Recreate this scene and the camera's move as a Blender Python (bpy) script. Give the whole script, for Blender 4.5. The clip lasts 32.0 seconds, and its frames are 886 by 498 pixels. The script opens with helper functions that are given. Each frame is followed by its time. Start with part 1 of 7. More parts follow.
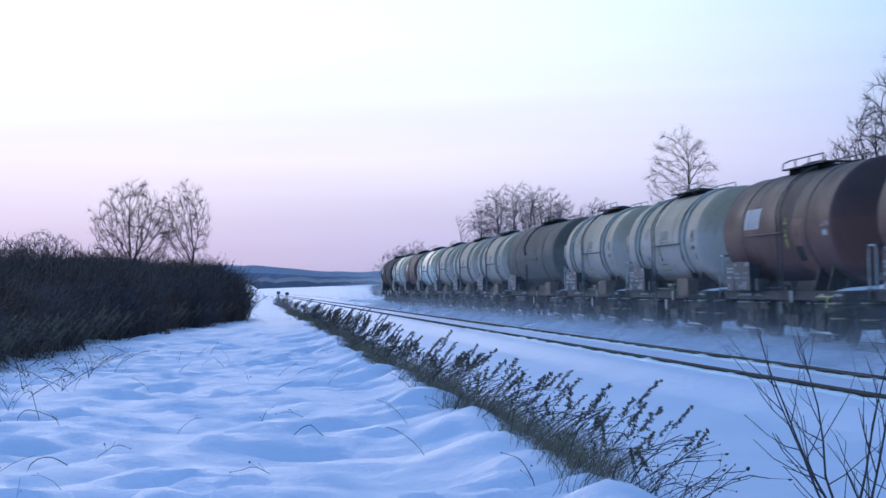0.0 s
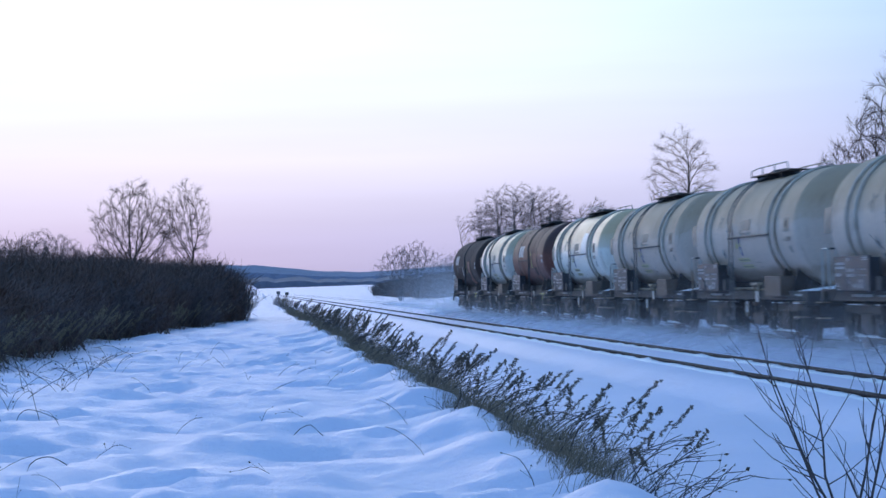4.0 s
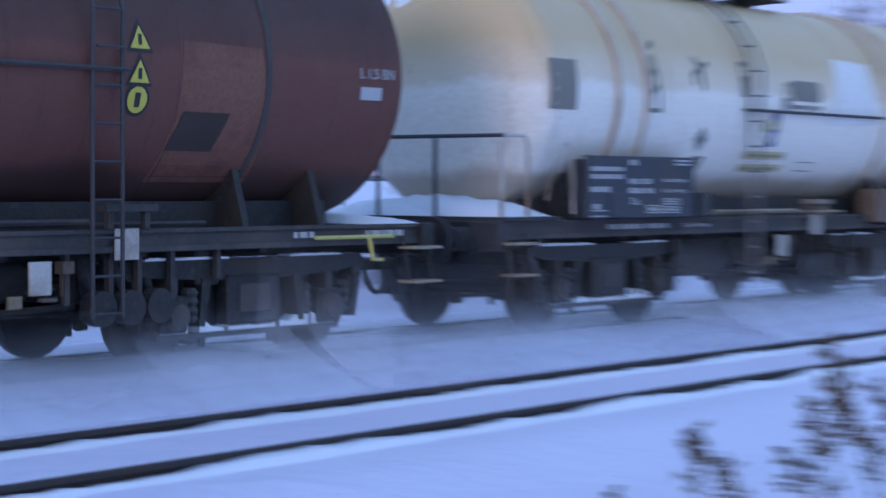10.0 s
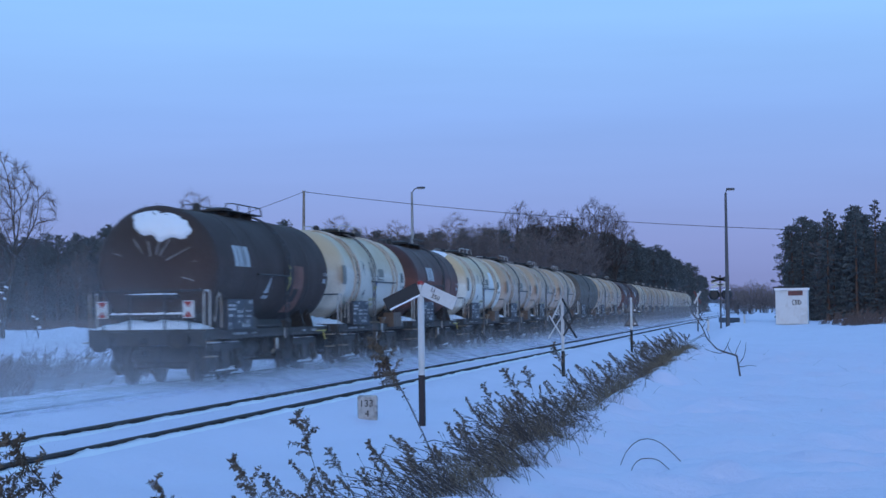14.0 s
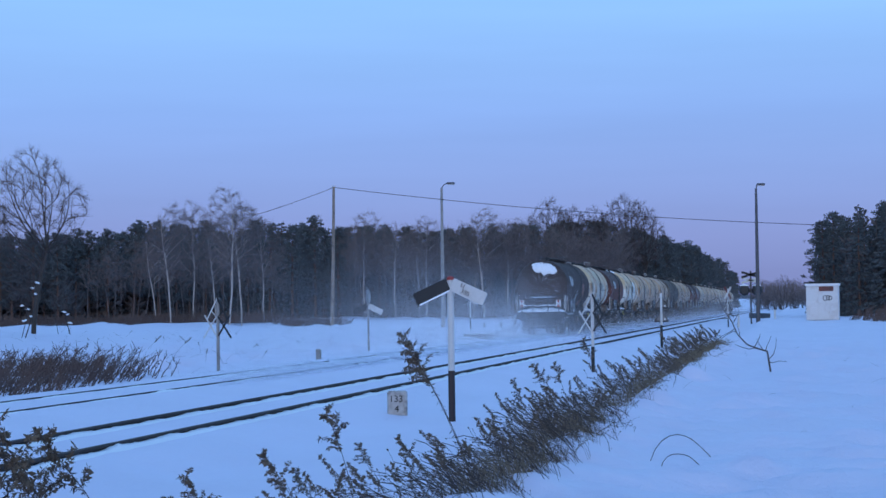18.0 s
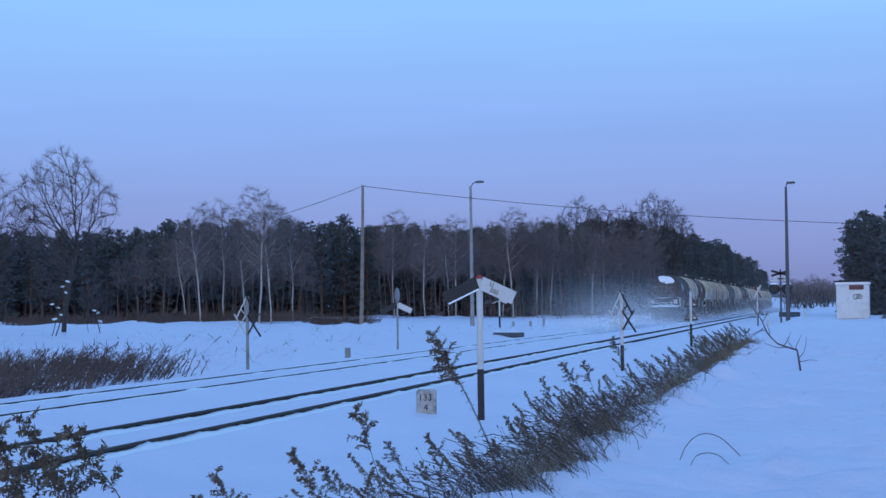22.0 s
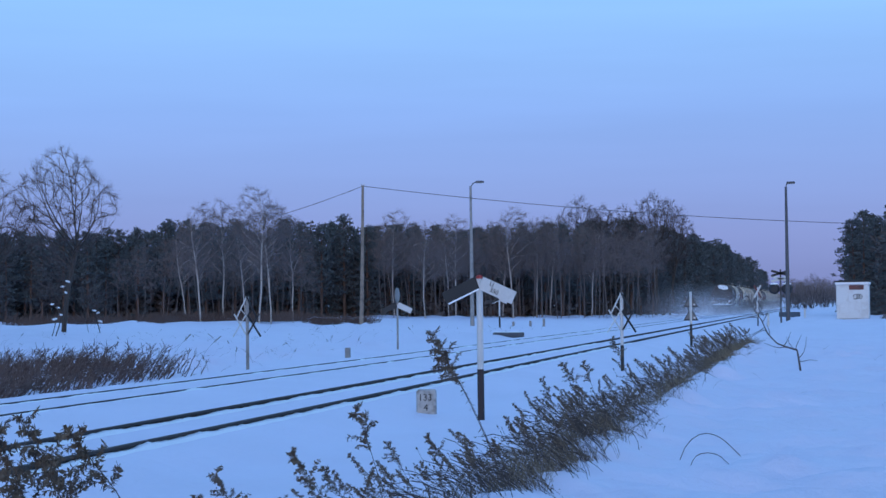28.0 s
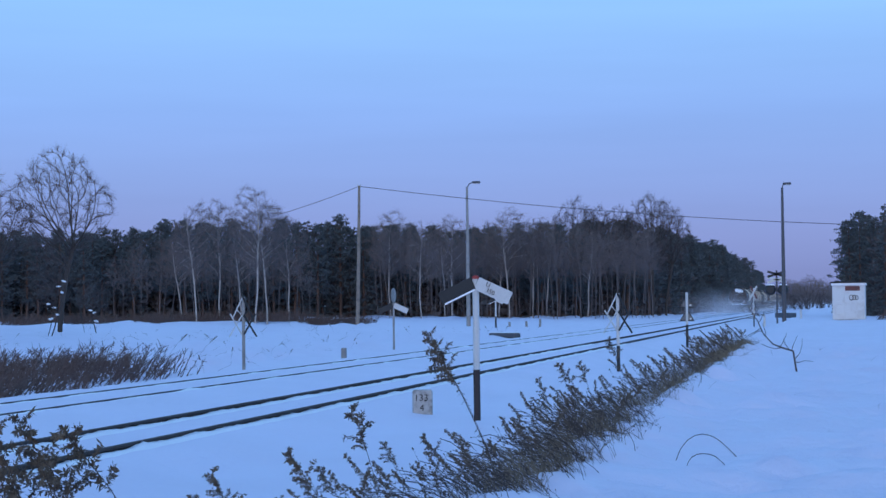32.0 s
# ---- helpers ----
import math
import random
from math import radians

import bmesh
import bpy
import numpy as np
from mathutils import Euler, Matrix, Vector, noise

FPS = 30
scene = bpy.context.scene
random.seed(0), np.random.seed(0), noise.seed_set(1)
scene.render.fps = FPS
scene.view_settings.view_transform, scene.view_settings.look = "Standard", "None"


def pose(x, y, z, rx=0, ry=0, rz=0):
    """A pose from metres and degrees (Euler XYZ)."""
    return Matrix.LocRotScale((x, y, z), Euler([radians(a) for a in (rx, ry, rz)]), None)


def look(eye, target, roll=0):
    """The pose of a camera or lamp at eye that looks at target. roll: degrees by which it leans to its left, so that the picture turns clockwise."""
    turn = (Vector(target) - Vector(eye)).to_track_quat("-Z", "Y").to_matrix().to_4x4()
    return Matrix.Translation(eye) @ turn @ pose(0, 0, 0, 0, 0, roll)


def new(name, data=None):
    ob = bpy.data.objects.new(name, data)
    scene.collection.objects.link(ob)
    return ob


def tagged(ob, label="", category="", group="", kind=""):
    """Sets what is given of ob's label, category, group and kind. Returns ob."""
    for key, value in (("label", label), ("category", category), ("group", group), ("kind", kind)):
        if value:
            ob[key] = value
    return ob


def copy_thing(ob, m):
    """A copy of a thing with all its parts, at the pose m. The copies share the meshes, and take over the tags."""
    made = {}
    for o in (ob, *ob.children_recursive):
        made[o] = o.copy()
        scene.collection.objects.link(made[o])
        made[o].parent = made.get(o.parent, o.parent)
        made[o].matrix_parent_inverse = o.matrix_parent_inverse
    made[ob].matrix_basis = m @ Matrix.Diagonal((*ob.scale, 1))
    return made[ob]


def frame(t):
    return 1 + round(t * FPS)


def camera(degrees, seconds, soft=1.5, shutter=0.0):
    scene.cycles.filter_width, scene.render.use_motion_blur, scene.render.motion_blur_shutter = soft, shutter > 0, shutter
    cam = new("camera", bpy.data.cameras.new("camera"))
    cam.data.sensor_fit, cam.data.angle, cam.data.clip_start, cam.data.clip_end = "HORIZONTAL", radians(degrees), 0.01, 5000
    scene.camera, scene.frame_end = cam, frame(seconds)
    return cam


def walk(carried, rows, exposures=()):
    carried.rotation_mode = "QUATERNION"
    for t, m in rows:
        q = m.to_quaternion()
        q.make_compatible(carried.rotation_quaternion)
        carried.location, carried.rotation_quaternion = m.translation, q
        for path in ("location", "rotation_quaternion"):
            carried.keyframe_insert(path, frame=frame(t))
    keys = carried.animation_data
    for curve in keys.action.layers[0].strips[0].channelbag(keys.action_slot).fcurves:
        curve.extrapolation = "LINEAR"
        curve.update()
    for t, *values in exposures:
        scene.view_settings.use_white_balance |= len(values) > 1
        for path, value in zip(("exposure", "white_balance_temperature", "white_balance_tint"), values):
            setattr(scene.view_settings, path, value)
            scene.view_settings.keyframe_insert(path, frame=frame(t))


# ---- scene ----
import functools

# ---------------------------------------------------------------- camera
EYE = Vector((0.0, 0.0, 1.66))
PATH = [  # seconds, heading from the line across the tracks, tilt, lean
    (0.0, -84.21, 1.06, -1.67), (3.5, -84.21, 1.06, -1.66), (5.5, -84.19, 1.05, -1.57), (6.0, -84.09, 1.03, -1.65), (6.2, -82.18, 0.52, -1.61),
    (6.5, -78.34, 0.92, -1.71), (7.0, -69.62, 0.71, -1.71), (7.2, -63.78, 0.34, -1.7), (7.4, -55.18, 0.47, -1.71), (7.5, -51.42, 0.6, -1.79),
    (7.8, -41.45, 0.19, -2.2), (8.0, -33.74, -0.33, -2.4), (8.5, -10.02, -0.37, -1.8), (8.8, 6.49, -1.43, -0.6), (9.0, 15.96, -2.13, 0.14),
    (9.2, 25.77, -2.15, 0.24), (9.5, 35.31, -1.87, 2.07), (9.8, 44.1, -1.73, 1.78), (10.0, 51.32, -1.86, 0.16), (10.2, 58.88, -1.89, 0.8),
    (10.5, 65.14, -1.75, 0.13), (11.0, 72.91, -0.49, -1.08), (11.5, 77.84, 1.18, -1.13), (12.0, 80.65, 1.88, -1.06), (12.5, 80.82, 1.92, -0.81),
    (13.0, 80.73, 1.89, -0.8), (14.0, 80.59, 1.84, -0.77), (14.5, 80.49, 1.83, -0.74), (16.5, 80.09, 1.74, -0.71), (17.0, 79.99, 1.72, -0.78),
    (17.5, 79.86, 1.72, -0.76), (18.0, 79.71, 1.72, -0.76), (18.5, 79.56, 1.71, -0.7), (19.0, 79.37, 1.71, -0.77), (19.5, 79.36, 1.7, -0.8),
    (20.0, 79.31, 1.71, -0.76), (20.5, 79.13, 1.71, -0.76), (21.0, 78.93, 1.69, -0.71), (21.5, 78.89, 1.69, -0.74), (22.0, 78.85, 1.69, -0.75),
    (22.5, 78.84, 1.69, -0.74), (23.0, 78.83, 1.69, -0.75), (23.5, 78.82, 1.69, -0.73), (24.0, 78.82, 1.67, -0.7), (24.5, 78.8, 1.67, -0.73),
    (25.0, 78.81, 1.66, -0.72), (25.5, 78.81, 1.67, -0.67), (27.5, 78.85, 1.7, -0.72), (28.0, 78.85, 1.69, -0.75), (28.5, 78.86, 1.69, -0.74),
    (29.0, 78.88, 1.69, -0.75), (29.5, 78.88, 1.69, -0.74), (30.0, 78.91, 1.7, -0.74), (30.5, 78.92, 1.71, -0.75), (31.0, 78.93, 1.71, -0.76),
    (31.5, 78.96, 1.71, -0.76), (32.0, 78.96, 1.7, -0.67),
]


def heading(t, yaw, pitch, roll):
    a, b = radians(yaw), radians(pitch)
    way = Vector((math.sin(a) * math.cos(b), math.cos(a) * math.cos(b), math.sin(b)))
    return t, look(EYE, EYE + way * 10, roll)


cam = camera(25.76, 32.0, soft=1.5, shutter=0.5)
walk(cam, [heading(*row) for row in PATH],
     exposures=[(0.0, 0.0, 6500, 10), (6.0, 0.0, 6500, 10), (7.0, 0.0, 6500, 10), (7.5, 0.2, 7200, 16), (8.0, 0.5, 8500, 28), (8.5, 0.70, 9100, 29), (9.0, 0.88, 8000, 25), (9.5, 0.82, 7600, 23),
                (10.0, 0.4, 7300, 24), (10.5, 0.2, 6800, 16), (11.0, 0.1, 6600, 12), (12.0, 0.0, 6500, 10), (32.0, 0.02, 6500, 10)])

# ---------------------------------------------------------------- sky and light
SUNSET = -97.0          # heading of the afterglow
world = bpy.data.worlds.new("dusk_sky")
scene.world = world
world.use_nodes = True


class Tree:
    """Short hand for node trees."""

    def __init__(self, tree):
        self.t = tree
        tree.nodes.clear()

    def n(self, kind, values=None, operation="", use_clamp=False):
        node = self.t.nodes.new(kind)
        if operation:
            node.operation = operation
        if use_clamp:
            node.use_clamp = True
        for key, value in (values or {}).items():
            if isinstance(value, bpy.types.NodeSocket):
                self.t.links.new(value, node.inputs[key])
            else:
                node.inputs[key].default_value = value
        return node

    def math(self, op, a, b=0.0, clamp=False):
        return self.n("ShaderNodeMath", {0: a, 1: b}, operation=op, use_clamp=clamp).outputs[0]

    def ramp(self, fac, stops, smooth=False):
        node = self.n("ShaderNodeValToRGB", {0: fac})
        els = node.color_ramp.elements
        node.color_ramp.interpolation = "EASE" if smooth else "LINEAR"
        while len(els) < len(stops):
            els.new(0.5)
        for el, (at, col) in zip(els, stops):
            el.position = at
            el.color = (*col, 1) if len(col) == 3 else col
        return node.outputs[0]

    def mix(self, fac, a, b, blend="MIX"):
        node = self.n("ShaderNodeMix")
        node.data_type, node.blend_type = "RGBA", blend
        for k, value in ((0, fac), (6, a), (7, b)):
            if isinstance(value, bpy.types.NodeSocket):
                self.t.links.new(value, node.inputs[k])
            else:
                node.inputs[k].default_value = value
        return node.outputs[2]


def rgb(r, g, b):
    return (r, g, b, 1)


def grey(v):
    return (v, v, v, 1)


w = Tree(world.node_tree)
sky = w.n("ShaderNodeTexSky")
sky.sky_type, sky.sun_disc, sky.sun_elevation, sky.sun_rotation, sky.altitude = "NISHITA", False, radians(1.0), radians(SUNSET), 150
way = w.n("ShaderNodeTexCoord").outputs["Generated"]
sep = w.n("ShaderNodeSeparateXYZ", {0: way})
up = w.math("MAXIMUM", sep.outputs[2], 0.0)
glow_dir = (math.sin(radians(SUNSET)), math.cos(radians(SUNSET)), 0.0)
dot = w.n("ShaderNodeVectorMath", {0: way, 1: glow_dir}, operation="DOT_PRODUCT").outputs["Value"]
side = w.math("MULTIPLY_ADD", dot, 0.5)
side.node.inputs[2].default_value = 0.5
east = w.ramp(up, [(0.0, (0.20, 0.24, 0.50)), (0.035, (0.25, 0.33, 0.68)), (0.10, (0.26, 0.45, 0.92)),
                   (0.20, (0.31, 0.66, 1.15)), (1.0, (0.14, 0.34, 0.86))])
west = w.ramp(up, [(0.0, (0.40, 0.43, 0.70)), (0.025, (0.54, 0.56, 0.86)), (0.065, (0.86, 0.865, 1.10)),
                   (0.13, (0.99, 1.15, 1.31)), (0.4, (0.56, 0.92, 1.30)), (1.0, (0.14, 0.34, 0.86))])
side_s = w.ramp(side, [(0.905, (0, 0, 0)), (0.998, (1, 1, 1))], True)
wide = w.math("POWER", side, 4.0)
blend = w.math("MAXIMUM", side_s, w.math("MULTIPLY", wide, 0.22))
clouds = w.n("ShaderNodeTexNoise", {"Vector": w.n("ShaderNodeMapping", {0: way, "Scale": (1.2, 1.2, 16)}).outputs[0],
                                    "Scale": 3.0, "Detail": 4.0}).outputs[0]
streak = w.math("MULTIPLY_ADD", clouds, 0.16)
streak.node.inputs[2].default_value = 0.92
colour = w.mix(blend, east, west)
colour = w.mix(1.0, colour, streak, "MULTIPLY")
colour = w.mix(0.006, colour, sky.outputs[0])
back = w.n("ShaderNodeBackground", {0: colour, 1: 1.0})
w.t.links.new(back.outputs[0], w.n("ShaderNodeOutputWorld").inputs[0])

sun = new("afterglow", bpy.data.lights.new("afterglow", "SUN"))
sun.data.energy, sun.data.angle, sun.data.color = 0.55, radians(26), (1.0, 0.86, 0.84)
sun.matrix_world = look((0, 0, 0), (-math.sin(radians(SUNSET)), -math.cos(radians(SUNSET)), -math.sin(radians(9))))

# ---------------------------------------------------------------- materials
def material(name, base, rough=0.6, metal=0.0, var=0.25, scale=6.0, bump=0.3, stain=None, stain_scale=1.2, coat=0.0, fleck=None):
    """A surface with grain at two scales; stain: a second colour in soft patches; fleck: a third in small spots."""
    m = bpy.data.materials.new(name)
    m.use_nodes = True
    t = Tree(m.node_tree)
    at = t.n("ShaderNodeTexCoord").outputs["Object"]
    rnd = t.n("ShaderNodeObjectInfo").outputs["Random"]
    at = t.n("ShaderNodeVectorMath", {0: at, 1: t.n("ShaderNodeCombineXYZ", {0: t.math("MULTIPLY", rnd, 40.0)}).outputs[0]}).outputs[0]
    fine = t.n("ShaderNodeTexNoise", {"Vector": at, "Scale": scale * 6, "Detail": 5.0, "Roughness": 0.65}).outputs[0]
    broad = t.n("ShaderNodeTexNoise", {"Vector": at, "Scale": stain_scale, "Detail": 5.0, "Roughness": 0.6}).outputs[0]
    lo, hi = tuple(c * (1 - var) for c in base), tuple(min(1, c * (1 + var)) for c in base)
    col = t.ramp(fine, [(0.25, lo), (0.75, hi)])
    if stain:
        col = t.mix(t.ramp(broad, [(0.48, (0, 0, 0)), (0.68, (1, 1, 1))]), col, rgb(*stain))
    if fleck:
        spots = t.n("ShaderNodeTexNoise", {"Vector": at, "Scale": scale * 2.5, "Detail": 2.0}).outputs[0]
        col = t.mix(t.ramp(spots, [(0.60, (0, 0, 0)), (0.66, (1, 1, 1))]), col, rgb(*fleck))
    rr = t.ramp(broad, [(0.3, (rough * 0.85,) * 3), (0.7, (min(1, rough * 1.15),) * 3)])
    bmp = t.n("ShaderNodeBump", {"Strength": bump, "Distance": 0.02, "Height": fine}).outputs[0]
    s = t.n("ShaderNodeBsdfPrincipled", {"Base Color": col, "Roughness": rr, "Metallic": metal, "Normal": bmp, "Coat Weight": coat})
    t.t.links.new(s.outputs[0], t.n("ShaderNodeOutputMaterial").inputs[0])
    return m


def snow_material(name, base=(0.86, 0.88, 0.92)):
    m = bpy.data.materials.new(name)
    m.use_nodes = True
    t = Tree(m.node_tree)
    at = t.n("ShaderNodeTexCoord").outputs["Object"]
    crumbs = t.n("ShaderNodeTexNoise", {"Vector": at, "Scale": 14.0, "Detail": 6.0, "Roughness": 0.7}).outputs[0]
    lumps = t.n("ShaderNodeTexNoise", {"Vector": at, "Scale": 2.2, "Detail": 4.0}).outputs[0]
    crust = t.n("ShaderNodeTexNoise", {"Vector": at, "Scale": 0.35, "Detail": 3.0}).outputs[0]
    col = t.mix(t.ramp(crust, [(0.35, (0, 0, 0)), (0.7, (1, 1, 1))]), rgb(*base), rgb(*(c * 0.95 for c in base)))
    dirt = t.n("ShaderNodeTexNoise", {"Vector": at, "Scale": 9.0, "Detail": 2.0}).outputs[0]
    col = t.mix(t.ramp(dirt, [(0.74, (0, 0, 0)), (0.80, (0.5, 0.5, 0.5))]), col, rgb(0.35, 0.33, 0.31))
    mids = t.n("ShaderNodeTexNoise", {"Vector": at, "Scale": 6.0, "Detail": 4.0, "Roughness": 0.6}).outputs[0]
    high = t.math("ADD", t.math("ADD", t.math("MULTIPLY", crumbs, 0.22), t.math("MULTIPLY", mids, 0.5)), lumps)
    bmp = t.n("ShaderNodeBump", {"Strength": 0.55, "Distance": 0.10, "Height": high}).outputs[0]
    s = t.n("ShaderNodeBsdfPrincipled", {"Base Color": col, "Roughness": 0.52, "Normal": bmp, "Specular IOR Level": 0.7})
    t.t.links.new(s.outputs[0], t.n("ShaderNodeOutputMaterial").inputs[0])
    return m


def tank_material(name, base, top, low, top_at=0.45, streak=0.5, gloss=0.42):
    """Painted tank: soot from the top down, splashed dirt from below, rust runs round the barrel."""
    m = bpy.data.materials.new(name)
    m.use_nodes = True
    t = Tree(m.node_tree)
    at = t.n("ShaderNodeTexCoord").outputs["Object"]
    rnd = t.n("ShaderNodeObjectInfo").outputs["Random"]
    off = t.n("ShaderNodeVectorMath", {0: at, 1: t.n("ShaderNodeCombineXYZ", {0: t.math("MULTIPLY", rnd, 60.0)}).outputs[0]}).outputs[0]
    z = t.n("ShaderNodeSeparateXYZ", {0: at}).outputs[2]
    blot = t.n("ShaderNodeTexNoise", {"Vector": off, "Scale": 0.8, "Detail": 6.0, "Roughness": 0.6}).outputs[0]
    fine = t.n("ShaderNodeTexNoise", {"Vector": off, "Scale": 22.0, "Detail": 5.0}).outputs[0]
    runs = t.n("ShaderNodeTexNoise", {"Vector": t.n("ShaderNodeMapping", {0: off, "Scale": (7.0, 0.6, 0.5)}).outputs[0],
                                      "Scale": 1.6, "Detail": 6.0, "Roughness": 0.7}).outputs[0]
    wob = t.math("MULTIPLY_ADD", blot, 0.5)
    wob.node.inputs[2].default_value = -0.25
    height = t.math("ADD", z, wob)
    lo, hi = tuple(c * 0.90 for c in base), tuple(min(1, c * 1.08) for c in base)
    col = t.ramp(fine, [(0.3, lo), (0.7, hi)])
    upper = t.ramp(height, [(max(0.0, top_at - 0.10), (0, 0, 0)), (top_at, (0.45, 0.45, 0.45)), (top_at + 0.45, (0.9, 0.9, 0.9))])
    upper.node.inputs[0].default_value = 0
    t.t.links.new(height, upper.node.inputs[0])
    col = t.mix(upper, col, rgb(*top))
    deep = t.math("MULTIPLY", height, -1.0)
    col = t.mix(t.ramp(deep, [(0.80, (0, 0, 0)), (1.2, (0.7, 0.7, 0.7))], True), col, rgb(*low))
    run = t.math("MULTIPLY", t.ramp(runs, [(0.56, (0, 0, 0)), (0.74, (1, 1, 1))]), streak)
    col = t.mix(run, col, rgb(*low))
    rr = t.ramp(blot, [(0.3, (gloss - 0.08,) * 3), (0.7, (gloss + 0.15,) * 3)])
    bmp = t.n("ShaderNodeBump", {"Strength": 0.12, "Distance": 0.01, "Height": blot}).outputs[0]
    s = t.n("ShaderNodeBsdfPrincipled", {"Base Color": col, "Roughness": rr, "Normal": bmp})
    t.t.links.new(s.outputs[0], t.n("ShaderNodeOutputMaterial").inputs[0])
    return m


def dust_material(name, strength, scale, seed):
    """Blown powder snow: thin, patchy, thinning out to its rims."""
    m = bpy.data.materials.new(name)
    m.use_nodes = True
    t = Tree(m.node_tree)
    co = t.n("ShaderNodeTexCoord")
    at = co.outputs["Object"]
    rnd = t.n("ShaderNodeObjectInfo").outputs["Random"]
    off = t.n("ShaderNodeVectorMath", {0: at, 1: t.n("ShaderNodeCombineXYZ", {0: t.math("MULTIPLY", rnd, 90.0), 2: seed}).outputs[0]}).outputs[0]
    puff = t.n("ShaderNodeTexNoise", {"Vector": off, "Scale": scale, "Detail": 4.0, "Roughness": 0.55}).outputs[0]
    gen = t.n("ShaderNodeSeparateXYZ", {0: co.outputs["UV"]})
    rim = t.math("MULTIPLY", gen.outputs[0], gen.outputs[1])
    a = t.math("MULTIPLY", t.ramp(puff, [(0.30, (0.34, 0.34, 0.34)), (0.72, (1, 1, 1))]), t.math("MULTIPLY", rim, strength))
    white = t.n("ShaderNodeBsdfDiffuse", {0: rgb(0.86, 0.88, 0.92)})
    through_it = t.n("ShaderNodeBsdfTranslucent", {0: rgb(0.86, 0.88, 0.92)})
    body = t.n("ShaderNodeMixShader", {0: 0.5, 1: white.outputs[0], 2: through_it.outputs[0]})
    clear = t.n("ShaderNodeBsdfTransparent")
    s = t.n("ShaderNodeMixShader", {0: a, 1: clear.outputs[0], 2: body.outputs[0]})
    t.t.links.new(s.outputs[0], t.n("ShaderNodeOutputMaterial").inputs[0])
    return m


SNOW = snow_material("snow", (0.750, 0.712, 0.825))
SNOW_CAP = snow_material("packed_snow", (0.88, 0.89, 0.92))
RAIL = material("rusty_rail", (0.040, 0.032, 0.030), 0.75, 0.1, 0.4, 5, 0.5, stain=(0.060, 0.036, 0.028))
STEEL = material("dirty_black_steel", (0.028, 0.028, 0.03), 0.65, 0.2, 0.4, 5, 0.5, stain=(0.06, 0.045, 0.035), fleck=(0.05, 0.045, 0.04))
WHEEL = material("wheel_steel", (0.05, 0.048, 0.05), 0.5, 0.6, 0.4, 8, 0.4, stain=(0.07, 0.05, 0.04))
FRAME = material("dusty_frame", (0.050, 0.046, 0.046), 0.7, 0.1, 0.35, 4, 0.4, stain=(0.10, 0.08, 0.07))
LADDER = material("worn_grey_ladder", (0.17, 0.16, 0.155), 0.6, 0.1, 0.3, 10, 0.2, stain=(0.08, 0.06, 0.05))
TAN = material("tan_dusty_paint", (0.34, 0.27, 0.19), 0.7, 0.0, 0.3, 8, 0.2, stain=(0.16, 0.11, 0.08))
BOARD = material("slate_grey_board", (0.035, 0.042, 0.055), 0.6, 0.0, 0.2, 5, 0.2, stain=(0.06, 0.055, 0.055))
RUSTBOX = material("rusty_brown_box", (0.13, 0.085, 0.06), 0.7, 0.1, 0.3, 5, 0.4, stain=(0.18, 0.14, 0.12))
MARK = material("faded_white_paint", (0.46, 0.46, 0.46), 0.6, 0.0, 0.15, 20, 0.1)
FADED = material("bleached_yellow_paint", (0.60, 0.50, 0.26), 0.6, 0.0, 0.2, 8, 0.1)
PICTO = material("faded_grey_paint", (0.22, 0.195, 0.16), 0.6, 0.0, 0.2, 10, 0.1)
INK = material("black_paint", (0.02, 0.02, 0.022), 0.6, 0.0, 0.3, 10, 0.1)
YELLOW = material("faded_yellow_paint", (0.55, 0.48, 0.14), 0.6, 0.0, 0.2, 8, 0.1)
BLUE = material("blue_paint", (0.05, 0.06, 0.22), 0.6, 0.0, 0.2, 8, 0.1)
SIGNRED = material("weathered_red_paint", (0.16, 0.05, 0.045), 0.65, 0.0, 0.25, 8, 0.1, stain=(0.09, 0.05, 0.05))
STICKER = material("yellow_sticker", (0.62, 0.50, 0.07), 0.5, 0.0, 0.15, 8, 0.1)
FADEDBROWN = material("faded_brown_paint", (0.215, 0.075, 0.045), 0.65, 0.0, 0.25, 4, 0.1, stain=(0.14, 0.05, 0.035), stain_scale=2.0)
REDP = material("red_paint", (0.35, 0.03, 0.025), 0.55, 0.0, 0.2, 8, 0.1)
PIPE = material("pale_handrail_paint", (0.50, 0.47, 0.43), 0.6, 0.1, 0.3, 10, 0.2, stain=(0.25, 0.15, 0.09))
DARKPIPE = material("dark_handrail_paint", (0.05, 0.05, 0.055), 0.6, 0.2, 0.3, 10, 0.2)
BAND = material("strap_steel", (0.52, 0.45, 0.38), 0.55, 0.1, 0.25, 8, 0.2, stain=(0.26, 0.17, 0.11))
TANK_CREAM = tank_material("stained_cream_tank", (0.88, 0.81, 0.70), (0.62, 0.42, 0.21), (0.36, 0.24, 0.14), 0.14)
TANK_STAINED = tank_material("grimy_cream_tank", (0.62, 0.475, 0.38), (0.47, 0.315, 0.19), (0.28, 0.19, 0.12), 0.22, 0.7, 0.62)
TANK_PALE = tank_material("stained_pale_tank", (0.68, 0.61, 0.51), (0.55, 0.41, 0.24), (0.31, 0.22, 0.15), 0.25)
TANK_BROWN = tank_material("red_brown_tank", (0.160, 0.050, 0.033), (0.060, 0.025, 0.020), (0.032, 0.02, 0.018), 0.15, 0.5, 0.62)
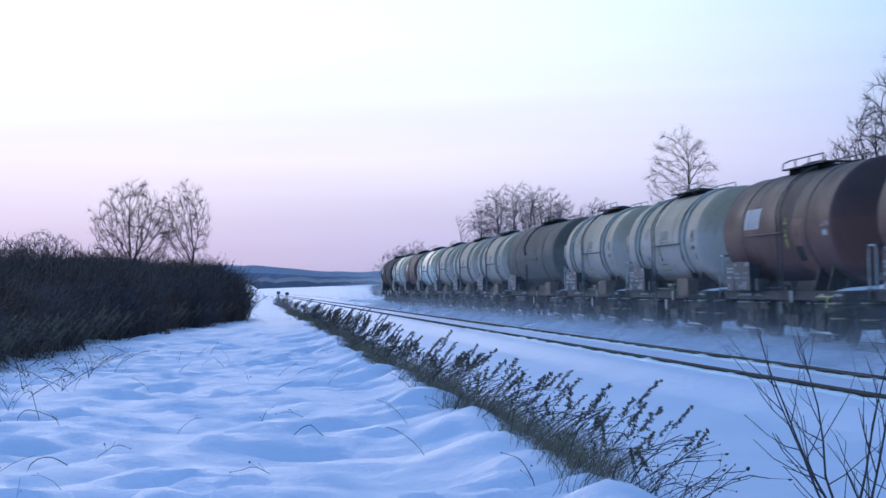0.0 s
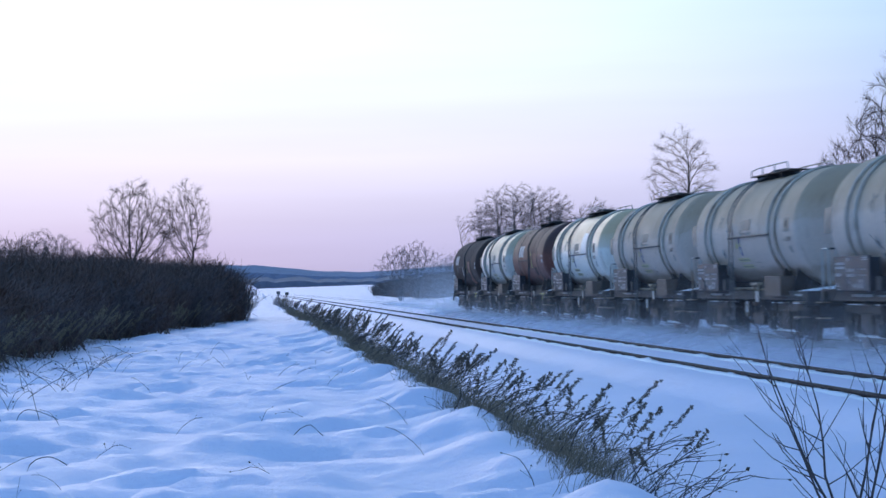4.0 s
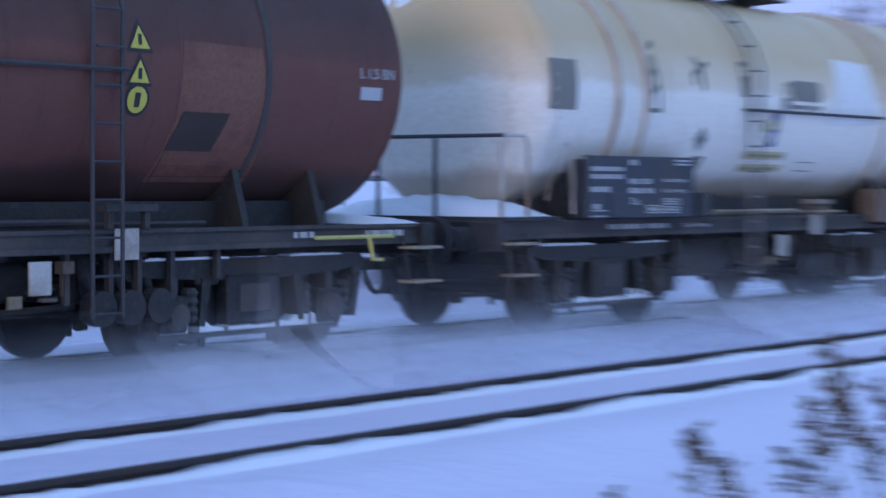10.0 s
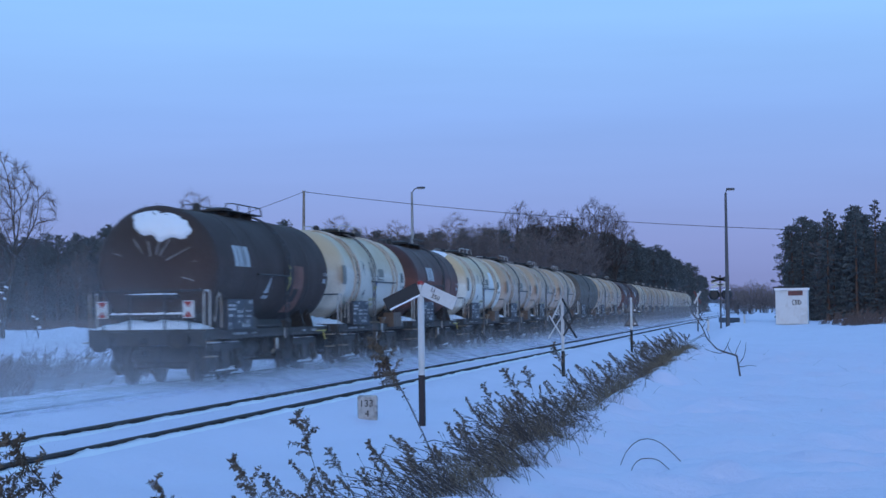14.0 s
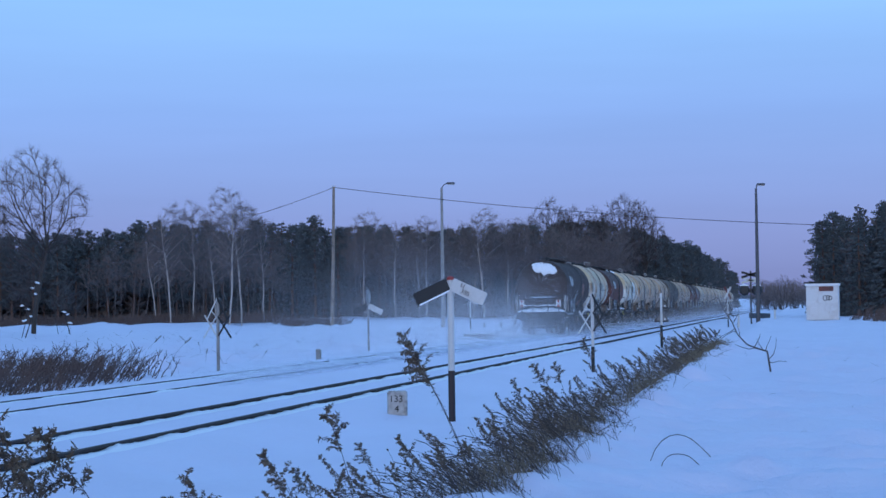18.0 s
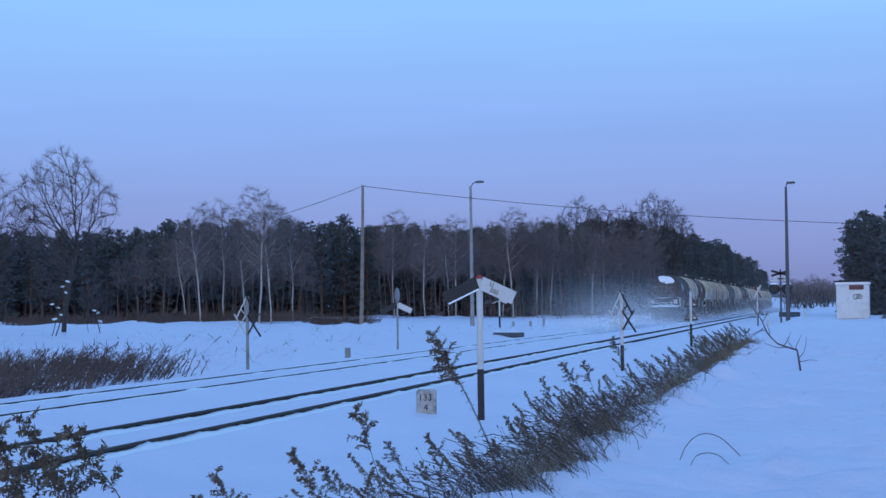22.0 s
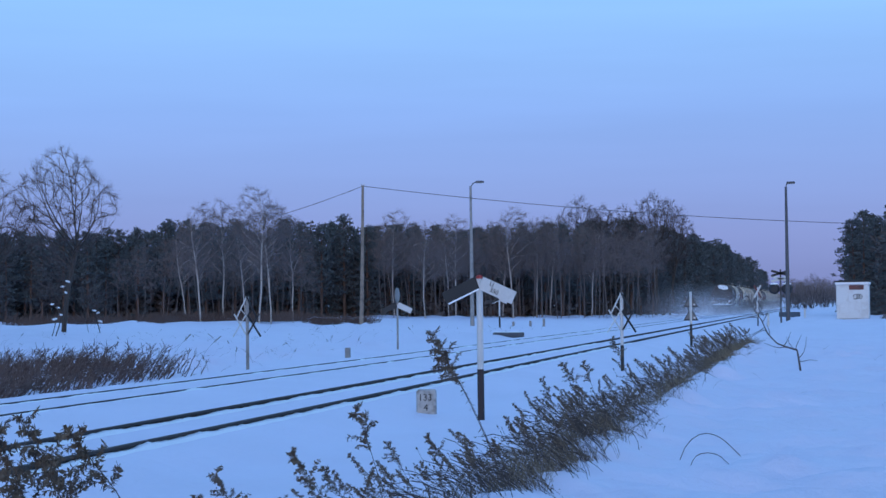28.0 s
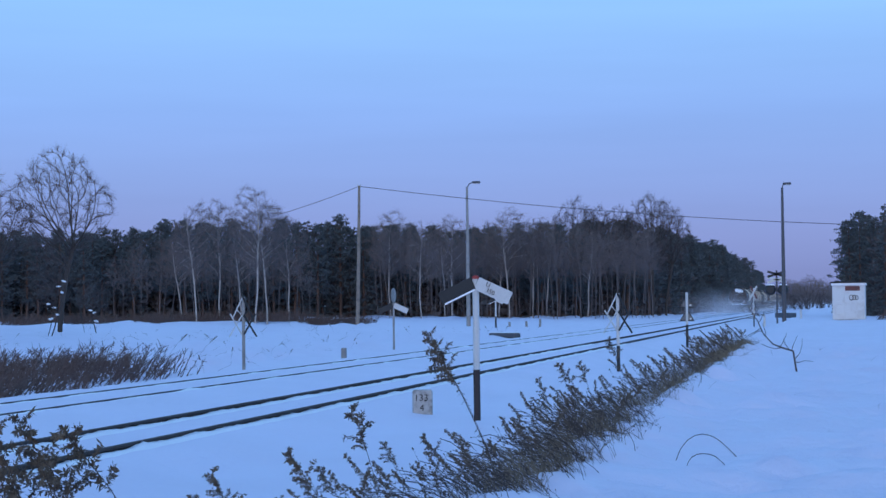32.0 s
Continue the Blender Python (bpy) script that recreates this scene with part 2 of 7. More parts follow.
TANK_DARK = tank_material("sooty_brown_tank", (0.062, 0.036, 0.030), (0.050, 0.033, 0.028), (0.034, 0.024, 0.021), 0.3, 0.5, 0.85)
TANK_GREY = tank_material("dirty_grey_tank", (0.15, 0.122, 0.10), (0.11, 0.082, 0.06), (0.06, 0.05, 0.045), 0.3, 0.5, 0.78)
BARK = material("dark_bark", (0.055, 0.042, 0.035), 0.85, 0.0, 0.35, 3, 0.6)
TWIG = material("bare_twigs", (0.16, 0.125, 0.118), 0.85, 0.0, 0.3, 3, 0.3)
TWIG_DARK = material("dark_bare_twigs", (0.080, 0.058, 0.054), 0.85, 0.0, 0.3, 3, 0.3)
BIRCH = material("birch_bark", (0.42, 0.36, 0.32), 0.75, 0.0, 0.2, 3, 0.3, fleck=(0.06, 0.05, 0.05))
ALDERBARK = material("grey_tree_bark", (0.145, 0.118, 0.112), 0.8, 0.0, 0.3, 3, 0.3)
PINEBARK = material("pine_bark", (0.10, 0.06, 0.045), 0.85, 0.0, 0.35, 3, 0.6, stain=(0.17, 0.09, 0.06))
NEEDLE = material("pine_needles", (0.080, 0.092, 0.096), 0.7, 0.0, 0.4, 1.5, 0.1)
WEED = material("dry_weed_stalks", (0.068, 0.048, 0.040), 0.85, 0.0, 0.45, 3, 0.3)
SEED = material("dry_seed_heads", (0.140, 0.102, 0.070), 0.9, 0.0, 0.6, 5, 0.3, stain=(0.055, 0.040, 0.034), stain_scale=9.0)
GRASS = material("dry_grass", (0.24, 0.18, 0.115), 0.85, 0.0, 0.3, 3, 0.2)
WOOD = material("weathered_wood_pole", (0.25, 0.20, 0.16), 0.85, 0.0, 0.3, 2, 0.5, stain=(0.11, 0.09, 0.08))
PALESTONE = material("weathered_white_stone", (0.46, 0.44, 0.42), 0.85, 0.0, 0.25, 4, 0.5, stain=(0.14, 0.12, 0.11), stain_scale=6.0)
CONCRETE = material("grey_concrete", (0.30, 0.29, 0.28), 0.85, 0.0, 0.2, 4, 0.5, stain=(0.20, 0.19, 0.18))
LAMPGREY = material("dark_lamp_post_paint", (0.09, 0.09, 0.10), 0.6, 0.3, 0.2, 4, 0.2)
WHITEPAINT = material("white_sign_paint", (0.58, 0.57, 0.56), 0.5, 0.0, 0.1, 6, 0.1, stain=(0.5, 0.48, 0.44))
PATCH = material("whitewashed_patch", (0.78, 0.77, 0.74), 0.5, 0.0, 0.12, 3, 0.1, stain=(0.70, 0.64, 0.54))
CABINET = material("white_cabinet_paint", (0.66, 0.66, 0.66), 0.55, 0.0, 0.08, 3, 0.1, stain=(0.55, 0.52, 0.50))
GLASS = material("dark_lens_glass", (0.01, 0.01, 0.012), 0.1, 0.0, 0.1, 5, 0.0)
WIRE = material("cable", (0.03, 0.03, 0.03), 0.7)


# ---------------------------------------------------------------- mesh tools
def solid(name, bm, mat, parent=None, smooth=False, m=None):
    me = bpy.data.meshes.new(name)
    bm.to_mesh(me)
    bm.free()
    if smooth:
        for p in me.polygons:
            p.use_smooth = True
    me.materials.append(mat)
    ob = new(name, me)
    if parent:
        ob.parent = parent
    if m is not None:
        ob.matrix_basis = m
    return ob


def part(name, bm, mat, parent, label="", smooth=False, m=None):
    ob = solid(name, bm, mat, parent, smooth, m)
    return tagged(ob, label) if label else ob


def twin(ob, m, parent=None):
    """Another part on the same mesh."""
    o = new(ob.name.split(".")[0], ob.data)
    o.parent = parent or ob.parent
    o.matrix_basis = m
    if "label" in ob:
        o["label"] = ob["label"]
    return o


def thing(name, label, category, group="", m=None):
    ob = new(name)
    ob.empty_display_size = 0.3
    if m is not None:
        ob.matrix_basis = m
    return tagged(ob, label, category, group)


def box(bm, x0, y0, z0, x1, y1, z1, bevel=0.0):
    made = bmesh.ops.create_cube(bm, size=1.0)
    bmesh.ops.transform(bm, matrix=Matrix.LocRotScale(((x0 + x1) / 2, (y0 + y1) / 2, (z0 + z1) / 2), None, (x1 - x0, y1 - y0, z1 - z0)), verts=made["verts"])
    if bevel:
        edges = list({e for v in made["verts"] for e in v.link_edges})
        bmesh.ops.bevel(bm, geom=edges, offset=bevel, segments=1, affect="EDGES", profile=0.5)
    return bm


def boxes(*rows, bevel=0.0):
    bm = bmesh.new()
    for r in rows:
        box(bm, *r, bevel=bevel)
    return bm


def tube(bm, path, r, seg=6, r_end=None):
    """A round bar along a line of points."""
    pts = [Vector(p) for p in path]
    rings = []
    for i, p in enumerate(pts):
        d = (pts[min(i + 1, len(pts) - 1)] - pts[max(i - 1, 0)]).normalized()
        side_ = d.cross(Vector((0, 0, 1)) if abs(d.z) < 0.9 else Vector((1, 0, 0))).normalized()
        top_ = side_.cross(d)
        rr = r if r_end is None else r + (r_end - r) * i / (len(pts) - 1)
        rings.append([bm.verts.new(p + (side_ * math.cos(a) + top_ * math.sin(a)) * rr)
                      for a in (2 * math.pi * k / seg for k in range(seg))])
    for a, b in zip(rings, rings[1:]):
        for k in range(seg):
            bm.faces.new((a[k], a[(k + 1) % seg], b[(k + 1) % seg], b[k]))
    bm.faces.new(rings[0][::-1])
    bm.faces.new(rings[-1])
    return bm


def tubes(r, *paths, seg=6):
    bm = bmesh.new()
    for p in paths:
        tube(bm, p, r, seg)
    return bm


def lathe(bm, profile, seg=40, axis="x"):
    """Turns (along, radius) pairs round an axis."""
    rings = []
    for u, r in profile:
        ring = []
        for k in range(seg):
            a = 2 * math.pi * k / seg
            c, s = math.cos(a) * r, math.sin(a) * r
            ring.append(bm.verts.new((u, c, s) if axis == "x" else (c, u, s) if axis == "y" else (c, s, u)))
        rings.append(ring)
    for a, b in zip(rings, rings[1:]):
        for k in range(seg):
            bm.faces.new((a[k], b[k], b[(k + 1) % seg], a[(k + 1) % seg]))
    bm.faces.new(rings[0])
    bm.faces.new(rings[-1][::-1])
    bmesh.ops.recalc_face_normals(bm, faces=bm.faces)
    return bm


def spin(profile, seg=40, axis="x"):
    return lathe(bmesh.new(), profile, seg, axis)


def from_lists(name, verts, faces, mat, smooth=False):
    me = bpy.data.meshes.new(name)
    me.from_pydata(verts, [], faces)
    if smooth:
        me.polygons.foreach_set("use_smooth", [True] * len(me.polygons))
    me.materials.append(mat)
    me.update()
    return me


# ---------------------------------------------------------------- ground
def ease(a, b, x):
    t = np.clip((x - a) / (b - a), 0, 1)
    return t * t * (3 - 2 * t)


@functools.lru_cache(None)
def wave_set(seed):
    rs = np.random.RandomState(seed)
    return [(math.cos(a), math.sin(a), f * 2 * math.pi, p) for a, f, p in ((rs.uniform(0, 2 * math.pi), rs.uniform(0.6, 1.7), rs.uniform(0, 6.3)) for k in range(9))]


def waves(x, y, seed, size):
    """Smooth unevenness from a few crossing waves."""
    z = 0
    for c, s, f, p in wave_set(seed):
        z = z + np.sin((x * c + y * s) * (f / size) + p) / 9
    return z


def ridged(x, y, seed, size):
    """Wind ripples: sharp crests, broad hollows."""
    return 1 - np.abs(np.clip(waves(x, y, seed, size) * 2.6, -1, 1))


RAIL_NEAR, RAIL_FAR = 9.29, 13.38     # track centres


def ground_height(x, y):
    x, y = np.asarray(x, float), np.asarray(y, float)
    bank_line = 2.22 + 0.30 * waves(x, 0 * x, 5, 9.0)
    path = 0.10 + 0.20 * waves(x, y * 0.5, 1, 0.9) * (0.7 + 0.9 * waves(x, y, 14, 5.0)) + 0.15 * waves(x, y * 0.6, 2, 2.4) + 0.05 * waves(x, y * 0.7, 18, 0.5)
    path = path + 0.035 * ridged(x + 0.5 * y, y * 0.4, 12, 1.2) * (0.6 + 1.2 * waves(x, y, 15, 4.0)) + 0.022 * ridged(x - 0.4 * y, y * 0.5, 16, 0.8) * (0.5 + 1.5 * waves(x, y, 17, 3.0))
    crest = 0.14 * np.exp(-((y - bank_line) / 0.45) ** 2) * (1 + 1.6 * waves(x, y, 7, 2.2))
    low = -0.30 + 0.05 * waves(x, y, 3, 2.5)
    z = path + crest
    drop = ease(bank_line + 0.1, bank_line + 1.9, y)
    z = z * (1 - drop) + low * drop
    bed = -0.085 + 0.012 * waves(x, y, 4, 1.6)
    k = ease(6.9, 8.0, y)
    z = z * (1 - k) + bed * k
    k = ease(10.3, 11.6, y)
    z = z * (1 - k) + (0.040 + 0.010 * waves(x, y, 8, 1.4)) * k
    k = ease(15.0, 16.4, y)
    field = -0.12 + 0.10 * waves(x, y, 6, 5.0) + (0.40 * waves(x, y, 21, 2.6) + 0.20 * ridged(x, y, 22, 2.0)) * ease(16.5, 19, y) * (1 - ease(60, 110, y))
    z = z * (1 - k) + field * k
    # raised bank behind the far track before the camera's crossing, and the level field beyond it
    bank = ease(17.0, 23.0, y) * (1 - ease(15.0, 45.0, x)) * ease(-230, -150, x)
    z = z + bank * (1.5 + 0.35 * waves(x, y, 9, 6.0))
    z = z + ease(18, 60, y) * ease(40, 90, x) * 0.55
    # the crossing road and its ramp
    z = z + ease(105, 150, x) * (1 - ease(185, 215, x)) * (1 - ease(6.5, 8.2, y)) * 0.16 * ease(-40, -5, y)
    # land on the near side beyond the path
    z = z + ease(-4.5, -9.0, y) * 0.25
    # far relief
    far = ease(600, 1500, np.hypot(x, y))
    z = z + far * 6.0 * (0.6 + waves(x, y, 11, 900.0))
    return z


def spaced(lo, hi, step, reach, grow):
    """Even steps in [lo, hi], then wider and wider ones out to reach."""
    mid = np.arange(lo, hi + step / 2, step)
    out, d, at = [], step, hi
    while at < reach:
        d *= grow
        at += d
        out.append(at)
    left, d, at = [], step, lo
    while at > -reach:
        d *= grow
        at -= d
        left.append(at)
    return np.concatenate((left[::-1], mid, out))


def build_ground():
    xs = spaced(-62, 62, 0.2, 4200, 1.035)
    ys = spaced(-8, 16.5, 0.16, 4200, 1.06)
    gx, gy = np.meshgrid(xs, ys)
    gz = ground_height(gx, gy)
    co = np.stack((gx, gy, gz), -1).reshape(-1, 3)
    nx, ny = len(xs), len(ys)
    i = (np.arange(ny - 1)[:, None] * nx + np.arange(nx - 1)[None, :]).ravel()
    quads = np.stack((i, i + 1, i + nx + 1, i + nx), -1)
    me = bpy.data.meshes.new("ground")
    me.vertices.add(len(co))
    me.vertices.foreach_set("co", co.ravel())
    me.loops.add(quads.size)
    me.loops.foreach_set("vertex_index", quads.ravel())
    me.polygons.add(len(quads))
    me.polygons.foreach_set("loop_start", np.arange(0, quads.size, 4))
    me.polygons.foreach_set("loop_total", np.full(len(quads), 4))
    me.polygons.foreach_set("use_smooth", np.ones(len(quads), bool))
    me.update(calc_edges=True)
    me.materials.append(SNOW)
    tagged(new("ground", me), "trodden snow over path, track bed and fields", "snow", kind="structure")


build_ground()


def gz(x, y):
    return float(ground_height(x, y))


# ---------------------------------------------------------------- rails
def rail(y, z_top):
    prof = [(-0.036, 0), (0.036, 0), (0.036, -0.035), (0.010, -0.05), (0.010, -0.14), (0.065, -0.16), (0.065, -0.172),
            (-0.065, -0.172), (-0.065, -0.16), (-0.010, -0.14), (-0.010, -0.05), (-0.036, -0.035)]
    xs = [-900, -300, -120, -60, 0, 60, 120, 300, 900]
    n = len(prof)
    v = [(x, p[0], p[1]) for x in xs for p in prof]
    f = [(i * n + k, i * n + (k + 1) % n, (i + 1) * n + (k + 1) % n, (i + 1) * n + k) for i in range(len(xs) - 1) for k in range(n)]
    ob = new("rail", from_lists("rail", v, f, RAIL))
    ob.location = (0, y, z_top)
    return tagged(ob, "rusty steel rail half sunk in snow", "rail", "rails of the two tracks", "structure")


for centre, top in ((RAIL_NEAR, 0.0), (RAIL_FAR, 0.06)):
    for s in (-0.7525, 0.7525):
        rail(centre + s, top)


def snow_lip(y, z_rail, x0, x1, side_, seed):
    """Ragged snow lying against a rail."""
    rs = np.random.RandomState(seed)
    n = int((x1 - x0) / 0.16)
    xs = np.linspace(x0, x1, n)
    lump = np.convolve(rs.rand(n + 8), np.ones(5) / 5, "same")[4:-4]
    lump = (lump - lump.min()) / (lump.max() - lump.min())
    gs = ground_height(xs, 0 * xs + y + side_ * 0.22)
    v, f = [], []
    for i in range(n):
        hgt = z_rail - 0.078 + 0.060 * lump[i] ** 1.5 + 0.012 * rs.rand()
        g = gs[i]
        v += [(xs[i], y + side_ * 0.26, g - 0.02), (xs[i] + 0.05 * rs.rand(), y + side_ * 0.14, (g + hgt) / 2 + 0.01), (xs[i], y + side_ * 0.045, hgt), (xs[i], y + side_ * 0.02, z_rail - 0.17)]
    for i in range(n - 1):
        f += [(i * 4 + j, i * 4 + 4 + j, i * 4 + 5 + j, i * 4 + 1 + j) for j in range(3)]
    return tagged(new("snow_lip", from_lists("snow_lip", v, f, SNOW_CAP, True)), "ragged snow edge lying against a rail", "snow", "snow along the rails", "stuff")


for k, s in enumerate((-0.7525, 0.7525)):
    snow_lip(RAIL_NEAR + s, 0.0, -75, 85, -1, 31 + k)
    snow_lip(RAIL_NEAR + s, 0.0, -75, 85, 1, 41 + k)


for k, s in enumerate((-0.7525, 0.7525)):
    snow_lip(RAIL_FAR + s, 0.087, -60, 130, -1, 51 + k)
    snow_lip(RAIL_FAR + s, 0.087, -60, 130, 1, 61 + k)


# ---------------------------------------------------------------- tank wagons
SPEED = 15.404          # metres a second, towards +x
WHEEL_R = 0.46
wheelsets = []


def wheelset_mesh():
    bm = bmesh.new()
    for s in (-1, 1):
        y = 0.75 * s
        prof = [(y - 0.067, 0.10), (y - 0.067, 0.36), (y - 0.067, 0.43), (y - 0.055, WHEEL_R), (y + 0.05, WHEEL_R - 0.004),
                (y + 0.067, 0.43), (y + 0.030, 0.38), (y + 0.012, 0.24), (y + 0.05, 0.13), (y + 0.067, 0.10)]
        if s > 0:
            prof = [(2 * y - u, r) for u, r in prof][::-1]
        lathe(bm, prof, 28, "y")
    lathe(bm, [(-0.98, 0.065), (-0.75, 0.075), (0.75, 0.075), (0.98, 0.065)], 12, "y")
    return bm


def bogie(parent, at):
    """Two-axle bogie; its poses are in the wagon's space."""
    b = new("bogie")
    b.parent = parent
    b.matrix_basis = pose(at, 0, 0)
    for s in (-1, 1):
        y = s * 1.02

        def slab(corners, y0, y1):
            bm = bmesh.new()
            front = [bm.verts.new((x, y0, z)) for x, z in corners]
            rear = [bm.verts.new((x, y1, z)) for x, z in corners]
            bm.faces.new(front)
            bm.faces.new(rear[::-1])
            n = len(corners)
            for k in range(n):
                bm.faces.new((front[k], rear[k], rear[(k + 1) % n], front[(k + 1) % n]))
            bmesh.ops.recalc_face_normals(bm, faces=bm.faces)
            return bm

        part("side_frame", slab([(-1.56, 0.86), (-1.50, 0.95), (1.50, 0.95), (1.56, 0.86), (1.20, 0.80), (0.45, 0.76), (-0.45, 0.76), (-1.20, 0.80)], y - 0.08, y + 0.08), STEEL, b)
        part("frame_web", slab([(-1.44, 0.84), (1.44, 0.84), (1.12, 0.36), (-1.12, 0.36)], y + s * -0.10 - 0.02, y + s * -0.10 + 0.02), STEEL, b)
        part("tie_bar", slab([(-1.16, 0.26), (-1.16, 0.31), (1.16, 0.31), (1.16, 0.26)], y - 0.09, y + 0.09), FRAME, b)
        for e in (-1, 1):
            part("end_strap", slab([(e * 1.54, 0.88), (e * 1.43, 0.88), (e * 1.08, 0.30), (e * 1.17, 0.27)], y - 0.07, y + 0.07), FRAME, b)
            part("axle_box", boxes((e * 1.0 - 0.16, y - 0.15, 0.32, e * 1.0 + 0.16, y + 0.15, 0.64), bevel=0.03), STEEL, b)
            part("axle_cap", spin([(-0.05, 0.06), (-0.04, 0.11), (0.02, 0.13)] if s < 0 else [(-0.02, 0.13), (0.04, 0.11), (0.05, 0.06)], 14, "y"), FRAME, b, m=pose(e * 1.0, y + s * 0.17, 0.47))
            part("cap_mount", boxes((e * 1.0 - 0.05, y - 0.13, 0.62, e * 1.0 + 0.05, y + 0.13, 0.80), bevel=0.015), FRAME, b)
            for dx in (-0.27, 0.27):
                part("axle_spring", spin([(0.40, 0.06), (0.43, 0.09), (0.46, 0.07), (0.50, 0.09), (0.54, 0.07), (0.58, 0.09), (0.62, 0.07), (0.66, 0.09), (0.70, 0.06)], 10, "z"), FRAME, b, m=pose(e * 1.0 + dx, y + s * 0.02, 0))
                part("spring_guide", slab([(e * 1.0 + dx * 1.35, 0.78), (e * 1.0 + dx * 1.75, 0.78), (e * 1.0 + dx * 1.45, 0.36), (e * 1.0 + dx * 1.2, 0.36)], y - 0.10, y + 0.06), STEEL, b)
            part("brake_block", boxes((e * 0.42 - 0.06, s * 0.75 - 0.06, 0.22, e * 0.42 + 0.06, s * 0.75 + 0.06, 0.66), bevel=0.02), FRAME, b)
            part("brake_lever", boxes((e * 0.44 - 0.03, s * 0.90 - 0.02, 0.16, e * 0.44 + 0.03, s * 0.90 + 0.02, 0.95)), STEEL, b)
            part("pull_rod", tubes(0.016, [(e * 0.4, s * 0.90, 0.24), (e * 1.42, s * 0.90, 0.40)]), STEEL, b)
        part("spring_plank", boxes((-0.34, y - 0.12, 0.36, 0.34, y + 0.05, 0.80), bevel=0.02), STEEL, b)
        part("wear_plate", boxes((-0.20, y - 0.135, 0.46, 0.20, y + 0.07, 0.72), bevel=0.01), FRAME, b)
        for a_, b_, h_, lean_ in ((-1.12, -0.80, 0.16, 1), (-0.66, -0.36, 0.14, -1), (0.36, 0.74, 0.20, 1), (0.80, 1.10, 0.13, -1), (-0.3, 0.3, 0.04, 0), (-1.3, -0.3, 0.025, 9), (0.5, 1.2, 0.02, 9)):
            base = 0.31 if lean_ != 9 else 0.95
            n = 7
            top = [(a_ + (b_ - a_) * k / n, base + h_ * (0.25 + 0.75 * abs((k / n if lean_ > 0 else 1 - k / n) - 0.15) ** 1.3 if lean_ in (1, -1) else 1) * random.uniform(0.55, 1.15)) for k in range(n + 1)]
            part("snow_cake", slab([(a_, base)] + top + [(b_, base)], y - 0.085, y + 0.06), SNOW_CAP, b, "snow caked on the bogie frame")
    part("bolster", boxes((-0.28, -1.1, 0.62, 0.28, 1.1, 0.88), bevel=0.03), STEEL, b)
    part("end_beam", boxes((-1.33, -1.0, 0.55, -1.24, 1.0, 0.72)), STEEL, b)
    part("end_beam", boxes((1.24, -1.0, 0.55, 1.33, 1.0, 0.72)), STEEL, b)
    for e in (-1, 1):
        if not wheelsets:
            ws = part("wheelset", wheelset_mesh(), WHEEL, b, smooth=True, m=pose(e * 1.0, 0, WHEEL_R))
        else:
            ws = twin(wheelsets[0], pose(e * 1.0, 0, WHEEL_R), b)
        wheelsets.append(ws)
    return b


def on_tank(x, z, r, zc, lift=0.006):
    """A point on the camera's side of the barrel at that height."""
    d = max(-1.0, min(1.0, (z - zc) / r))
    return Vector((x, -math.sqrt(1 - d * d) * (r + lift), zc + d * (r + lift)))


def decal(name, shapes, mat, parent, r, zc, label="", lift=0.006):
    """Flat paint on the barrel: outlines of (x, z) corners, bent round it."""
    bm = bmesh.new()
    for sh in shapes:
        bm.faces.new([bm.verts.new((x, 0, z)) for x, z in sh])
    bmesh.ops.triangulate(bm, faces=bm.faces[:])
    for _ in range(3):
        long_ = [e for e in bm.edges if e.calc_length() > 0.16]
        if not long_:
            break
        bmesh.ops.subdivide_edges(bm, edges=long_, cuts=1, use_grid_fill=False)
        bmesh.ops.triangulate(bm, faces=[f for f in bm.faces if len(f.verts) > 3])
    for v in bm.verts:
        v.co = on_tank(v.co.x, v.co.z, r, zc, lift)
    bmesh.ops.recalc_face_normals(bm, faces=bm.faces)
    return part(name, bm, mat, parent, label)


def quad(x0, z0, x1, z1):
    return [(x0, z0), (x1, z0), (x1, z1), (x0, z1)]


def disc(x, z, r, n=14):
    return [(x + r * math.cos(2 * math.pi * k / n), z + r * math.sin(2 * math.pi * k / n)) for k in range(n)]


def plate(name, rects, y, mat, parent, label=""):
    """Thin painted bars lying on an upright board that faces the camera's side."""
    return part(name, boxes(*[(a, y - 0.006, b, c, y, d) for a, b, c, d in rects]), mat, parent, label)


def bars(x0, z1, widths, h, gap):
    out, z = [], z1
    for wds in widths:
        x = x0
        for wd in wds:
            if wd > 0:
                out.append((x, z - h, x + wd, z))
            x += abs(wd) + 0.03
        z -= h + gap
    return out


def tank_profile(h, r, dome):
    prof = []
    for k in range(9):
        a = math.pi / 2 * k / 8
        prof.append((-h + dome * (1 - math.cos(a)), max(0.02, r * math.sin(a) ** 0.75)))
    prof += [(x, r) for x in np.linspace(-h + dome + 0.1, h - dome - 0.1, 9)]
    return prof + [(-u, q) for u, q in prof[:9][::-1]]


